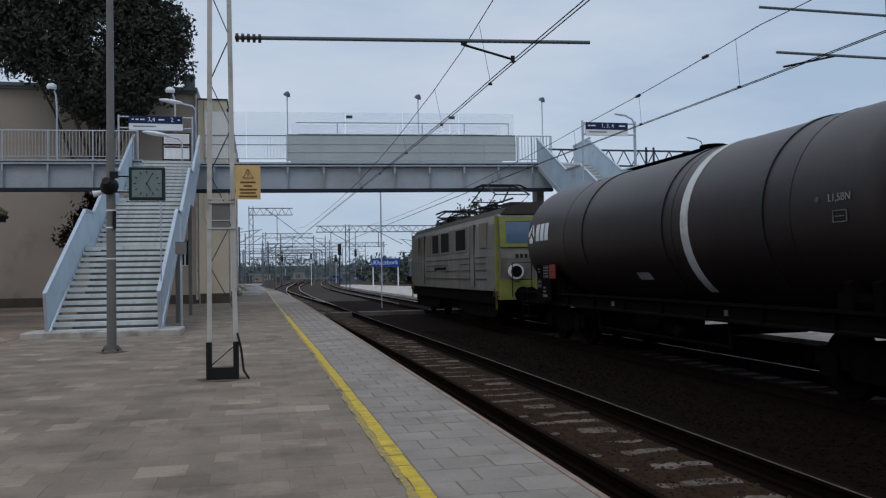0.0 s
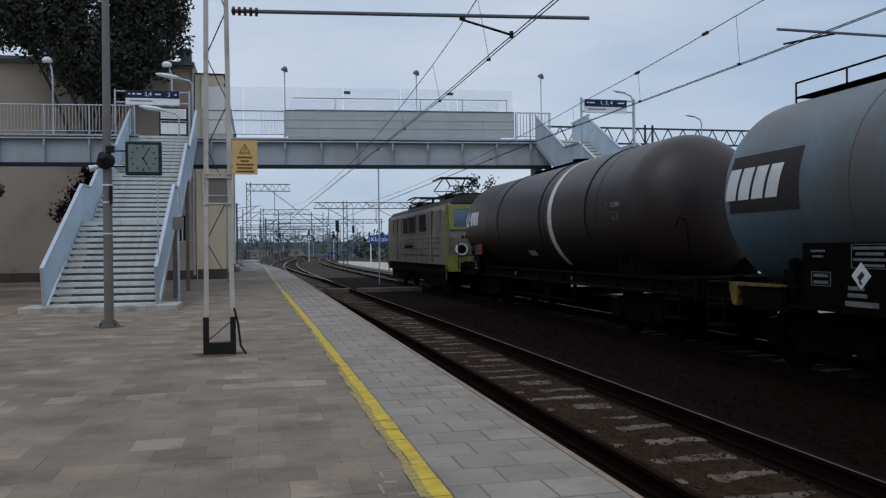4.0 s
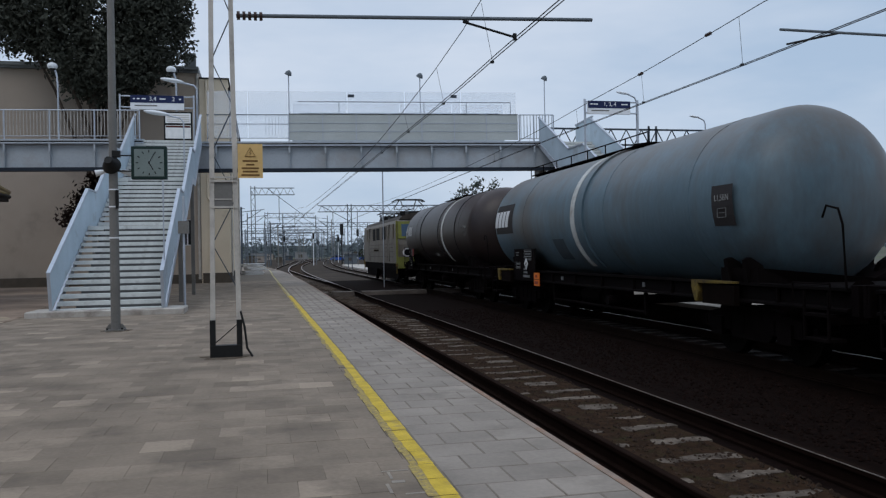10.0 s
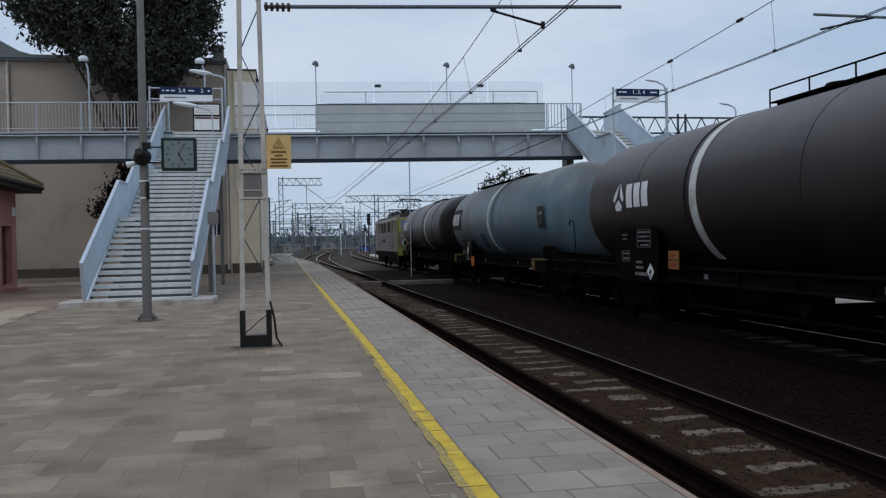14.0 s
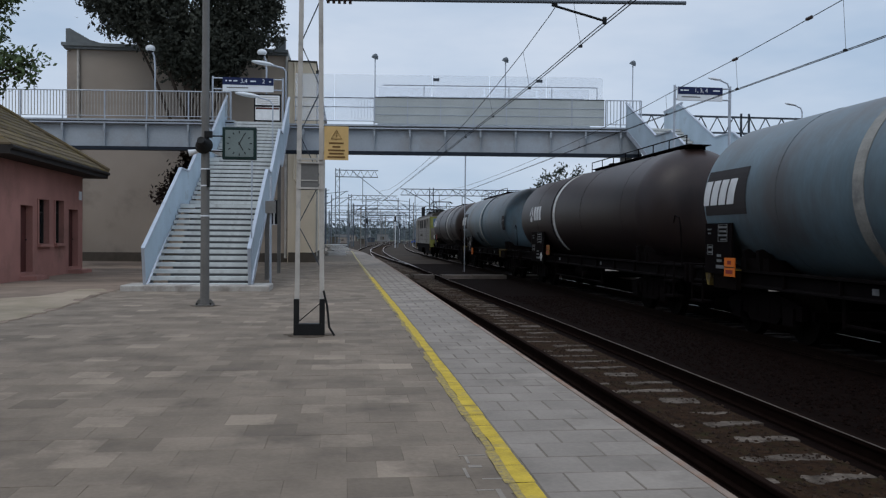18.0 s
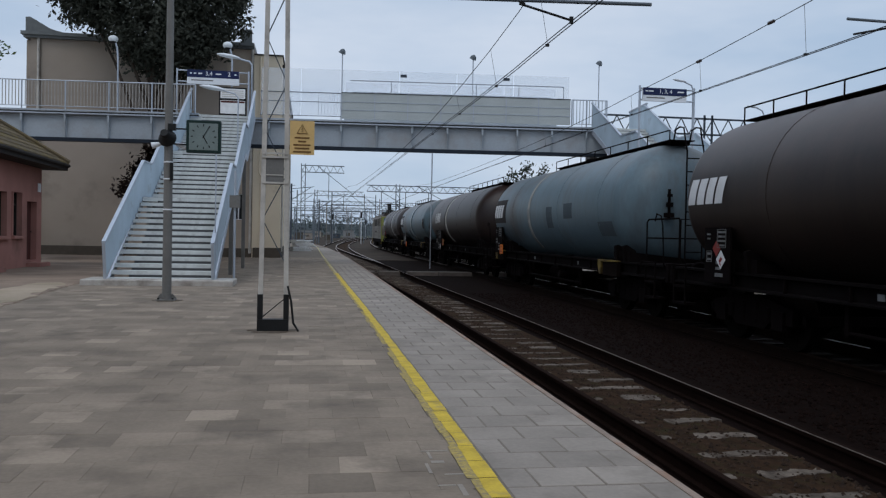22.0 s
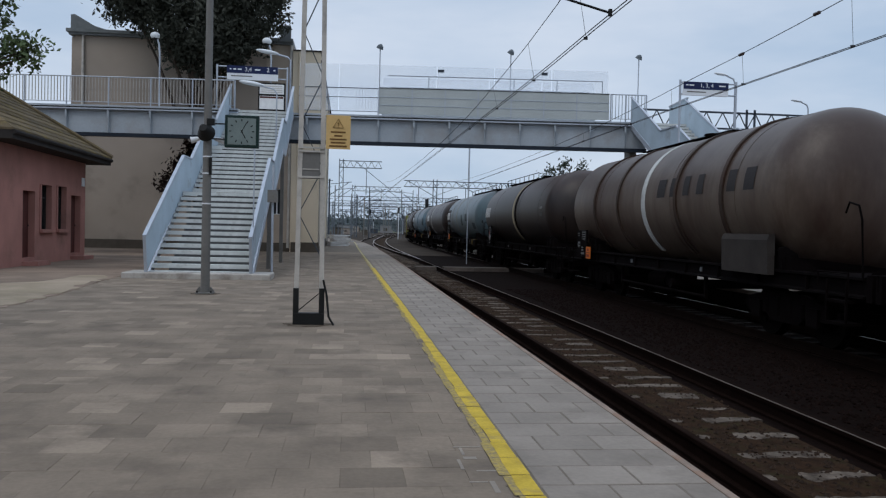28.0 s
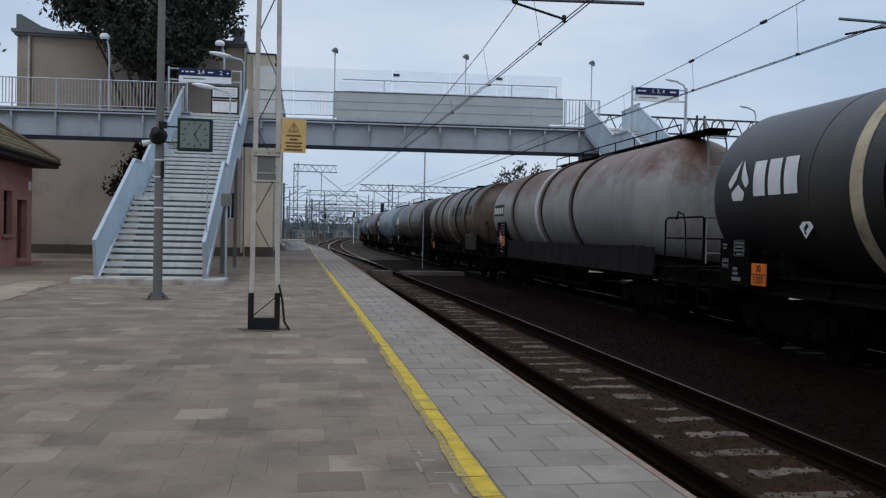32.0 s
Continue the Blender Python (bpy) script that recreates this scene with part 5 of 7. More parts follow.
    # plates
    if panel:
        yp, pw, z0, z1 = h - panel[0], panel[1], panel[2], panel[3]
        bm = B()
        box(bm, -1.43, yp - pw, z0, -1.4, yp + pw, z1)
        box(bm, -1.4, yp - 0.05, z0 + 0.1, -1.15, yp + 0.05, z0 + 0.2)
        pn = part("data_panel", bm, M_UNDER, th, "black data panel")
        hz = z1 - z0
        for a, z, w, th_ in ((0.66, 0.88, 0.3, 0.014), (0.66, 0.8, 0.22, 0.014), (0.6, 0.52, 0.3, 0.02), (0.6, 0.42, 0.3, 0.02), (-0.35, 0.92, 0.6, 0.018), (-0.35, 0.84, 0.5, 0.018),
                             (-0.35, 0.76, 0.6, 0.016), (-0.4, 0.68, 0.42, 0.016), (-0.1, 0.36, 0.3, 0.024), (-0.12, 0.26, 0.36, 0.024), (-0.2, 0.14, 0.62, 0.032)):
            bm = B()
            ya, zz, ww = yp + a * pw, z0 + z * hz, w * pw
            box(bm, -1.437, ya - ww / 2, zz - th_, -1.4305, ya + ww / 2, zz + th_)
            part("text_bar", bm, M_PANEL_TEXT, pn)
        for ya, yb, za, zb in ((-0.02, -0.68, 0.64, 0.97), (0.8, 0.4, 0.37, 0.57)):
            bm = B()
            q = [(yp + ya * pw, z0 + za * hz), (yp + yb * pw, z0 + za * hz), (yp + yb * pw, z0 + zb * hz), (yp + ya * pw, z0 + zb * hz)]
            for c, d in zip(q, q[1:] + q[:1]):
                bar(bm, (-1.434, *c), (-1.434, *d), 0.008, 0.008)
            part("text_frame", bm, M_PANEL_TEXT, pn)
    if diamond:
        yd, zd, xd = h - diamond[0], diamond[1], diamond[2]
        bm = B()
        c = pose(xd, yd, zd, 45, 0, 0)
        box(bm, -0.003, -0.115, -0.115, 0.003, 0.115, 0.115, c)
        dm = part("diamond_label", bm, M_MARK, th, "white diamond hazard label")
        if diamond[0] < 1.75:
            bm = B()
            box(bm, -0.003, -0.1, -0.1, 0.003, 0.1, 0.1, pose(xd + 0.008, yd + 0.17, zd + 0.19, 45, 0, 0))
            part("red_diamond", bm, M_RED_TAG, th, "faded red diamond hazard label")
        bm = B()
        box(bm, -0.006, -0.035, -0.06, -0.0035, 0.03, 0.05, c)
        box(bm, -0.006, -0.08, -0.08, -0.0035, -0.02, -0.05, c)
        part("symbol", bm, M_MARK_DARK if diamond[0] > 1.75 else M_RED_TAG, dm)
    if orange:
        yo, zo, numbered, om = h - orange[0], orange[1], orange[2], orange[3]
        bm = B()
        box(bm, -1.465, yo - 0.2, zo - 0.17, -1.442, yo + 0.2, zo + 0.17)
        op = part("hazard_plate", bm, om, th, "orange hazard plate")
        bm = B()
        box(bm, -1.441, yo - 0.03, zo - 0.2, -1.1, yo + 0.03, zo - 0.1)
        part("bracket", bm, M_UNDER, op)
        bm = B()
        box(bm, -1.471, yo - 0.2, zo - 0.008, -1.4655, yo + 0.2, zo + 0.008)
        part("divider", bm, M_BLACK, op)
        if numbered:
            for w, z in (("30", 0.085), ("1202", -0.085)):
                piece("number", text_mesh(w, 0.15, M_BLACK), op, Matrix.Translation((-1.469, yo, zo + z)) @ FACE_NEAR)
        else:
            for z, w in ((0.085, 0.14), (-0.085, 0.26)):
                bm = B()
                box(bm, -1.471, yo - w / 2, zo + z - 0.035, -1.4655, yo + w / 2, zo + z + 0.035)
                part("text_bar", bm, M_RED_TAG, op)
    for kind, y, z, size in logo:
        if kind == "boxed":
            bm = B()
            patch(bm, h - y - 1.05, h - y + 0.8, z - 0.42, z + 0.42, 0.005, 8)
            lg = part("logo_field", bm, M_MARK_DARK, th, "dark logo field")
        if kind in ("boxed", "blocks"):
            for i in range(4):
                bm = B()
                c = h - y + 0.42 * size - i * 0.29 * size
                slanted(bm, c, z, 0.235 * size, 0.4 * size, 0.05 * size, 0.01)
                part("logo_block", bm, M_MARK, th, "white slanted logo block")
        if kind == "mark":
            cy = h - y + 0.72 * size
            for pts in (((-0.05, 0.5), (-0.12, 0.02), (-0.36, -0.2), (-0.5, -0.06)), ((0.05, 0.5), (0.12, 0.02), (0.36, -0.2), (0.5, -0.06)), ((0, -0.1), (0.32, -0.32), (0.22, -0.5), (-0.22, -0.5), (-0.32, -0.32))):
                bm = B()
                decal(bm, [(cy - 0.66 * size * u, z + 0.66 * size * v) for u, v in pts], 0.009)
                part("logo_petal", bm, M_MARK, th, "white three part logo")
            for i in range(3):
                bm = B()
                slanted(bm, h - y + 0.12 * size - i * 0.42 * size, z, 0.33 * size, 0.55 * size, -0.04 * size, 0.009)
                part("logo_block", bm, M_MARK, th, "white logo block")
        if kind == "dark":
            for i, w in enumerate((0.55, 0.4, 0.36, 0.36, 0.0, 0.4, 0.45)):
                if not w:
                    continue
                bm = B()
                c = h - y - i * 0.68
                patch(bm, c - w * 0.42, c + w * 0.42, z - 0.2, z + 0.2, 0.008)
                part("logo_block", bm, M_MARK_DARK, th, "faded dark logo block")
        if kind == "dotted":
            bm = B()
            patch(bm, h - y - 0.72, h - y + 0.72, z - 0.2, z + 0.2, 0.006)
            part("logo_field", bm, M_MARK_DARK, th, "dark logo strip")
            for i in range(5):
                bm = B()
                c = h - y + 0.54 - i * 0.27
                slanted(bm, c, z - 0.02, 0.2, 0.22, 0.0, 0.011)
                part("logo_block", bm, M_MARK, th, "white logo block")
    if text:
        y, z, field = text
        if field:
            bm = B()
            patch(bm, h - y - 0.3, h - y + 0.3, z - 0.33, z + 0.3, 0.005)
            part("data_field", bm, M_MARK_DARK, th, "dark data field")
        else:
            bm = B()
            tube(bm, (-R_TANK - 0.012, h - y + 0.42, z + 0.1), (-R_TANK, h - y + 0.42, z + 0.1), 0.035, seg=14)
            part("round_mark", bm, M_PANEL_TEXT, th)
        piece("marking", text_mesh("L1,5BN", 0.135, M_MARK_DIM), th, Matrix.Translation((-R_TANK - 0.012, h - y, z + 0.1)) @ FACE_NEAR)
        bm = B()
        for a, b in (((-0.12, -0.2), (0.12, -0.2)), ((-0.12, -0.06), (0.12, -0.06)), ((-0.12, -0.2), (-0.12, -0.06)), ((0.12, -0.2), (0.12, -0.06)), ((-0.08, -0.13), (0.08, -0.13))):
            bar(bm, (-R_TANK - 0.008, h - y + a[0], z + a[1]), (-R_TANK - 0.008, h - y + b[0], z + b[1]), 0.012, 0.012)
        part("framed_mark", bm, M_PANEL_TEXT, th)
    for y, z, w, hh in plates:
        bm = B()
        patch(bm, h - y - w / 2, h - y + w / 2, z - hh / 2, z + hh / 2, 0.012)
        part("pale_plate", bm, M_MARK_DIM, th, "small pale maker plate")
    for y, z, w, hh in windows:
        bm = B()
        patch(bm, h - y - w / 2, h - y + w / 2, z - hh / 2, z + hh / 2, 0.005)
        part("dark_field", bm, M_FIELD, th, "dark painted data field")
    return th




def rg(*ys, m=None, w=0.09):
    return [(y, w, 0.022, m, "") for y in ys]


wagon("tank_wagon", "sooty black tank wagon with a white stripe", 21.35, 14.75, T_DARK, (8.74, M_BAND), rg(4.2, 7.9, 10.9, m=T_BLACK, w=0.12), [("mark", 1.35, 2.72, 0.78)], orange=(2.3, 1.73, False, M_RED_TAG), top=(4.1, 7.7, 0), text=(12.55, 2.5, False), panel=(1.6, 0.5, 1.0, 1.9), plates=((6.7, 1.62, 0.55, 0.14),), cut=0.98)
wagon("tank_wagon", "dirty blue tank wagon with a boxed white logo", 5.3, 15.25, T_BLUE, (6.8, M_BAND), [(7.35, 0.2, 0.045, T_BLUE, "thick strap in tank colour")], [("boxed", 1.12, 2.65, 1.15)], top=(0.6, 8.4, 0.2), yellow=True, text=(13.1, 2.4, True), windows=((5.6, 1.75, 0.75, 0.5),), panel=(3.1, 0.9, 0.92, 1.78), diamond=(3.28, 1.38, -1.436), orange=(4.2, 0.98, False, M_ORANGE))
wagon("tank_wagon", "dark brown tank wagon with white three part logo", -11.25, 15.5, T_DARK, (5.56, M_BAND), rg(5.2, m=T_BLACK), [("mark", 2.9, 2.63, 0.9)], top=(6.2, 13.8, 0.2), panel=(3.1, 0.95, 0.87, 1.95), diamond=(3.74, 1.08, -1.44), orange=(4.78, 1.33, False, M_ORANGE_DIM))
wagon("tank_wagon", "pale blue-grey tank wagon with a thin cream stripe", -28.1, 15.0, T_PALE, (5.31, M_BAND_GREY), [], [("boxed", 1.07, 2.62, 1.15)], top=(4.6, 13.4, 0.2), yellow=True, windows=((7.6, 2.3, 0.6, 0.62), (9.4, 2.45, 0.75, 0.42), (12.2, 1.95, 1.0, 0.35)), panel=(1.0, 0.55, 1.1, 2.05), orange=(1.54, 1.24, False, M_ORANGE), rear_ladder=M_UNDER)
wagon("tank_wagon", "black-brown tank wagon with a cream stripe", -44.4, 15.3, T_BROWN, (7.46, M_BAND_CREAM), [(7.95, 0.1, 0.03, M_UNDER, "dark strap")], [("blocks", 1.15, 2.6, 1.15)], top=(0.4, 7.3, 0.22), text=(12.6, 2.5, False), panel=(1.55, 0.45, 1.0, 1.95), diamond=(1.7, 1.4, -1.436))
wagon("tank_wagon", "rusty tan tank wagon with faded dark logo", -61.0, 14.3, T_RUST, (6.45, M_BAND), [(y, 0.12, 0.04, T_RIB_TAN, "rusty stiffening rib with its shading in the colour") for y in (2.6, 4.6, 8.4, 10.6)], [("dark", 7.55, 2.75, 1.0)], top=(3.0, 8.5, 0), skirt=(11.45, 1.7, 1.1, 1.78), panel=(1.3, 0.5, 1.0, 1.8), orange=(2.05, 1.15, False, M_ORANGE))
# thin dark straps beside the ribs imitate the ribs' shaded side
wagon("tank_wagon", "rust-streaked pale grey tank wagon", -76.6, 15.4, T_GREY, (6.1, M_BAND), [(y, 0.13, 0.05, T_RIB, "rust stained stiffening rib") for y in (3.3, 6.6, 9.4)] + [(y, 0.05, 0.02, M_SOLE, "dark strip painted as shade beside the rib") for y in (3.42, 6.72, 9.52)], [("dotted", 1.3, 2.62, 1.0)], top=(4.5, 14.6, 0.2), rear_ladder=M_LADDER_PALE, deep=True, panel=(1.6, 0.65, 1.0, 2.2), diamond=(1.55, 1.62, -1.436), orange=(1.97, 1.54, False, M_ORANGE))
wagon("tank_wagon", "black tank wagon with white three part logo", -93.25, 15.3, T_BLACK, (4.13, M_BAND_CREAM), rg(4.7, m=M_UNDER), [("mark", 1.95, 2.7, 1.0)], top=(6.0, 12.0, 0.2), orange=(1.9, 1.21, True, M_ORANGE), diamond=(2.97, 1.94, -1.375), panel=(1.1, 0.45, 1.0, 1.75))
wagon("tank_wagon", "black tank wagon following at the rear", -109.8, 15.3, T_BROWN, (6.0, M_BAND), rg(5.0, m=M_UNDER), [])


def locomotive(u_rear, ln):
    th = empty("electric_locomotive", None, "light grey electric locomotive with lime green cab ends", "locomotive")
    h = ln / 2
    TRAIN.append((th, u_rear + h))
    bm = B()
    sect = [(-1.45, 1.15), (-1.47, 2.2), (-1.42, 3.2), (-1.3, 3.48), (1.3, 3.48), (1.42, 3.2), (1.47, 2.2), (1.45, 1.15)]
    prism(bm, sect, -h + 0.75, h - 0.75, axis="y")
    part("body", bm, M_LOCO_GREY, th)
    bm = B()
    prism(bm, [(-1.3, 3.48), (-1.15, 3.68), (-0.6, 3.82), (0.6, 3.82), (1.15, 3.68), (1.3, 3.48)], -h + 0.62, h - 0.62, axis="y")
    part("roof", bm, M_LOCO_ROOF, th, "dark grey roof")
    for s in (-1, 1):
        y0 = s * (h - 0.75)
        bm = B()
        prism(bm, [(y0, 1.15), (y0 + s * 0.2, 1.15), (y0 + s * 0.36, 2.15), (y0 + s * 0.16, 3.4), (y0, 3.48)], -1.4, 1.4)
        nose = part("cab_nose", bm, M_LOCO_GREY, th)
        bm = B()
        box(bm, -1.41, y0 + s * 0.02, 0.9, 1.41, y0 + s * 0.34, 1.5)
        part("lime_skirt", bm, M_LOCO_GREEN, nose, "lime green lower front")
        q = pose(0, y0 + s * 0.25, 2.82, 9 * s, 0, 0)
        bm = B()
        for xa, xb, za, zb in ((-1.4, 1.4, -0.36, -0.25), (-1.4, 1.4, 0.42, 0.55), (-1.4, -1.22, -0.25, 0.42), (1.22, 1.4, -0.25, 0.42), (-0.06, 0.06, -0.25, 0.42)):
            box(bm, xa, -0.06, za, xb, 0.06, zb, q)
        part("lime_surround", bm, M_LOCO_GREEN, nose, "lime green windscreen surround")
        for x in (-1, 1) if s < 0 else ():
            bm = B()
            box(bm, x * 1.44 - 0.04, y0 - s * 0.03, 1.15, x * 1.44 + 0.04, y0 + s * 0.12, 3.42)
            part("lime_corner", bm, M_LOCO_GREEN, nose, "lime green corner stripe")
        for x in (-0.66, 0.66):
            bm = B()
            box(bm, x - 0.56, -0.05, -0.24, x + 0.56, 0.05, 0.41, q)
            part("windscreen", bm, M_LOCO_GLASS, nose, "blue reflecting windscreen")
        for x in (-0.95, 0.95):
            bm = B()
            tube(bm, (x, y0 + s * 0.2, 1.74), (x, y0 + s * 0.44, 1.74), 0.22, 0.23, 20)
            lm = part("headlamp", bm, M_PAPER, nose, "round white headlamp ring")
            bm = B()
            tube(bm, (x, y0 + s * 0.44, 1.74), (x, y0 + s * 0.455, 1.74), 0.17, 0.17, 18)
            part("lens", bm, M_LOCO_PANE, lm)
        for k in range(6):
            bm = B()
            xk = -0.9 + 0.14 * k
            box(bm, xk - 0.045, y0 + s * 0.3, 2.14, xk + 0.045, y0 + s * 0.365, 2.26)
            part("number_bar", bm, M_BLACK, nose)
        for x in (-0.88, 0.88):
            piece("buffer", ME_BUFFER, th, pose(x, s * (h - 0.5), 1.06, 0, 0, 0 if s > 0 else 180))
        bm = B()
        box(bm, -0.12, s * (h - 0.6) - 0.5, 0.9, 0.12, s * (h - 0.1) + 0.5, 1.15)
        part("coupling", bm, M_UNDER, th)
        for xa, xb in ((-1.1, -0.5), (0.5, 1.1)):
            bm = B()
            path_tube(bm, [(xa, y0 + s * 0.5, 1.0), (xa, y0 + s * 0.5, 2.0), (xb, y0 + s * 0.5, 2.0), (xb, y0 + s * 0.5, 1.0)], 0.022)
            tube(bm, (xa, y0 + s * 0.5, 1.5), (xb, y0 + s * 0.5, 1.5), 0.018, seg=6)
            part("end_handrail", bm, M_BLACK, nose)
        bm = B()
        bar(bm, (-1.44, y0 + s * 0.2, 1.0), (-1.44, y0 - s * 0.05, 1.35), 0.06, 0.04)
        bar(bm, (-1.44, y0 - s * 0.05, 1.35), (-1.44, y0 - s * 0.3, 1.0), 0.06, 0.04)
        bar(bm, (-1.44, y0 - s * 0.05, 0.6), (-1.44, y0 - s * 0.05, 1.35), 0.05, 0.04)
        part("step_frame", bm, M_STEP_YEL, th, "yellow cab step frame")
        for nm, a, b, z0, z1, m in (("cab_window", 1.72, 2.6, 2.5, 3.28, M_LOCO_TAN), ("cab_door", 3.28, 3.85, 1.25, 3.3, M_LOCO_GREY), ("door_window", 3.4, 3.7, 2.5, 3.2, M_LOCO_TAN)):
            bm = B()
            ya, yb = s * (h - a), s * (h - b)
            x = -1.478 if nm == "cab_door" else -1.482
            box(bm, x, min(ya, yb), z0, -1.38, max(ya, yb), z1)
            part(nm, bm, m, th)
            if nm == "cab_door":
                for yr in (ya, yb):
                    bm = B()
                    box(bm, -1.484, yr - 0.02, z0, -1.4, yr + 0.02, z1)
                    part("door_seam", bm, M_LOCO_ROOF, th)
    for a, b, m in ((0.95, 2.17, M_LOCO_PANE), (-0.88, 0.53, M_LOCO_PANE), (-3.44, -1.97, M_LOCO_PANE), (-1.62, -1.25, M_LOCO_TAN), (2.75, 3.15, M_LOCO_TAN)):
        bm = B()
        box(bm, -1.482, a, 2.5, -1.4, b, 3.22)
        w = part("side_window", bm, m, th, "dark side window")
        bm = B()
        for ya, yb, za, zb in ((a - 0.05, b + 0.05, 2.44, 2.5), (a - 0.05, b + 0.05, 3.22, 3.28), (a - 0.05, a, 2.5, 3.22), (b, b + 0.05, 2.5, 3.22)):
            box(bm, -1.488, ya, za, -1.4, yb, zb)
        part("window_frame", bm, M_LOCO_GREY, w)
    for z, ends in ((1.5, ((-4.0, 3.6),)), (1.78, ((-4.0, -2.9), (-2.2, 0.6), (1.6, 3.6))), (2.0, ((-4.0, -2.6), (-0.6, 3.6))), (2.2, ((-4.0, 3.6),))):
        for ya, yb in ends + ((-6.0, -4.6),):
            bm = B()
            box(bm, -1.487, ya, z, -1.44, yb, z + 0.018)
            part("side_rib", bm, M_LOCO_ROOF, th)
    bm = B()
    for k in range(9):
        box(bm, -1.4815, -0.2 + 0.24 * k, 1.83, -1.45, -0.05 + 0.24 * k, 1.93)
    part("side_lettering", bm, M_RAIL_DULL, th, "row of dull brown marks on the side")
    bm = B()
    box(bm, -1.4, -h + 0.75, 0.75, 1.4, h - 0.75, 1.149)
    box(bm, -1.1, -2.0, 0.4, 1.1, 2.0, 0.9)
    part("underframe", bm, M_UNDER, th)
    for y in (-4.2, 4.2):
        # plate added over the bogie to fill the dark mass below the sill
        bm = B()
        prism(bm, [(y - 2.5, 0.76), (y - 2.5, 0.52), (y - 2.1, 0.3), (y + 2.1, 0.3), (y + 2.5, 0.52), (y + 2.5, 0.76)], -1.3, -1.12)
        part("bogie_frame", bm, M_UNDER, th, "black plate added to fill the dark under the body")
        bogie(th, y, 3.0, ME_BOGIE_L)
    bm = B()
    for y in (-5.0, -2.2, 1.6, 4.2, 5.6):
        box(bm, -0.5, y - 0.5, 3.8, 0.5, y + 0.5, 3.98)
    for y in (-3.6, 0.2, 2.9, 6.0):
        tube(bm, (-0.4, y, 3.8), (-0.4, y, 4.1), 0.06, seg=8)
        tube(bm, (0.4, y, 3.8), (0.4, y, 4.1), 0.06, seg=8)
    tube(bm, (-0.4, -5.5, 4.1), (-0.4, 6.2, 4.1), 0.03, seg=6)
    part("roof_gear", bm, M_BLACK, th, "black roof equipment")
    for y, up in ((-2.6, 1.0), (3.6, 0.25)):
        z0, zk, zt = 4.05, 4.05 + 0.22 * up + 0.08, 4.05 + 0.62 * up + 0.14
        bm = B()
        for o in (-0.6, 0.6):
            box(bm, -0.6, y + o - 0.05, 4.0, 0.6, y + o + 0.05, 4.08)
        for o in (-0.5, 0.5):
            box(bm, o - 0.03, y - 0.549, 4.02, o + 0.03, y + 0.549, 4.07)
        pg = part("pantograph", bm, M_BLACK, th, "raised black pantograph" if up > 0.5 else "lowered black pantograph")
        for x in (-0.55, 0.55):
            for s in (-1, 1):
                bm = B()
                path_tube(bm, [(x, y + s * 0.45, z0), (x * 1.1, y + s * 1.6, zk), (x * 0.9, y + s * 0.2, zt)], 0.031)
                part("arm", bm, M_BLACK, pg)
        for s in (-1, 1):
            bm = B()
            tube(bm, (-0.6, y + s * 1.6, zk), (0.6, y + s * 1.6, zk), 0.02, seg=6)
            part("cross_tube", bm, M_BLACK, pg)
            bm = B()
            path_tube(bm, [(-0.95, y + s * 0.25, zt - 0.12), (-0.7, y + s * 0.25, zt), (0.7, y + s * 0.25, zt), (0.95, y + s * 0.25, zt - 0.12)], 0.036)
            part("contact_strip", bm, M_BLACK, pg)
    return th


locomotive(23.2, 15.6)


# ---- station building behind the bridge ----
def wall_with_holes(x0, x1, z0, z1, y0, y1, holes):
    """A wall in the x-z plane with rectangular openings (x0, x1, z0, z1)."""
    xs = sorted({x0, x1, *[h[0] for h in holes], *[h[1] for h in holes]})
    zs = sorted({z0, z1, *[h[2] for h in holes], *[h[3] for h in holes]})
    bm = B()
    for a, b in zip(xs, xs[1:]):
        for c, d in zip(zs, zs[1:]):
            mx, mz = (a + b) / 2, (c + d) / 2
            if any(h[0] < mx < h[1] and h[2] < mz < h[3] for h in holes):
                continue
            box(bm, a, y0, c, b, y1, d)
    bmesh.ops.remove_doubles(bm, verts=bm.verts[:], dist=1e-4)
    return bm


def window(name, m, w, h, label, frame_mat, parent=None, panes=2):
    th = empty(name, m, "" if parent else label, "" if parent else "window", kind="" if parent else "structure")
    if parent:
        th.parent = parent
        th["label"] = label
    bm = B()
    for a, b in (((-w / 2, 0), (-w / 2, h)), ((w / 2, 0), (w / 2, h)), ((-w / 2, 0), (w / 2, 0)), ((-w / 2, h), (w / 2, h)), ((0, 0), (0, h))):
        bar(bm, (a[0], 0, a[1]), (b[0], 0, b[1]), 0.06, 0.05)
    part("window_frame", bm, frame_mat, th)
    bm = B()
    box(bm, -w / 2, 0.02, 0, w / 2, 0.03, h)
    part("pane", bm, M_PANE, th, "dark glass")
    bm = B()
    box(bm, -w / 2 - 0.08, -0.14, -0.09, w / 2 + 0.08, 0.03, -0.03)
    part("window_sill", bm, M_WHITE if frame_mat == M_WHITE else M_PLINTH, th)
    return th


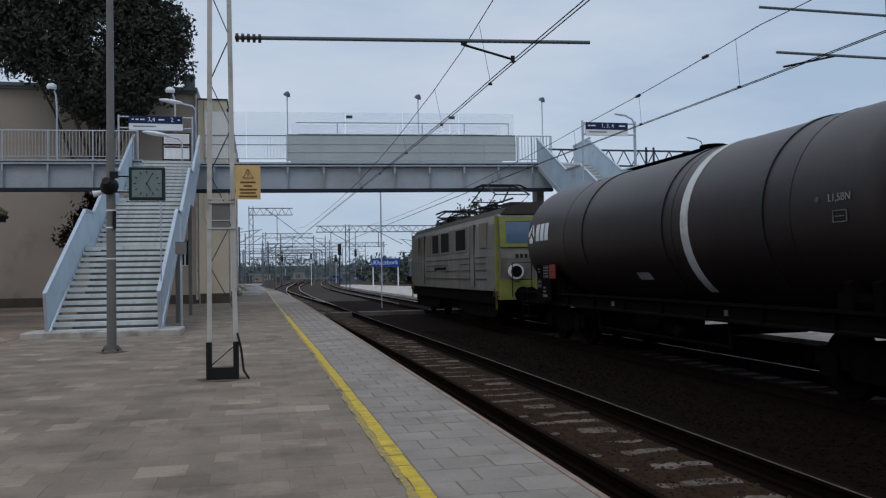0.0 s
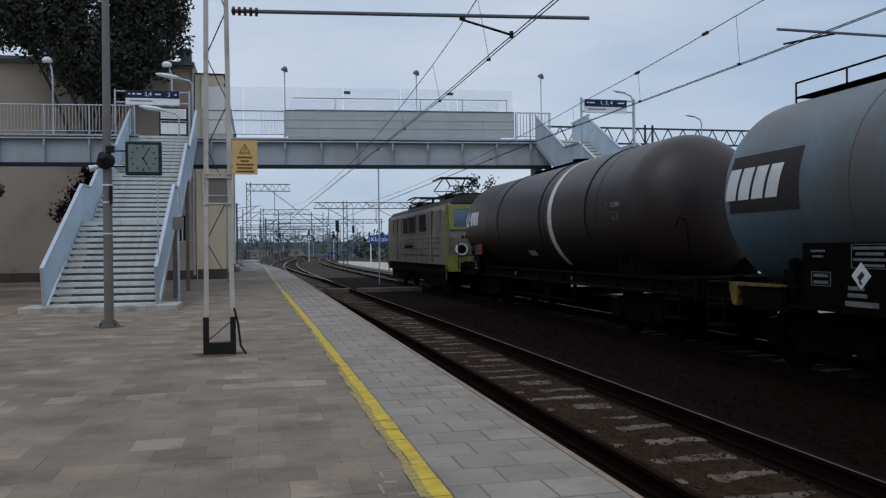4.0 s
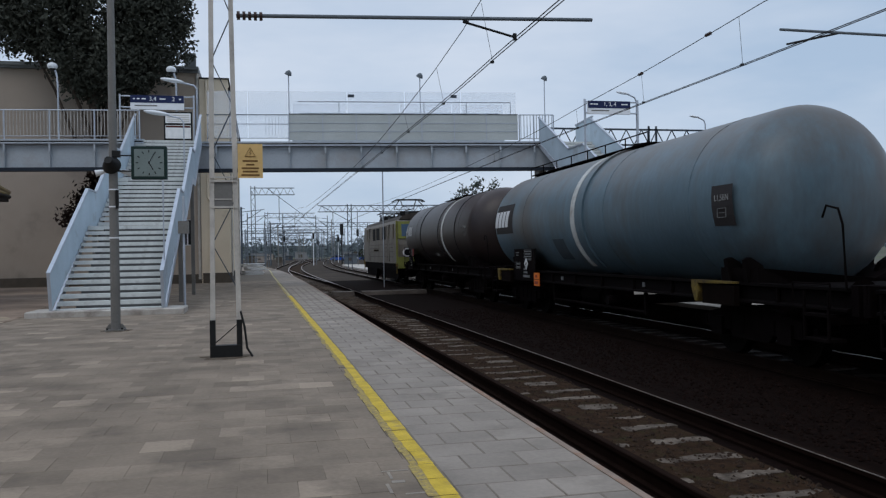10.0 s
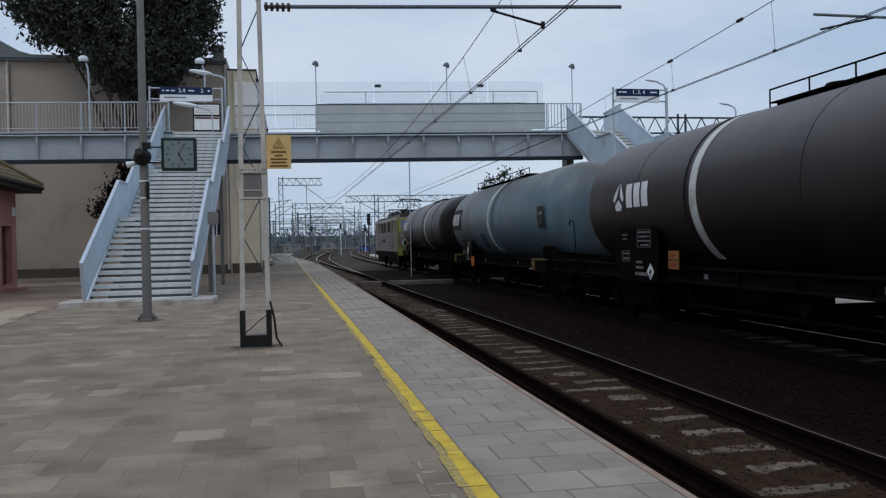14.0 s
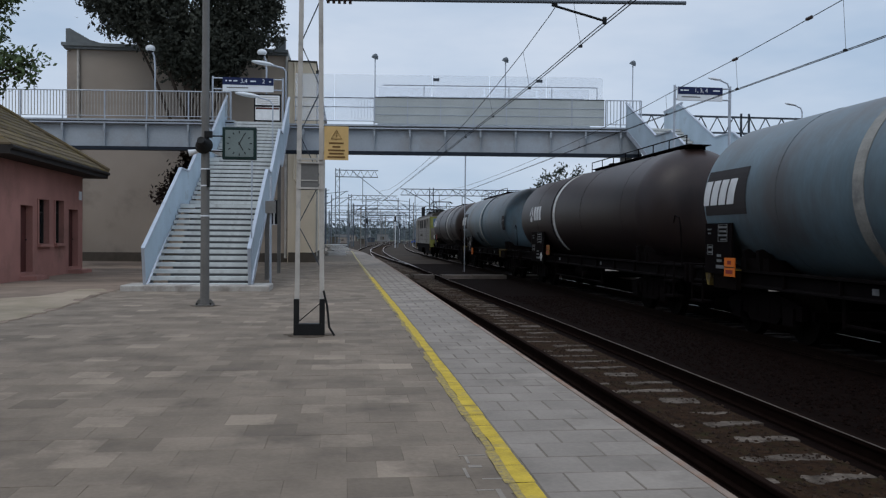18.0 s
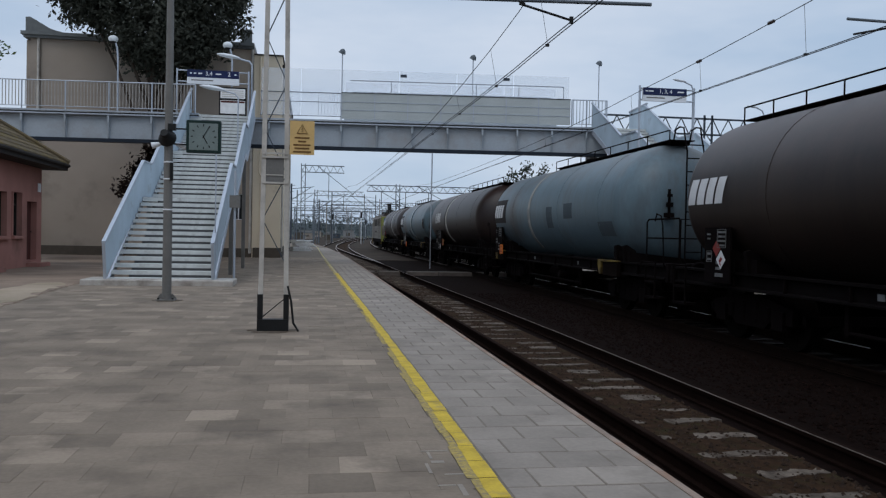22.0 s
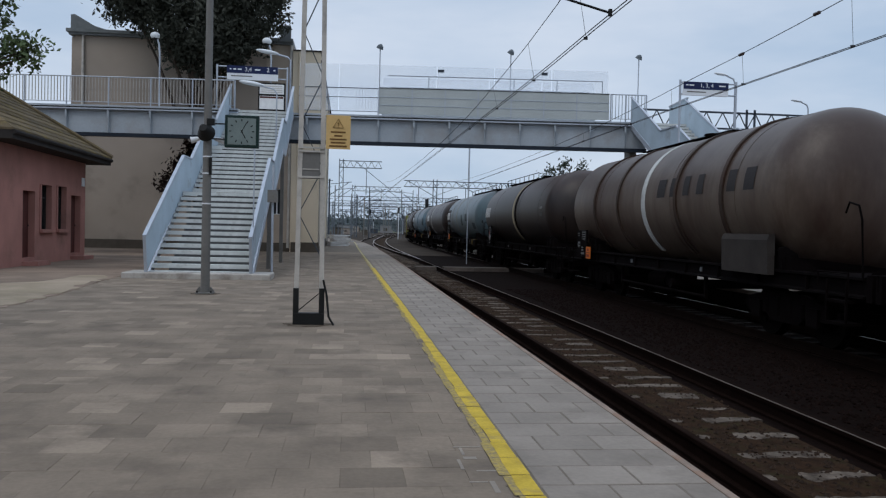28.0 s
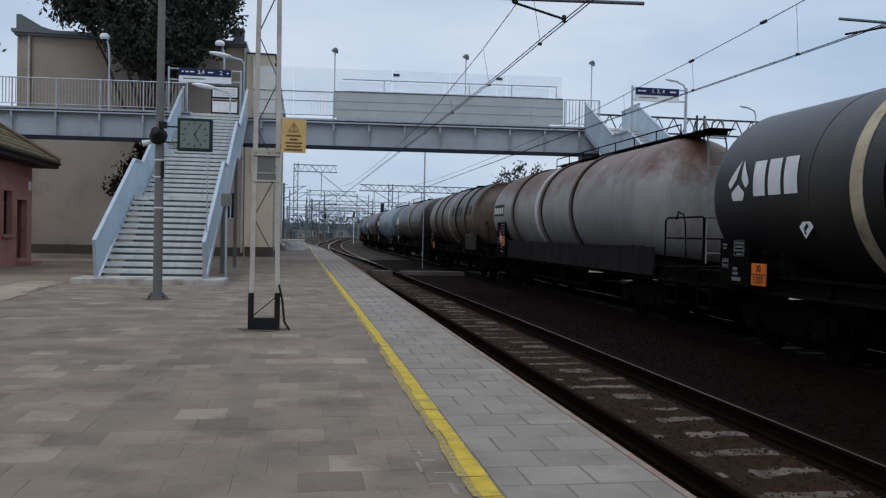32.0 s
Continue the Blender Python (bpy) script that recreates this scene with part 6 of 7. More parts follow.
house = empty("station_building", None, "tall grey roughcast station building with a tan side wall", "building", kind="structure")
bm = wall_with_holes(-13.6, -4.3, 0.0, 10.5, 43.0, 43.4, [])
part("front_wall", bm, M_WALL_GREY, house, "grey roughcast gable wall")
bm = wall_with_holes(-4.298, -2.95, 0.0, 10.5, 42.97, 43.4, [(-3.95, -3.35, 1.9, 3.2)])
part("corner_wall", bm, M_WALL_BROWN, house, "brownish rendered corner wall")
bm = B()
box(bm, -13.9, 43.4, 0.0, -13.602, 60, 10.5)
part("end_wall", bm, M_WALL_GREY, house)
bm = B()
prism(bm, [(-2.948, 42.8), (-1.56, 42.8), (-1.56, 62), (-2.948, 62)], 0.0, 10.2, axis="z")
part("side_wall", bm, M_WALL_TAN, house, "sunlit tan rendered side wall")
bm = B()
box(bm, -13.85, 42.75, 10.5, -2.96, 60, 10.62)
box(bm, -13.95, 42.65, 10.62, -2.96, 60, 10.78)
part("roof_edge", bm, M_ROOF_METAL, house, "dark sheet metal roof edge")
bm = B()
box(bm, -2.95, 42.75, 10.2, -1.5, 62.1, 10.27)
box(bm, -1.559, 42.9, 9.66, -1.42, 62.1, 9.82)
part("side_roof_edge", bm, M_DARKWOOD, house, "dark overhanging eave")
for x in (-13.8, -3.6):
    bm = B()
    prism(bm, [(x, 10.78), (x, 11.5), (x + 0.2, 11.52), (x + 1.15, 10.98), (x + 1.9, 10.78)] if x < -5 else [(x, 10.78), (x, 11.5), (x + 0.5, 11.5), (x + 0.5, 10.78)], 42.9, 43.3, axis="y")
    part("parapet", bm, M_ROOF_METAL, house, "grey metal parapet end")
for x in (-13.2, -3.05):
    bm = B()
    tube(bm, (x, 42.9, 0.2), (x, 42.9, 10.6), 0.07, seg=8)
    part("downpipe", bm, M_MAST, house, "pale downpipe")
bm = B()
box(bm, -13.6, 42.9, 0.0, -2.9, 42.99, 0.45)
part("plinth", bm, M_PLINTH, house, "dark plinth")
bm = B()
box(bm, -2.9, 42.74, 0.0, -1.5, 62.05, 0.5)
part("plinth", bm, M_PLINTH, house, "dark plinth")
bm = B()
path_tube(bm, [(-2.62, 42.7, 10.1), (-2.62, 42.7, 4.3), (-2.45, 42.65, 4.0), (-2.45, 42.65, 0.2)], 0.06)
part("downpipe", bm, M_WALL_TAN, house, "tan downpipe")
for y in (43.4, 50.0, 58.0):
    bm = B()
    tube(bm, (-1.49, y, 0.3), (-1.49, y, 9.7), 0.05, seg=8)
    part("downpipe", bm, M_MAST, house)
window("window_1", pose(-3.65, 43.15, 1.9), 0.6, 1.3, "dark window with a white sill in the building wall", M_WHITE)
bm = B()
box(bm, -13.6, 59.6, 0, -2.6, 60, 10.5)
part("back_wall", bm, M_WALL_GREY, house)


# unseen plain wall closing the platform behind, added to block low sky light
bm = B()
box(bm, -10.2, -45, -0.1, -9.7, 11.5, 10.5)
tagged(part("wall_west", bm, M_WALL_GREY), "unseen plain grey wall closing the platform, added to block low light", "wall", kind="structure")


# ---- red-brown hut ----
def hut():
    th = empty("brick_hut", pose(-9.3, 27, 0, 0, 0, 1.5), "low red-brown rendered hut with a mossy tiled hip roof", "hut", kind="structure")
    # openings on the platform side, in y and z
    holes = [(-0.6, 0.42, 1.05, 2.42), (0.96, 1.92, 1.05, 2.45), (2.42, 3.5, 0.22, 2.2), (-2.1, -1.1, 0.22, 2.18)]
    ys = sorted({-4.2, 4.05, *[h[0] for h in holes], *[h[1] for h in holes]})
    zs = sorted({-0.1, 3.55, *[h[2] for h in holes], *[h[3] for h in holes]})
    bm = B()
    for a, b in zip(ys, ys[1:]):
        for c, d in zip(zs, zs[1:]):
            if not any(h[0] < (a + b) / 2 < h[1] and h[2] < (c + d) / 2 < h[3] for h in holes):
                box(bm, -0.35, a, c, 0, b, d)
    bmesh.ops.remove_doubles(bm, verts=bm.verts[:], dist=1e-4)
    part("front_wall", bm, M_HUT, th)
    for y in (-4.2, 3.7):
        bm = B()
        box(bm, -5.4, y, -0.1, -0.352, y + 0.35, 3.55)
        part("end_wall", bm, M_HUT, th)
    bm = B()
    box(bm, -5.75, -4.2, -0.1, -5.402, 4.05, 3.55)
    part("back_wall", bm, M_HUT, th)
    for i, (a, b, c, d) in enumerate(holes):
        if c > 0.5:
            bm = B()
            bar(bm, (-0.2, (a + b) / 2, c), (-0.2, (a + b) / 2, d), 0.05, 0.05)
            for q in (a + 0.03, b - 0.03):
                bar(bm, (-0.2, q, c), (-0.2, q, d), 0.06, 0.05)
            bar(bm, (-0.2, a, d - 0.4), (-0.2, b, d - 0.4), 0.05, 0.05)
            w = part("window", bm, M_DARKWOOD, th, "dark wooden window")
            bm = B()
            box(bm, -0.23, a, c, -0.22, b, d)
            part("pane", bm, M_PANE, w, "dark dusty glass")
            bm = B()
            box(bm, -0.18, a - 0.1, c - 0.1, 0.1, b + 0.1, c)
            part("window_sill", bm, M_HUT, w)
            bm = B()
            box(bm, -0.002, a - 0.12, c, 0.03, a, d)
            part("surround", bm, M_HUT, w)
        else:
            bm = B()
            box(bm, -0.24, a, c, -0.19, b, d)
            for z in (c + 0.5, c + 1.2):
                box(bm, -0.19, a + 0.1, z, -0.17, b - 0.1, z + 0.45)
            dr = part("door", bm, M_DOOR_RED, th, "old dark red door")
            bm = B()
            tube(bm, (-0.17, b - 0.12, c + 0.95), (-0.13, b - 0.12, c + 0.95), 0.02, seg=8)
            part("door_handle", bm, M_BLACK, dr)
            bm = B()
            box(bm, -0.02, a - 0.05, -0.1, 0.45, b + 0.05, 0.13)
            part("step", bm, M_HUT, th, "worn reddish doorstep")
    bm = B()
    box(bm, 0.001, 3.58, 2.56, 0.03, 3.88, 2.86)
    part("white_tag", bm, M_WHITE, th, "small white tag")
    # hip roof: eaves and courses of tiles
    ex, ey, ez = 0.72, 0.72, 3.55
    rx, rz = -2.9, 6.0
    bm = B()
    box(bm, -6.45, -4.9, ez - 0.16, ex - 0.02, 4.73, ez + 0.06)
    part("eave_board", bm, M_DARKWOOD, th, "dark eave boards")
    bm = B()
    for a, b in (((ex, -4.9), (ex, 4.75)), ((ex, 4.75), (-6.45, 4.75))):
        path_tube(bm, [(a[0], a[1], ez + 0.02), (b[0], b[1], ez + 0.02)], 0.065, 8)
    part("gutter", bm, M_DARKWOOD, th, "dark metal gutter")
    n = 13
    for i in range(n):
        f0, f1 = i / n, (i + 1.25) / n
        def ring(f):
            f = min(f, 1)
            return (ex + (rx - ex) * f, 4.75 + (1.2 - 4.75) * f, -6.45 + (rx + 0.1 + 6.45) * f, -4.9 + (-1.4 + 4.9) * f, ez + 0.07 + (rz - ez) * f)
        a, b = ring(f0), ring(f1)
        for side in range(3):
            bm = B()
            if side == 0:
                q = [(a[0], a[3], a[4]), (a[0], a[1], a[4]), (b[0], b[1], b[4]), (b[0], b[3], b[4])]
            elif side == 1:
                q = [(a[0], a[1], a[4]), (a[2], a[1], a[4]), (b[2], b[1], b[4]), (b[0], b[1], b[4])]
            else:
                q = [(a[2], a[3], a[4]), (a[0], a[3], a[4]), (b[0], b[3], b[4]), (b[2], b[3], b[4])]
            lo = [bm.verts.new(p) for p in q]
            hi = [bm.verts.new((p[0], p[1], p[2] + (0.055 if k < 2 else 0.02))) for k, p in enumerate(q)]
            bm.faces.new(hi)
            bm.faces.new(lo[::-1])
            for k in range(4):
                bm.faces.new((lo[k], lo[(k + 1) % 4], hi[(k + 1) % 4], hi[k]))
            bmesh.ops.recalc_face_normals(bm, faces=bm.faces[:])
            part("tile_course", bm, M_TILE, th)
    bm = B()
    path_tube(bm, [(ex, 4.75, ez + 0.16), (rx, 1.2, rz + 0.1), (rx, -1.4, rz + 0.1)], 0.09, 8)
    part("ridge", bm, M_TILE, th, "mossy ridge tiles")
    return th


hut()


# ---- trees ----
def leaf_cloud(name, blobs, count, size, material, parent, seed, label=""):
    """Small bent leaves scattered through overlapping clumps, thicker near their skins."""
    rs = np.random.RandomState(seed)
    vol = np.array([b[3] * b[4] * b[5] for b in blobs]) ** 0.75
    n_b = (count * vol / vol.sum()).astype(int)
    P = []
    for (cx, cy, cz, rx, ry, rz), n in zip(blobs, n_b):
        # leaf twigs: clusters of leaves round twig ends
        m = max(1, n // 9)
        d = rs.normal(size=(m, 3))
        d /= np.linalg.norm(d, axis=1)[:, None]
        r = rs.uniform(0.45, 1.08, (m, 1)) ** 0.6
        c = d * r * np.array([rx, ry, rz]) + np.array([cx, cy, cz])
        c = np.repeat(c, 9, axis=0) + rs.normal(size=(m * 9, 3)) * size * 1.3
        P.append(c)
    P = np.concatenate(P)
    n = len(P)
    u = rs.normal(size=(n, 3))
    u /= np.linalg.norm(u, axis=1)[:, None]
    w = np.cross(u, rs.normal(size=(n, 3)))
    w /= np.linalg.norm(w, axis=1)[:, None]
    nn = np.cross(u, w)
    s = size * rs.uniform(0.6, 1.25, (n, 1))
    v = np.stack([P - u * s, P + w * s * 0.45 + nn * s * 0.12, P + u * s, P - w * s * 0.45 + nn * s * 0.12], 1).reshape(-1, 3)
    f = np.arange(4 * n).reshape(n, 4)
    me = bpy.data.meshes.new(name)
    me.from_pydata(v.tolist(), [], f.tolist())
    me.materials.append(material)
    ob = new(name, me)
    ob.parent = parent
    ob["kind"] = "stuff"
    if label:
        ob["label"] = label
    return ob


def tree(name, base, height, r0, blobs, count, size, leaf, label, seed, limbs=True):
    th = empty(name, pose(*base), label, "tree")
    rs = random.Random(seed)
    bm = B()
    top = (blobs[0][0] * 0.6, blobs[0][1] * 0.6, height)
    path_tube(bm, [(0, 0, -0.3), (0.05, 0, height * 0.3), (top[0] * 0.6, top[1] * 0.6, height * 0.65), top], r0, 10)
    for v in bm.verts:
        k = 1 - 0.75 * max(0.0, min(1.0, v.co.z / height))
        cx, cy = top[0] * min(1, max(0, v.co.z / height)), top[1] * min(1, max(0, v.co.z / height))
        v.co.x = cx + (v.co.x - cx) * k
        v.co.y = cy + (v.co.y - cy) * k
    part("trunk", bm, M_BARK, th)
    for b in blobs:
        z = height * rs.uniform(0.35, 0.7)
        z = min(z, b[2])
        a = Vector((top[0] * z / height, top[1] * z / height, z))
        e = Vector(b[:3])
        bm = B()
        mid = a.lerp(e, 0.5) + Vector((rs.uniform(-0.3, 0.3), rs.uniform(-0.3, 0.3), 0.25))
        tube(bm, a, mid, r0 * 0.35, r0 * 0.2, 7)
        tube(bm, mid, e, r0 * 0.2, r0 * 0.07, 7)
        part("limb", bm, M_BARK, th)
    leaf_cloud("crown", blobs, count, size, leaf, th, seed, "dense dark leaves")
    return th


tree("tree", (-7.2, 40.0, 0), 11.5, 0.3,
     [(-0.3, 0, 12.6, 3.6, 2.6, 3.0), (-2.6, 0, 12.3, 2.2, 2.2, 1.9), (2.25, 0.2, 11.7, 1.9, 2.2, 2.2), (0.5, -0.5, 10.3, 2.7, 2.0, 1.5),
      (-1.8, 0.4, 15.0, 2.8, 2.2, 2.2), (1.0, 0.2, 15.0, 2.1, 2.2, 2.0), (3.1, 0, 12.7, 1.05, 1.5, 1.4), (-3.9, 0, 13.2, 1.4, 1.5, 1.8), (0.5, 0.4, 9.3, 2.0, 1.3, 1.1)],
     52000, 0.13, M_LEAF, "large dark-leaved tree in front of the grey building", 3)
tree("shrub_tree", (-6.0, 37.6, 0), 4.6, 0.1,
     [(-0.2, 0, 4.5, 1.0, 0.7, 0.7), (-0.9, 0, 3.9, 0.9, 0.6, 0.6), (-1.6, 0.1, 3.2, 0.8, 0.5, 0.45), (0.6, 0, 4.0, 0.9, 0.7, 1.0)],
     5200, 0.11, M_LEAF_RED, "purple-leaved shrub under the footbridge", 5)
tree("tree", (-13.6, 25.2, 0), 8.0, 0.22,
     [(0.4, 0, 8.6, 2.6, 1.8, 1.9), (2.0, -0.4, 7.6, 2.1, 1.3, 1.2), (3.6, -0.5, 6.2, 1.1, 0.7, 0.45), (2.9, -0.4, 5.8, 1.0, 0.8, 0.7), (4.4, -0.6, 5.9, 0.7, 0.35, 0.3), (4.9, -0.6, 6.3, 0.5, 0.3, 0.14), (3.4, -0.4, 8.4, 1.3, 0.8, 0.7), (4.2, -0.5, 8.9, 0.8, 0.4, 0.25)],
     15000, 0.1, M_LEAF_NEAR, "green tree leaning over the hut roof", 8)
tree("tree", (21.9, 86, -0.6), 7.0, 0.18,
     [(0.9, 0, 8.2, 0.55, 0.5, 1.6), (-0.8, 0, 7.5, 0.7, 0.6, 1.5), (2.7, 0, 8.0, 0.6, 0.5, 1.5), (0.0, 0, 6.0, 2.4, 1.5, 1.3), (-1.9, 0, 6.6, 0.6, 0.6, 1.0), (2.2, 0, 6.2, 1.2, 1.0, 1.3)],
     3200, 0.2, M_FAR_TREE, "tree beyond the far tracks", 11)


# ---- lamps ----
def bridge_lamp(x, y, z0, h, kind, label):
    th = empty("street_lamp", pose(x, y, z0), label, "lamp", "footbridge lamps")
    bm = B()
    if kind == "globe":
        path_tube(bm, [(0, 0, 0), (0, 0, h * 0.8), (-0.04, 0, h * 0.92), (-0.14, 0, h)], 0.04, 8)
        part("post", bm, M_RAILING, th)
        bm = B()
        bmesh.ops.create_uvsphere(bm, u_segments=16, v_segments=10, radius=0.21, matrix=pose(-0.2, 0, h + 0.06) @ Matrix.Diagonal((1, 1, 0.75, 1)))
        part("globe", bm, M_LAMP_GLASS, th, "white lamp globe", smooth=True)
        bm = B()
        tube(bm, (-0.2, 0, h - 0.14), (-0.2, 0, h - 0.02), 0.09, 0.16, 14)
        part("collar", bm, M_BLACK, th, "dark lamp collar")
    elif kind == "disc":
        tube(bm, (0, 0, 0), (0, 0, h), 0.023, seg=8)
        part("post", bm, M_RAILING, th)
        bm = B()
        q = pose(0, -0.02, h + 0.06, 25, 20, 0)
        bmesh.ops.create_cone(bm, cap_ends=True, segments=18, radius1=0.15, radius2=0.11, depth=0.12, matrix=q)
        bmesh.ops.create_cone(bm, cap_ends=True, segments=18, radius1=0.11, radius2=0.04, depth=0.07, matrix=q @ pose(0, 0, 0.09))
        part("lamp_head", bm, M_GANTRY, th, "dull grey round lamp head")
    else:
        s = 1 if kind == "arm_right" else -1
        g = {"arm_small": 0.5, "arm_long": 0.95}.get(kind, 1.0)
        path_tube(bm, [(0, 0, 0), (0, 0, h - 0.2), (s * 0.12 * g, 0, h - 0.05), (s * 0.6 * g, 0, h + 0.05)], 0.026 if g < 1 else 0.038, 8)
        part("post", bm, M_RAILING, th)
        bm = B()
        q = pose(s * 0.95 * g, 0, h + 0.05 + 0.08 * g, 0, -8 * s, 0) @ Matrix.Diagonal((g, g, g, 1))
        bmesh.ops.create_uvsphere(bm, u_segments=16, v_segments=8, radius=1, matrix=q @ Matrix.Diagonal((0.48, 0.15, 0.085, 1)))
        part("lamp_head", bm, M_LAMP_GLASS, th, "pale streamlined lamp head", smooth=True)
    return th


bridge_lamp(1.17, 34.5, DECK, 2.75, "disc", "dark round-headed lamp on the footbridge")
bridge_lamp(6.63, 34.3, DECK, 2.75, "disc", "dark round-headed lamp on the footbridge")
bridge_lamp(12.1, 34.1, DECK, 2.75, "disc", "dark round-headed lamp on the footbridge")
bridge_lamp(-8.37, 37.7, DECK - 0.1, 3.57, "globe", "white globe lamp behind the footbridge")
bridge_lamp(-3.52, 37.3, DECK - 0.1, 3.47, "globe", "white globe lamp behind the footbridge")
bridge_lamp(-2.5, 34.9, DECK, 2.35, "arm_left", "pale streamlined lamp on a bent pole")
bridge_lamp(-2.65, 30.5, 4.05, 2.25, "arm_long", "white streamlined lamp bent over the stairs")
bridge_lamp(12.06, 25.05, 0, 6.35, "arm_small", "slim platform lamp on the sign post")
bridge_lamp(17.4, 30.0, 0, 6.48, "arm_small", "slim platform lamp on the island platform")
bridge_lamp(6.36, 44, -0.5, 7.6, "disc", "tall thin pale lamp post between the tracks")
bridge_lamp(14.1, 97, -0.4, 14.5, "arm_left", "tall thin pale lamp post on the low platform")


# ---- signs ----
def overhead_sign(m, w, h, numbers, label, dark):
    th = empty("direction_sign", m, label, "sign", "platform direction signs")
    bm = B()
    box(bm, -w / 2, -0.04, -h * 0.5, w / 2, 0.04, h * 0.5)
    part("panel", bm, M_WHITE, th)
    bm = B()
    box(bm, -w / 2, -0.048, -0.02, w / 2, -0.041, h * 0.5)
    band = part("dark_band", bm, dark, th, "dark blue upper band")
    for words, x in numbers:
        piece("number", text_mesh(words, h * 0.42, M_WHITE), band, Matrix.Translation((x, -0.052, h * 0.24)) @ pose(0, 0, 0, 90))
    for x, ww in ((-w * 0.43, 0.07), (-w * 0.35, 0.11), (-w * 0.25, 0.16), (w * 0.1, 0.22), (w * 0.43, 0.08)) if len(numbers) > 1 else ((-w * 0.42, 0.08), (-w * 0.32, 0.16), (w * 0.36, 0.22)):
        bm = B()
        box(bm, x - ww / 2, -0.053, h * 0.2, x + ww / 2, -0.0485, h * 0.29)
        part("text_bar", bm, M_WHITE, band)
    bm = B()
    box(bm, -w * 0.42, -0.046, -h * 0.28, w * 0.0, -0.0405, -h * 0.2)
    part("text_bar", bm, M_POLE, th)
    return th


overhead_sign(pose(-4.0, 34.62, 7.52), 2.04, 0.56, [("3,4", -0.17), ("2", 0.62)], "dark blue and white platform sign over the stairs", M_NAVY)
overhead_sign(pose(11.02, 24.9, 5.92), 1.46, 0.42, [("1, 3, 4", 0.02)], "dark blue and white platform sign on the island", M_NAVY)


def sign_frame(m, x0, x1, z0, z1, zs, label):
    th = empty("sign_frame", m, label, "sign frame")
    for x in (x0, x1):
        bm = B()
        tube(bm, (x, 0, z0), (x, 0, z1), 0.036, seg=10)
        part("post", bm, M_RAILING, th)
    for z in zs:
        bm = B()
        tube(bm, (x0, 0, z), (x1, 0, z), 0.026, seg=8)
        part("crossbar", bm, M_RAILING, th)
    return th


sign_frame(pose(0, 34.72, 0), -5.43, -2.61, DECK, 7.85, (7.34, 7.78), "white tubular frame holding the stair sign")
sign_frame(pose(0, 24.98, 0), 9.98 + 0.25, 12.06, 0.0, 6.2, (5.76, 6.12), "pale tubular frame holding the island sign")

board = empty("notice_board", pose(-3.43, 36.9, 6.92), "black framed notice board with pale timetables", "notice board")
bm = B()
box(bm, -0.58, -0.02, -0.58, 0.58, 0.03, 0.62)
part("frame", bm, M_BLACK, board)
bm = B()
box(bm, -0.52, -0.028, -0.52, 0.52, -0.021, 0.05)
part("poster", bm, M_PAPER, board, "white poster")
bm = B()
box(bm, -0.5, -0.032, -0.05, 0.5, -0.0285, 0.03)
part("red_strip", bm, M_DOOR_RED, board, "red heading strip")
bm = B()
box(bm, -0.52, -0.028, 0.14, 0.52, -0.021, 0.56)
part("timetable", bm, M_PAPER, board, "pale timetable sheet")
for k in range(4):
    bm = B()
    box(bm, -0.45, -0.031, 0.2 + k * 0.085, 0.45, -0.0285, 0.235 + k * 0.085)
    part("text_bar", bm, M_MAST, board)
for x in (-0.55, 0.55):
    bm = B()
    box(bm, x - 0.03, 0.03, -0.95, x + 0.03, 0.07, 0.6)
    part("leg", bm, M_BLACK, board)

name_sign = empty("station_name_sign", pose(14.6, 97.4, 0), "blue station name sign with white letters on white posts", "sign")
bm = B()
box(bm, -1.58, -0.04, 2.08, 1.58, 0.04, 3.07)
pnl = part("panel", bm, M_BLUE_SIGN, name_sign)
piece("lettering", text_mesh("Kluczbork", 0.72, M_WHITE), pnl, pose(0, -0.05, 2.58, 90))
for x in (-1.5, 1.5):
    bm = B()
    box(bm, x - 0.06, 0.045, -0.4, x + 0.06, 0.16, 3.2)
    part("post", bm, M_WHITE, name_sign)


# ---- overhead wires ----
def wire(name, pts, r, label, twin=0.0):
    th = empty(name, None, label, "overhead wire", "overhead line")
    for k in ((-1, 1) if twin else (0,)):
        bm = B()
        path_tube(bm, [(p[0] + k * twin, p[1], p[2]) for p in pts], r, 5)
        part("strand", bm, M_WIRE, th)
    return th


K_M1 = [(-45, 4.95), (-15, 4.9), (-4, 5.2), (5, 5.7), (11.5, 6.0), (13.3, 5.68), (15.2, 5.5), (17.6, 5.29), (19.1, 5.19), (21.7, 5.02), (25, 4.84), (32, 4.64), (43, 4.6), (60, 4.8), (78, 5.5), (95, 5.1), (130, 5.1)]
K_M2 = [(-45, 4.95), (-15, 4.95), (0, 5.2), (8, 5.45), (12.2, 5.52), (14, 5.45), (15.5, 5.36), (17.6, 5.28), (21, 5.18), (23.1, 5.09), (30, 4.93), (45, 4.85), (60, 5.0), (78, 5.6), (95, 5.3), (130, 5.3)]
K_C1 = [(-45, 4.5), (11.5, 4.49), (15.1, 4.44), (22.6, 4.39), (33.6, 4.32), (60, 4.3), (130, 4.4)]
K_C2 = [(-45, 4.5), (11.5, 4.58), (17.5, 4.62), (23.1, 4.65), (29, 4.645), (60, 4.6), (130, 4.6)]
ys = [-45 + 2.5 * i for i in range(70)]
wire("contact_wire", [(x1(y) - 0.06, y, spline(K_C1, y)) for y in ys], 0.0082, "twin dull copper contact wire over the first track", 0.03)
wire("catenary_wire", [(x1(y), y, spline(K_M1, y)) for y in ys], 0.0082, "sagging catenary wire over the first track")
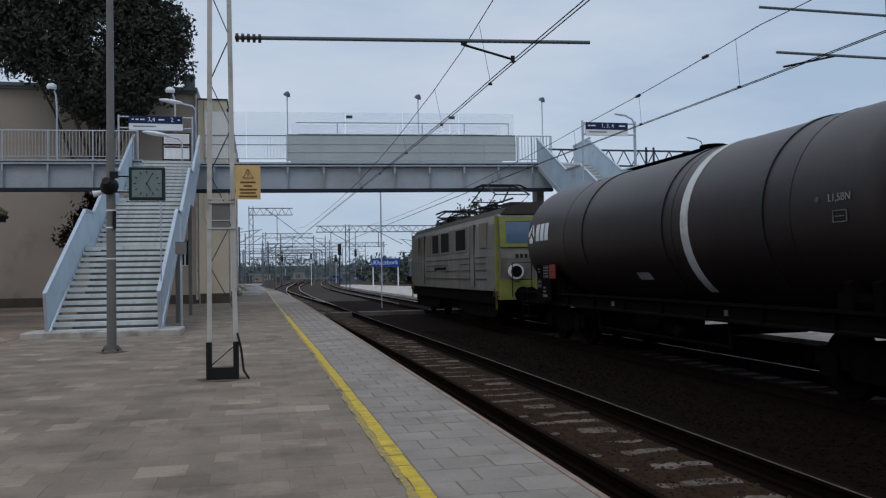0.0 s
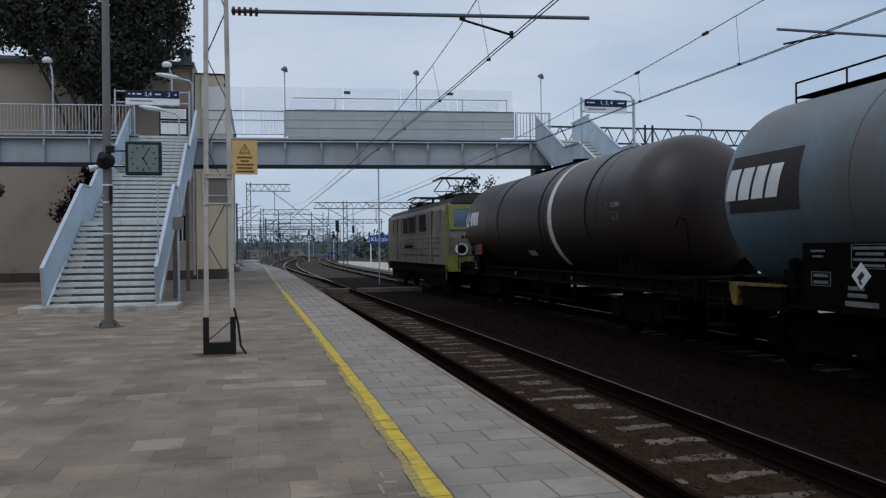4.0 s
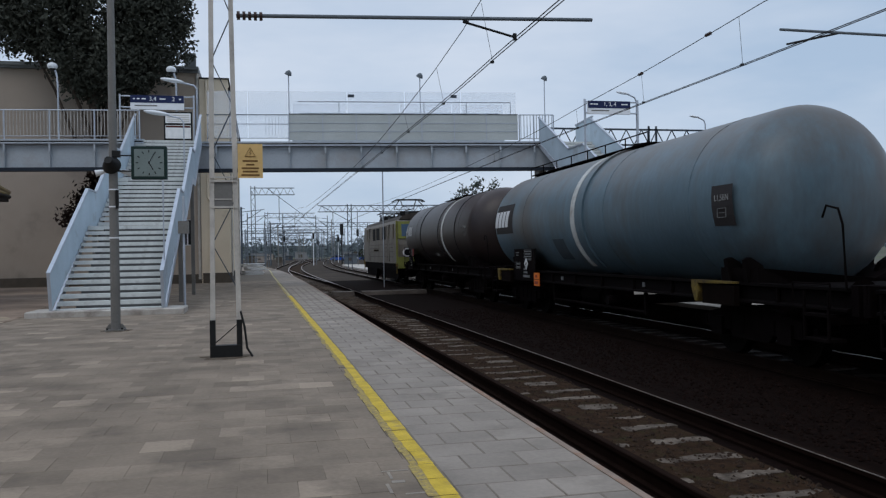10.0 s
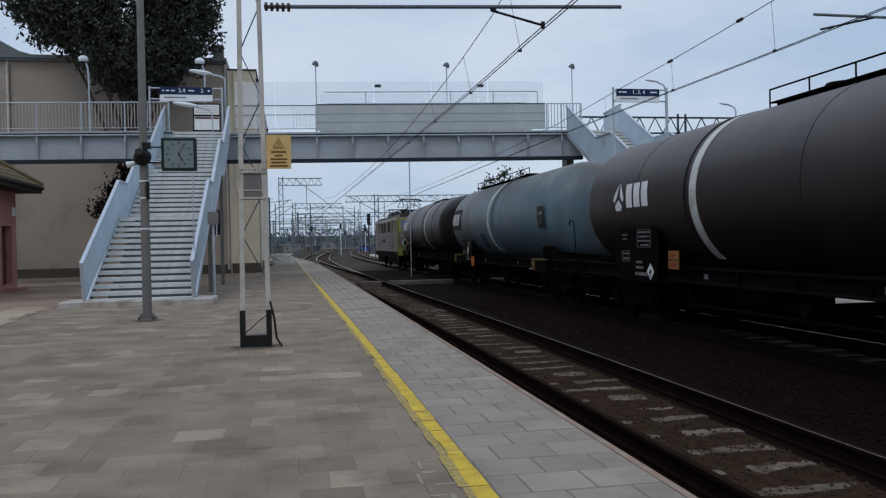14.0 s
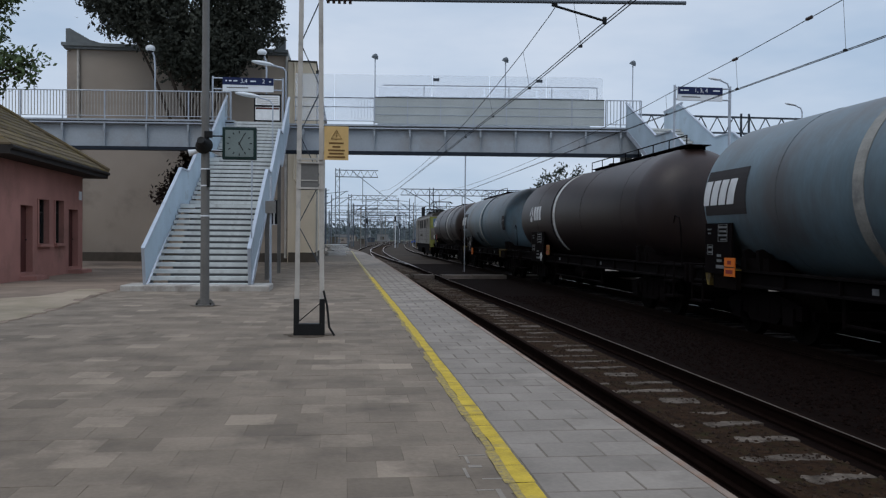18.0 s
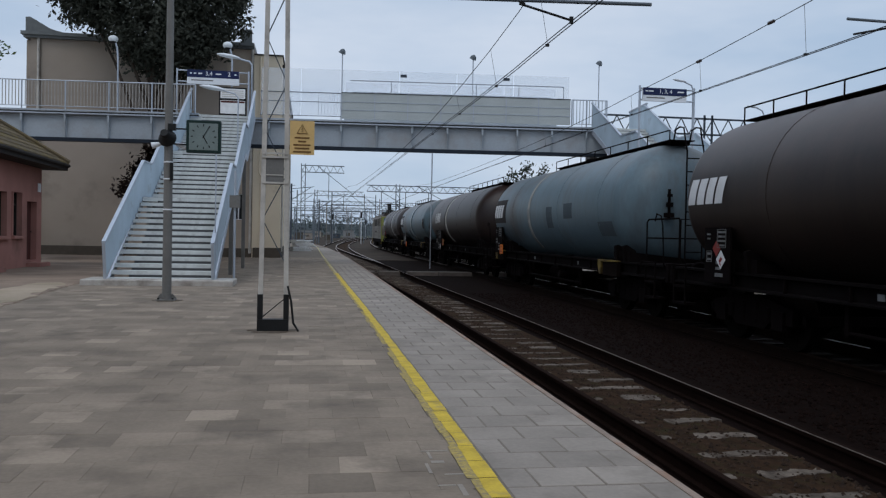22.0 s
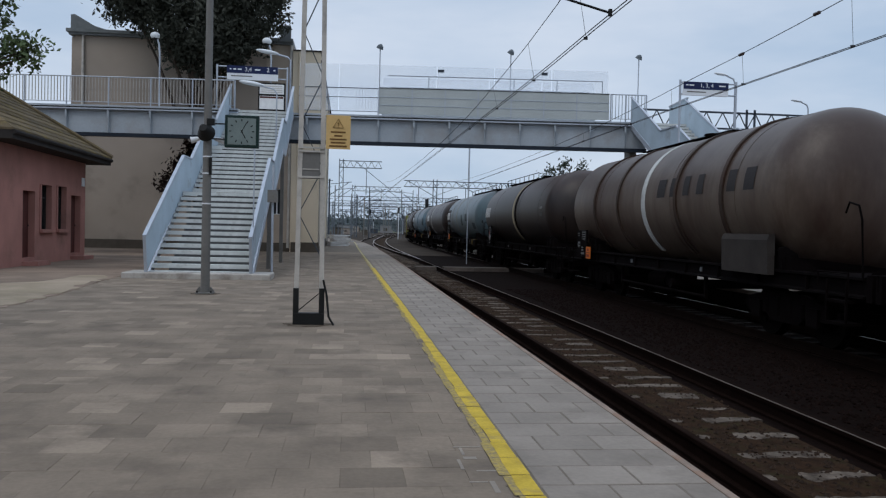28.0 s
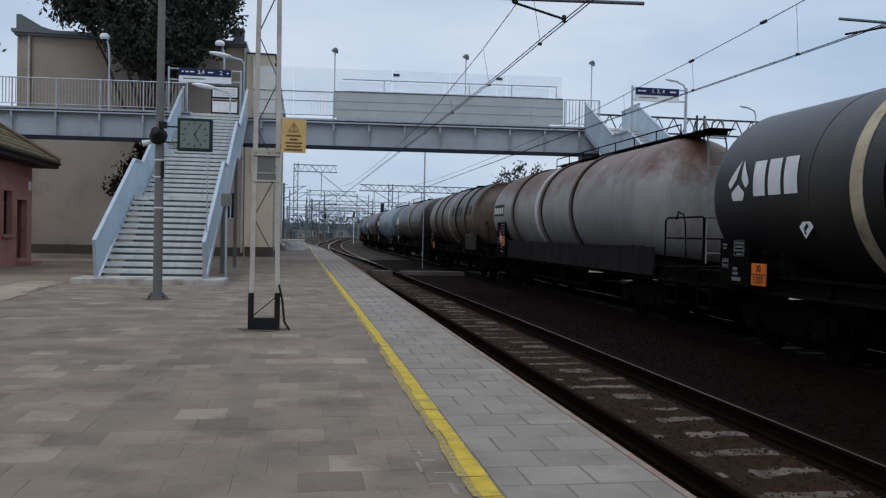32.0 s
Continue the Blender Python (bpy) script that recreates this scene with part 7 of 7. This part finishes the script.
wire("contact_wire", [(x2(y), y, spline(K_C2, y)) for y in ys], 0.0082, "twin dull copper contact wire over the second track", 0.03)
wire("catenary_wire", [(x2(y), y, spline(K_M2, y)) for y in ys], 0.0082, "sagging catenary wire over the second track")
for f, km, kc, tops, lean in ((x1, K_M1, K_C1, (13.7, 17.3, 21.2, 25.4, 29.6), -0.6), (x2, K_M2, K_C2, (9.3, 13.25, 17.15, 21.1, 25.2, 29.3), -0.08)):
    for y in tops:
        yc = y + lean
        th = empty("dropper", None, "thin dropper wire between catenary and contact wire", "dropper wire", "droppers")
        bm = B()
        path_tube(bm, [(f(y), y, spline(km, y)), (f(yc) + 0.01, yc, spline(kc, yc))], 0.004, 5)
        part("strand", bm, M_WIRE, th)
        bm = B()
        box(bm, f(yc) - 0.03, yc - 0.02, spline(kc, yc) - 0.01, f(yc) + 0.03, yc + 0.02, spline(kc, yc) + 0.03)
        part("clamp", bm, M_WIRE, th)
for y in (14.3, 17.2):
    th = empty("wire_insulator", pose(8.4, y, spline(K_M2, y)), "small dark insulator in the catenary wire", "insulator", "wire insulators")
    bm = B()
    tube(bm, (0, -0.08, 0), (0, 0.08, 0), 0.035, seg=8)
    part("shed", bm, M_INSUL, th)

# mast and cantilever beyond the train
m2 = empty("catenary_pole", pose(10.62, 12.1, 0), "grey round catenary pole on the island platform", "catenary mast", "catenary masts")
bm = B()
tube(bm, (0, 0, 0), (0, 0, 8.5), 0.06, 0.05, 12)
part("shaft", bm, M_GANTRY, m2)
for z0, x_end, z_end in ((5.66, -2.5, 5.68), (4.92, -2.2, 4.94)):
    bm = B()
    tube(bm, (0, 0, z0), (x_end, 0, z_end), 0.024, seg=8)
    part("tube_arm", bm, M_GANTRY, m2)
bm = B()
tube(bm, (-1.1, 0, 4.92), (-2.08, 0, 4.7), 0.018, seg=8)
part("steady_arm", bm, M_BLACK, m2)


# ---- crossing boards, clutter ----
cross = empty("track_crossing", None, "weathered timber boards crossing the tracks", "level crossing", kind="structure")
for a, b in ((2.35, 2.9), (3.12, 4.05), (4.42, 5.8), (5.85, 7.4), (7.7, 9.05), (9.3, 10.0)):
    for k in range(3):
        bm = B()
        box(bm, a, 37.5 + k * 0.3, -0.56, b, 37.78 + k * 0.3, RAIL_Z - 0.01)
        part("board", bm, M_BOARD, cross)

stack = empty("plank_stack", pose(-0.6, 59, 0, 0, 0, 20), "stack of pale planks by the building wall", "plank stack")
rs = random.Random(4)
for k in range(8):
    bm = B()
    box(bm, -0.65, -0.6, 0.1 * k, 0.65, 0.6, 0.1 * k + 0.06, pose(rs.uniform(-0.2, 0.2), 0, 0, 0, 0, rs.uniform(-10, 10)))
    part("plank", bm, M_PAPER, stack)
hand = empty("handrail_post", pose(-2.34, 21.05, 0.14), "thin pale post with a bent top on the stair foot", "post")
bm = B()
path_tube(bm, [(0, 0, 0), (0, 0, 3.05), (-0.03, 0, 3.13), (-0.1, 0, 3.16)], 0.02, 8)
part("shaft", bm, M_RAILING, hand)
bm = B()
box(bm, -0.06, -0.06, 0.0, 0.06, 0.06, 0.012)
part("base_plate", bm, M_RAILING, hand)
rack = empty("bicycle_rack", pose(-1.3, 43.5, 0), "small pale pipe rail by the building", "rail")
for a, b in (((0, 0, 0), (0, 0, 0.95)), ((0, 2.4, 0), (0, 2.4, 0.95)), ((0, 0, 0.95), (0, 2.4, 0.95))):
    bm = B()
    tube(bm, a, b, 0.03, seg=8)
    part("pipe", bm, M_RAILING, rack)
cab = empty("junction_box", pose(-1.95, 21.9, 2.1), "grey junction box on a pipe beside the stairs", "junction box")
bm = B()
box(bm, -0.13, -0.08, -0.16, 0.13, 0.08, 0.16)
part("box", bm, M_POLE, cab)
bm = B()
tube(bm, (0, 0.05, -2.1), (0, 0.05, 0.8), 0.03, seg=8)
part("pipe", bm, M_RAILING, cab)


# ---- gantries and far things ----
def beam_truss(bm, a, b, h, r=0.05, n=14):
    a, b = Vector(a), Vector(b)
    up = Vector((0, 0, h))
    bar(bm, a, b, r * 2)
    bar(bm, a + up, b + up, r * 2)
    for i in range(n):
        p, q = a.lerp(b, i / n), a.lerp(b, (i + 0.5) / n)
        s = a.lerp(b, (i + 1) / n)
        bar(bm, p, q + up, r)
        bar(bm, q + up, s, r)
    return bm


def gantry(y, xa, xb, z, h, legs, mtl, label, drops=()):
    th = empty("catenary_gantry", pose(0, y, 0), label, "catenary gantry", "catenary gantries")
    bm = B()
    beam_truss(bm, (xa, 0, z), (xb, 0, z), h, 0.045, max(6, int((xb - xa) / 0.9)))
    part("truss_beam", bm, mtl, th)
    for x in legs:
        bm = B()
        for s in (-0.22, 0.22):
            bar(bm, (x + s, 0, -0.6), (x + s, 0, z + h + 0.2), 0.09)
        k = 0.0
        i = 0
        while k < z:
            bar(bm, (x - 0.22 * (-1) ** i, 0, k), (x + 0.22 * (-1) ** i, 0, k + 0.6), 0.045)
            k += 0.6
            i += 1
        part("leg", bm, mtl, th)
    for x, dz in drops:
        bm = B()
        bar(bm, (x, 0, z), (x, 0, z - dz), 0.07)
        bar(bm, (x - 1.3, 0, z + h), (x + 2.8, 0, z - dz * 0.8), 0.06)
        bar(bm, (x - 0.2, 0, z - dz + 0.3), (x + 1.0, 0, z - dz + 0.3), 0.04)
        part("drop_arm", bm, mtl, th)
    return th


gantry(42.0, 14.6, 30, 7.02, 0.85, (21.14, 29.5), M_GANTRY_DARK, "dark steel lattice gantry beyond the train")
gantry(93, -1.1, 3.6, 7.95, 0.75, (-0.9,), M_GANTRY, "grey lattice catenary mast with a short truss arm", ((1.9, 3.0),))
gantry(95.5, 6.3, 26, 6.15, 0.7, (9.9, 25.5), M_GANTRY_DARK, "dark lattice gantry over the far tracks", ((8.0, 2.0), (13.5, 1.8), (17.5, 2.0)))
gantry(130, 0.5, 8.1, 7.0, 0.7, (0.7,), M_GANTRY, "grey lattice catenary mast with a truss arm", ((5.0, 2.4),))
rs = random.Random(17)
for k in range(11):
    y = 150 + 26 * k + rs.uniform(-8, 8)
    xa = -6 + rs.uniform(-6, 10) + (y - 150) * 0.03
    w = rs.uniform(9, 22)
    gantry(y, xa, xa + w, 6.4 + rs.uniform(-0.6, 0.8), 0.7, (xa + 0.4, xa + w - 0.4), M_GANTRY if k % 3 else M_GANTRY_DARK, "far lattice gantry over the station throat", ((xa + w * 0.4, 2.0),))
for k in range(16):
    y = 105 + 17 * k + rs.uniform(-6, 6)
    x = rs.uniform(-4, 26) + (y - 100) * 0.04
    th = empty("signal_post", pose(x, y, -0.6), "slim far signal post with a dark head", "signal", "far signals and posts")
    bm = B()
    tube(bm, (0, 0, 0), (0, 0, rs.uniform(5, 8)), 0.055, seg=7)
    part("post", bm, M_GANTRY if k % 2 else M_WHITE, th)
    bm = B()
    box(bm, -0.16, -0.15, 4.4, 0.16, 0.1, 5.4)
    part("signal_head", bm, M_BLACK, th)
sg = empty("railway_signal", pose(14.0, 149, -0.6), "dark railway signal head on a post", "signal", "far signals and posts")
bm = B()
tube(bm, (0, 0, 0), (0, 0, 5.5), 0.1, seg=8)
part("post", bm, M_BLACK, sg)
bm = B()
box(bm, -0.3, -0.2, 5.3, 0.3, 0.15, 7.3)
part("signal_head", bm, M_BLACK, sg)
for z in (5.6, 6.3, 7.0):
    bm = B()
    tube(bm, (0, -0.3, z), (0, -0.2, z), 0.16, seg=10)
    part("lens", bm, M_PANE, sg)


def far_house(x, y, w, d, h, wall_m, roof_m, label):
    th = empty("house", pose(x, y, -0.8), label, "house", "houses beyond the tracks")
    bm = B()
    box(bm, -w / 2, -d / 2, 0, w / 2, d / 2, h)
    wl_ = part("wall", bm, wall_m, th)
    bm = B()
    prism(bm, [(-w / 2 - 0.4, h), (0, h + w * 0.3), (w / 2 + 0.4, h)], -d / 2 - 0.3, d / 2 + 0.3, axis="y")
    part("roof", bm, roof_m, th)
    n = max(2, int(w / 2.5))
    for fl in range(max(1, int(h / 3))):
        for i in range(n):
            bm = B()
            cx = -w / 2 + (i + 0.5) * w / n
            box(bm, cx - 0.5, -d / 2 - 0.03, 1.0 + fl * 2.9, cx + 0.5, -d / 2 - 0.005, 2.4 + fl * 2.9)
            part("window", bm, M_PANE, th)
    return th


M_ROOF_RED = mat("far_tile_roof", (0.11, 0.08, 0.075), 0.9, var=0.2)
far_house(-7, 120, 7, 12, 4.5, M_WALL_TAN, M_ROOF_METAL, "pale low railway building beyond the platform end")
far_house(42, 210, 10, 10, 6, M_WALL_TAN, M_ROOF_METAL, "pale house beyond the tracks")
far_house(60, 240, 14, 12, 7, M_WALL_GREY, M_ROOF_RED, "large house with a red roof beyond the yard")

# thin masts, sheds and boxes of the station throat
rs = random.Random(41)
M_SHED = mat("pale_shed", (0.24, 0.24, 0.235), 0.8, var=0.25, per="object")
for k in range(46):
    y = 98 + 5.2 * k + rs.uniform(-4, 4)
    c = x1(y)
    x = c + rs.choice((-1, 1)) * rs.uniform(2.5, 6) + rs.uniform(-14, 18) * (k % 2)
    th = empty("far_mast", pose(x, y, -0.6), "slim far catenary mast with a bracket arm", "catenary mast", "far masts")
    hh = rs.uniform(6.5, 9)
    bm = B()
    bar(bm, (0, 0, 0), (0, 0, hh), rs.uniform(0.1, 0.2), 0.1)
    part("shaft", bm, rs.choice((M_GANTRY, M_GANTRY, M_GANTRY_DARK, M_POLE)), th)
    s = 1 if x < c else -1
    for za, zb, ln in ((hh - 0.6, hh - 0.3, 2.6), (hh - 1.9, hh - 0.4, 2.2), (hh - 2.0, hh - 2.0, 2.8)):
        bm = B()
        bar(bm, (0, 0, za), (s * ln, 0, zb), 0.06)
        part("bracket_arm", bm, M_GANTRY_DARK, th)
for k in range(34):
    y = 150 + 7.5 * k
    x = x1(y) + rs.choice((-1, 1)) * rs.uniform(5, 30)
    w, d, h = rs.uniform(0.8, 5), rs.uniform(1, 4), rs.uniform(1.0, 2.9)
    th = empty("lineside_shed", pose(x, y, -0.8, 0, 0, rs.uniform(-8, 8)), "small pale lineside shed with a flat roof", "shed", "lineside sheds")
    bm = B()
    box(bm, -w / 2, -d / 2, 0, w / 2, d / 2, h)
    part("wall", bm, rs.choice((M_SHED, M_SHED, M_PLINTH, M_WALL_GREY, M_GANTRY, M_GANTRY_DARK)), th)
    bm = B()
    box(bm, -w / 2 - 0.2, -d / 2 - 0.2, h, w / 2 + 0.2, d / 2 + 0.2, h + 0.15)
    part("roof", bm, M_ROOF_METAL, th)
    bm = B()
    box(bm, -w * 0.2, -d / 2 - 0.04, 0.8, w * 0.15, -d / 2 - 0.005, h * 0.7)
    part("door", bm, M_PLINTH, th)

# cars parked beyond the platform end
def parked_car(m, paint, label):
    th = empty("car", m, label, "car", "parked cars")
    bm = B()
    prism(bm, [(-2.1, 0.3), (-2.15, 0.7), (-1.95, 0.85), (-1.0, 0.92), (1.2, 0.95), (2.0, 0.8), (2.1, 0.5), (2.05, 0.3)], -0.85, 0.85)
    bmesh.ops.bevel(bm, geom=bm.edges[:], offset=0.05, segments=2, affect="EDGES")
    part("body", bm, paint, th)
    bm = B()
    prism(bm, [(-1.0, 0.93), (-0.35, 1.42), (1.0, 1.45), (1.75, 0.94)], -0.75, 0.75)
    cab_ = part("cabin", bm, M_PANE, th, "dark glazed cabin")
    bm = B()
    prism(bm, [(-0.4, 1.43), (-0.3, 1.48), (0.95, 1.5), (1.1, 1.44)], -0.72, 0.72)
    part("roof", bm, paint, cab_)
    for y in (-1.3, 1.3):
        for x in (-0.78, 0.78):
            bm = B()
            tube(bm, (x - 0.1, y, 0.31), (x + 0.1, y, 0.31), 0.31, seg=16)
            part("wheel", bm, M_BLACK, th)
    return th


M_CAR_BLUE = mat("car_paint_blue", (0.015, 0.07, 0.32), 0.35, var=0.08, spec=0.5, bump=0.02)
M_CAR_SILVER = mat("car_paint_silver", (0.42, 0.43, 0.45), 0.35, metal=0.3, var=0.08, spec=0.5, bump=0.02)
for x, y, a, paint, label in ((18.6, 205, 62, M_CAR_BLUE, "blue parked car beyond the platform end"), (21.6, 208, 70, M_CAR_SILVER, "silver parked car beyond the platform end"),
                              (24.4, 209, 66, M_CAR_BLUE, "blue parked car beside a silver one")):
    parked_car(pose(x, y, -0.56, 0, 0, a), paint, label)

# stabled wagons seen past the locomotive
for k in range(3):
    th = empty("goods_wagon", pose(24 + 0.9 * k, 112 + 15 * k, RAIL_Z, 0, 0, -3), "grey covered goods wagon standing in the yard", "goods wagon", "stabled goods wagons")
    bm = B()
    box(bm, -1.4, -6.5, 1.1, 1.4, 6.5, 3.6)
    part("body", bm, M_GANTRY, th)
    bm = B()
    prism(bm, [(-1.45, 3.6), (-0.8, 3.9), (0.8, 3.9), (1.45, 3.6)], -6.6, 6.6, axis="y")
    part("roof", bm, M_ROOF_METAL, th)
    bm = B()
    box(bm, -1.2, -6.8, 0.2, 1.2, 6.8, 1.1)
    part("underframe", bm, M_UNDER, th)
    for j in range(6):
        bm = B()
        box(bm, -1.46, -6 + j * 2.3, 1.1, -1.4, -5.85 + j * 2.3, 3.6)
        part("rib", bm, M_GANTRY_DARK, th)

woods = empty("far_woods", None, "hazy line of far trees on the horizon", "woods", kind="stuff")
rs2 = np.random.RandomState(5)
bl = []
for k in range(90):
    x = -260 + 7.4 * k + rs2.uniform(-4, 4)
    bl.append((x, 430 + rs2.uniform(-60, 60), rs2.uniform(1, 5), rs2.uniform(5, 10), 5, rs2.uniform(4, 8)))
leaf_cloud("crown", bl, 15000, 1.3, M_HAZE_WOOD, woods, 6)
bm = B()
box(bm, -400, 520, -1, 500, 525, 6.5)
tagged(part("far_embankment", bm, M_HAZE_WOOD), "hazy wooded embankment closing the distance", "embankment", kind="structure")
bushes = empty("lineside_bushes", None, "low green bushes along the yard edge", "bushes", kind="stuff")
leaf_cloud("crown", [(30 + rs2.uniform(-6, 25), 120 + 4 * k, 1.0, 2.5, 2, 2.4 + rs2.uniform(0, 2)) for k in range(30)] + [(-9 + rs2.uniform(-3, 3), 105 + 6 * k, 0.6, 2, 2, 2) for k in range(14)], 9000, 0.5, M_FAR_TREE, bushes, 9)


# ---- paving, laid piece by piece ----
SLAB = 0.35
me_pav = mesh_of("paving_slab", soft_box(SLAB - 0.0008, SLAB - 0.0008, 0.05, 0.0015), M_PAVER_OB)
me_slab = mesh_of("edge_slab", soft_box(0.379 - 0.009, SLAB - 0.01, 0.05, 0.004), M_SLAB)
me_half = mesh_of("edge_slab", soft_box(0.1895 - 0.005, SLAB - 0.008, 0.05, 0.005), M_SLAB)
rng = random.Random(21)


def joined(name, items, material, parent):
    """Slabs as one mesh: items of x, y, z, size in x, size in y."""
    v, f = [], []
    for x, y, z, a, b in items:
        k = len(v)
        e = 0.002
        v += [(x - a / 2, y - b / 2, z - 0.04), (x + a / 2, y - b / 2, z - 0.04), (x + a / 2, y + b / 2, z - 0.04), (x - a / 2, y + b / 2, z - 0.04)]
        v += [(x - a / 2, y - b / 2, z - e), (x + a / 2, y - b / 2, z - e), (x + a / 2, y + b / 2, z - e), (x - a / 2, y + b / 2, z - e)]
        v += [(x - a / 2 + e, y - b / 2 + e, z), (x + a / 2 - e, y - b / 2 + e, z), (x + a / 2 - e, y + b / 2 - e, z), (x - a / 2 + e, y + b / 2 - e, z)]
        for o in (0, 4):
            for i in range(4):
                j = (i + 1) % 4
                f.append((k + o + i, k + o + j, k + o + 4 + j, k + o + 4 + i))
        f.append((k + 8, k + 9, k + 10, k + 11))
    me = bpy.data.meshes.new(name)
    me.from_pydata(v, [], f)
    me.materials.append(material)
    ob = new(name, me)
    ob.parent = parent
    ob["kind"] = "stuff"
    return ob


# old paving: rows across the platform, joints staggered
rest, near = [], 0
row = 0
y = 1.0 - 0.35 * 14
while y < 44:
    x_r = spline(K_LINE, y) + 0.055
    x = x_r - SLAB / 2 - (SLAB / 2 if row % 2 else 0)
    if row % 2:
        rest.append((x_r - SLAB / 4, y, rng.uniform(-0.004, 0.0), SLAB / 2 - 0.012, SLAB - 0.01))
    while x > (-13 if y < 9 else (-7.6 if y < 11.5 else -6.1)):
        z = rng.uniform(-0.0025, 0.0)
        if -2.6 < x and 3.0 < y < 12.5 and near < 300:
            piece("paving_slab", me_pav, platform, pose(x, y, z, rng.uniform(-0.2, 0.2), rng.uniform(-0.2, 0.2), rng.uniform(-0.3, 0.3)))
            near += 1
        else:
            rest.append((x, y, z, SLAB - 0.0008, SLAB - 0.0008))
        x -= SLAB
    y += SLAB
    row += 1
joined("paving_field", rest, M_PAVER, platform)

# newer grey slabs between the line and the edge
rest, near = [], 0
row = 0
y = 1.0 - 0.35 * 14
while y < 70:
    xl, xr = spline(K_LINE, y) + 0.065, spline(K_EDGE, y) - 0.052
    w = (xr - xl) / 2.5
    xs = [(xl + w * 0.5, 1), (xl + w * 1.5, 1), (xl + w * 2.25, 0.5)] if row % 2 else [(xl + w * 0.25, 0.5), (xl + w, 1), (xl + w * 2, 1)]
    for x, k in xs:
        z = rng.uniform(-0.003, 0.001)
        if 3.0 < y < 34 and near < 280:
            ob = piece("edge_slab", me_slab if k == 1 else me_half, platform, pose(x, y, z, 0, 0, rng.uniform(-0.25, 0.25)))
            near += 1
        else:
            rest.append((x, y, z, w * k - 0.008, SLAB - 0.008))
    y += SLAB
    row += 1
joined("edge_slab_field", rest, M_SLAB, platform)

# loose ballast stones lying round the near sleepers
rs3 = np.random.RandomState(12)
n = 16000
yy = 3.5 + (rs3.rand(n) ** 1.7) * 26
xx = 2.2 + rs3.rand(n) * 2.9
v, f = [], []
ico = [(0, 0, 1), (0.9, 0, 0.1), (0.1, 0.9, 0), (-0.9, 0.1, 0.05), (0, -0.9, 0.1), (0.1, 0, -0.8)]
icf = [(0, 1, 2), (0, 2, 3), (0, 3, 4), (0, 4, 1), (5, 2, 1), (5, 3, 2), (5, 4, 3), (5, 1, 4)]
for x, y in zip(xx, yy):
    c = x1(y)
    # stones keep off the same shadow strip by the right rail
    if not -0.66 < x - c < 0.5 + 0.06 * math.sin(y * 2.3):
        continue
    r = rs3.uniform(0.011, 0.03)
    a = rs3.uniform(0, 6.28)
    ca, sa = math.cos(a), math.sin(a)
    k = len(v)
    z = RAIL_Z - 0.172 + rs3.uniform(-0.01, 0.013)
    for px, py, pz in ico:
        v.append((x + r * (px * ca - py * sa), y + r * (px * sa + py * ca) * 1.2, z + r * pz * 0.8))
    f += [tuple(k + q for q in t) for t in icf]
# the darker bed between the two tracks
M_STONE_DARK = mat("near_black_stone", (0.0082, 0.0041, 0.0030), 0.95, var=0.5, scale=6, fine=40, per="island", bump=0.3, spec=0.05)
v2, f2 = [], []
for x, y in zip(5.15 + rs3.rand(7000) * 2.0, 4.5 + (rs3.rand(7000) ** 1.5) * 22):
    r = rs3.uniform(0.014, 0.034)
    a = rs3.uniform(0, 6.28)
    ca, sa = math.cos(a), math.sin(a)
    k = len(v2)
    z = -0.562 + rs3.uniform(-0.008, 0.012)
    for px, py, pz in ico:
        v2.append((x + r * (px * ca - py * sa), y + r * (px * sa + py * ca) * 1.2, z + r * pz * 0.8))
    f2 += [tuple(k + q for q in t) for t in icf]
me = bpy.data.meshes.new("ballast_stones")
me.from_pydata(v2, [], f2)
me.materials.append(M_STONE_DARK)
tagged(new("ballast_stones", me), "near-black ballast stones between the tracks", "ballast", kind="stuff")
me = bpy.data.meshes.new("ballast_stones")
me.from_pydata(v, [], f)
M_STONE = mat("ballast_stone", (0.028, 0.0158, 0.0093), 0.95, var=0.4, scale=6, fine=40, per="island", bump=0.3)
me.materials.append(M_STONE)
tagged(new("ballast_stones", me), "loose dark brown ballast stones round the sleepers", "ballast", kind="stuff")


# ---- movement of the train ----
ROLL = [(0, 0), (1, 1.465), (2, 3.02), (3, 4.67), (3.5, 5.52), (5.5, 9.17), (6, 10.18), (7, 12.23), (8, 14.46), (9, 16.86), (10, 19.3),
        (11, 21.95), (12, 24.65), (13, 27.42), (14, 30.25), (14.5, 31.75), (16.5, 38.7), (17, 40.43), (18, 43.95), (19, 47.6), (20, 51.4),
        (21, 55.33), (22, 59.35), (23, 63.47), (24, 67.75), (25, 72.18), (25.5, 74.45), (27.5, 83.95), (28, 86.4), (29, 91.4), (30, 96.5),
        (31, 101.65), (32, 106.9)]


def rolled(t):
    return spline(ROLL, t)


def on_track(y):
    """The pose of a vehicle whose middle is at y along the second track."""
    a, b = y - 5.2, y + 5.2
    xa, xb = x2(a), x2(b)
    return pose((xa + xb) / 2, y, RAIL_Z, 0, 0, -math.degrees(math.atan2(xb - xa, b - a)))


def motions():
    times = [i * 0.5 for i in range(65)]
    for ob, mid in TRAIN:
        walk(ob, [(t, on_track(mid + rolled(t))) for t in times])
    fine = [i * 0.1 for i in range(321)]
    turn = [(t, -math.degrees(rolled(t) / WHEEL_R)) for t in fine]
    for ws, at in WHEELSETS:
        walk(ws, [(t, at @ pose(0, 0, 0, a)) for t, a in turn])


motions()
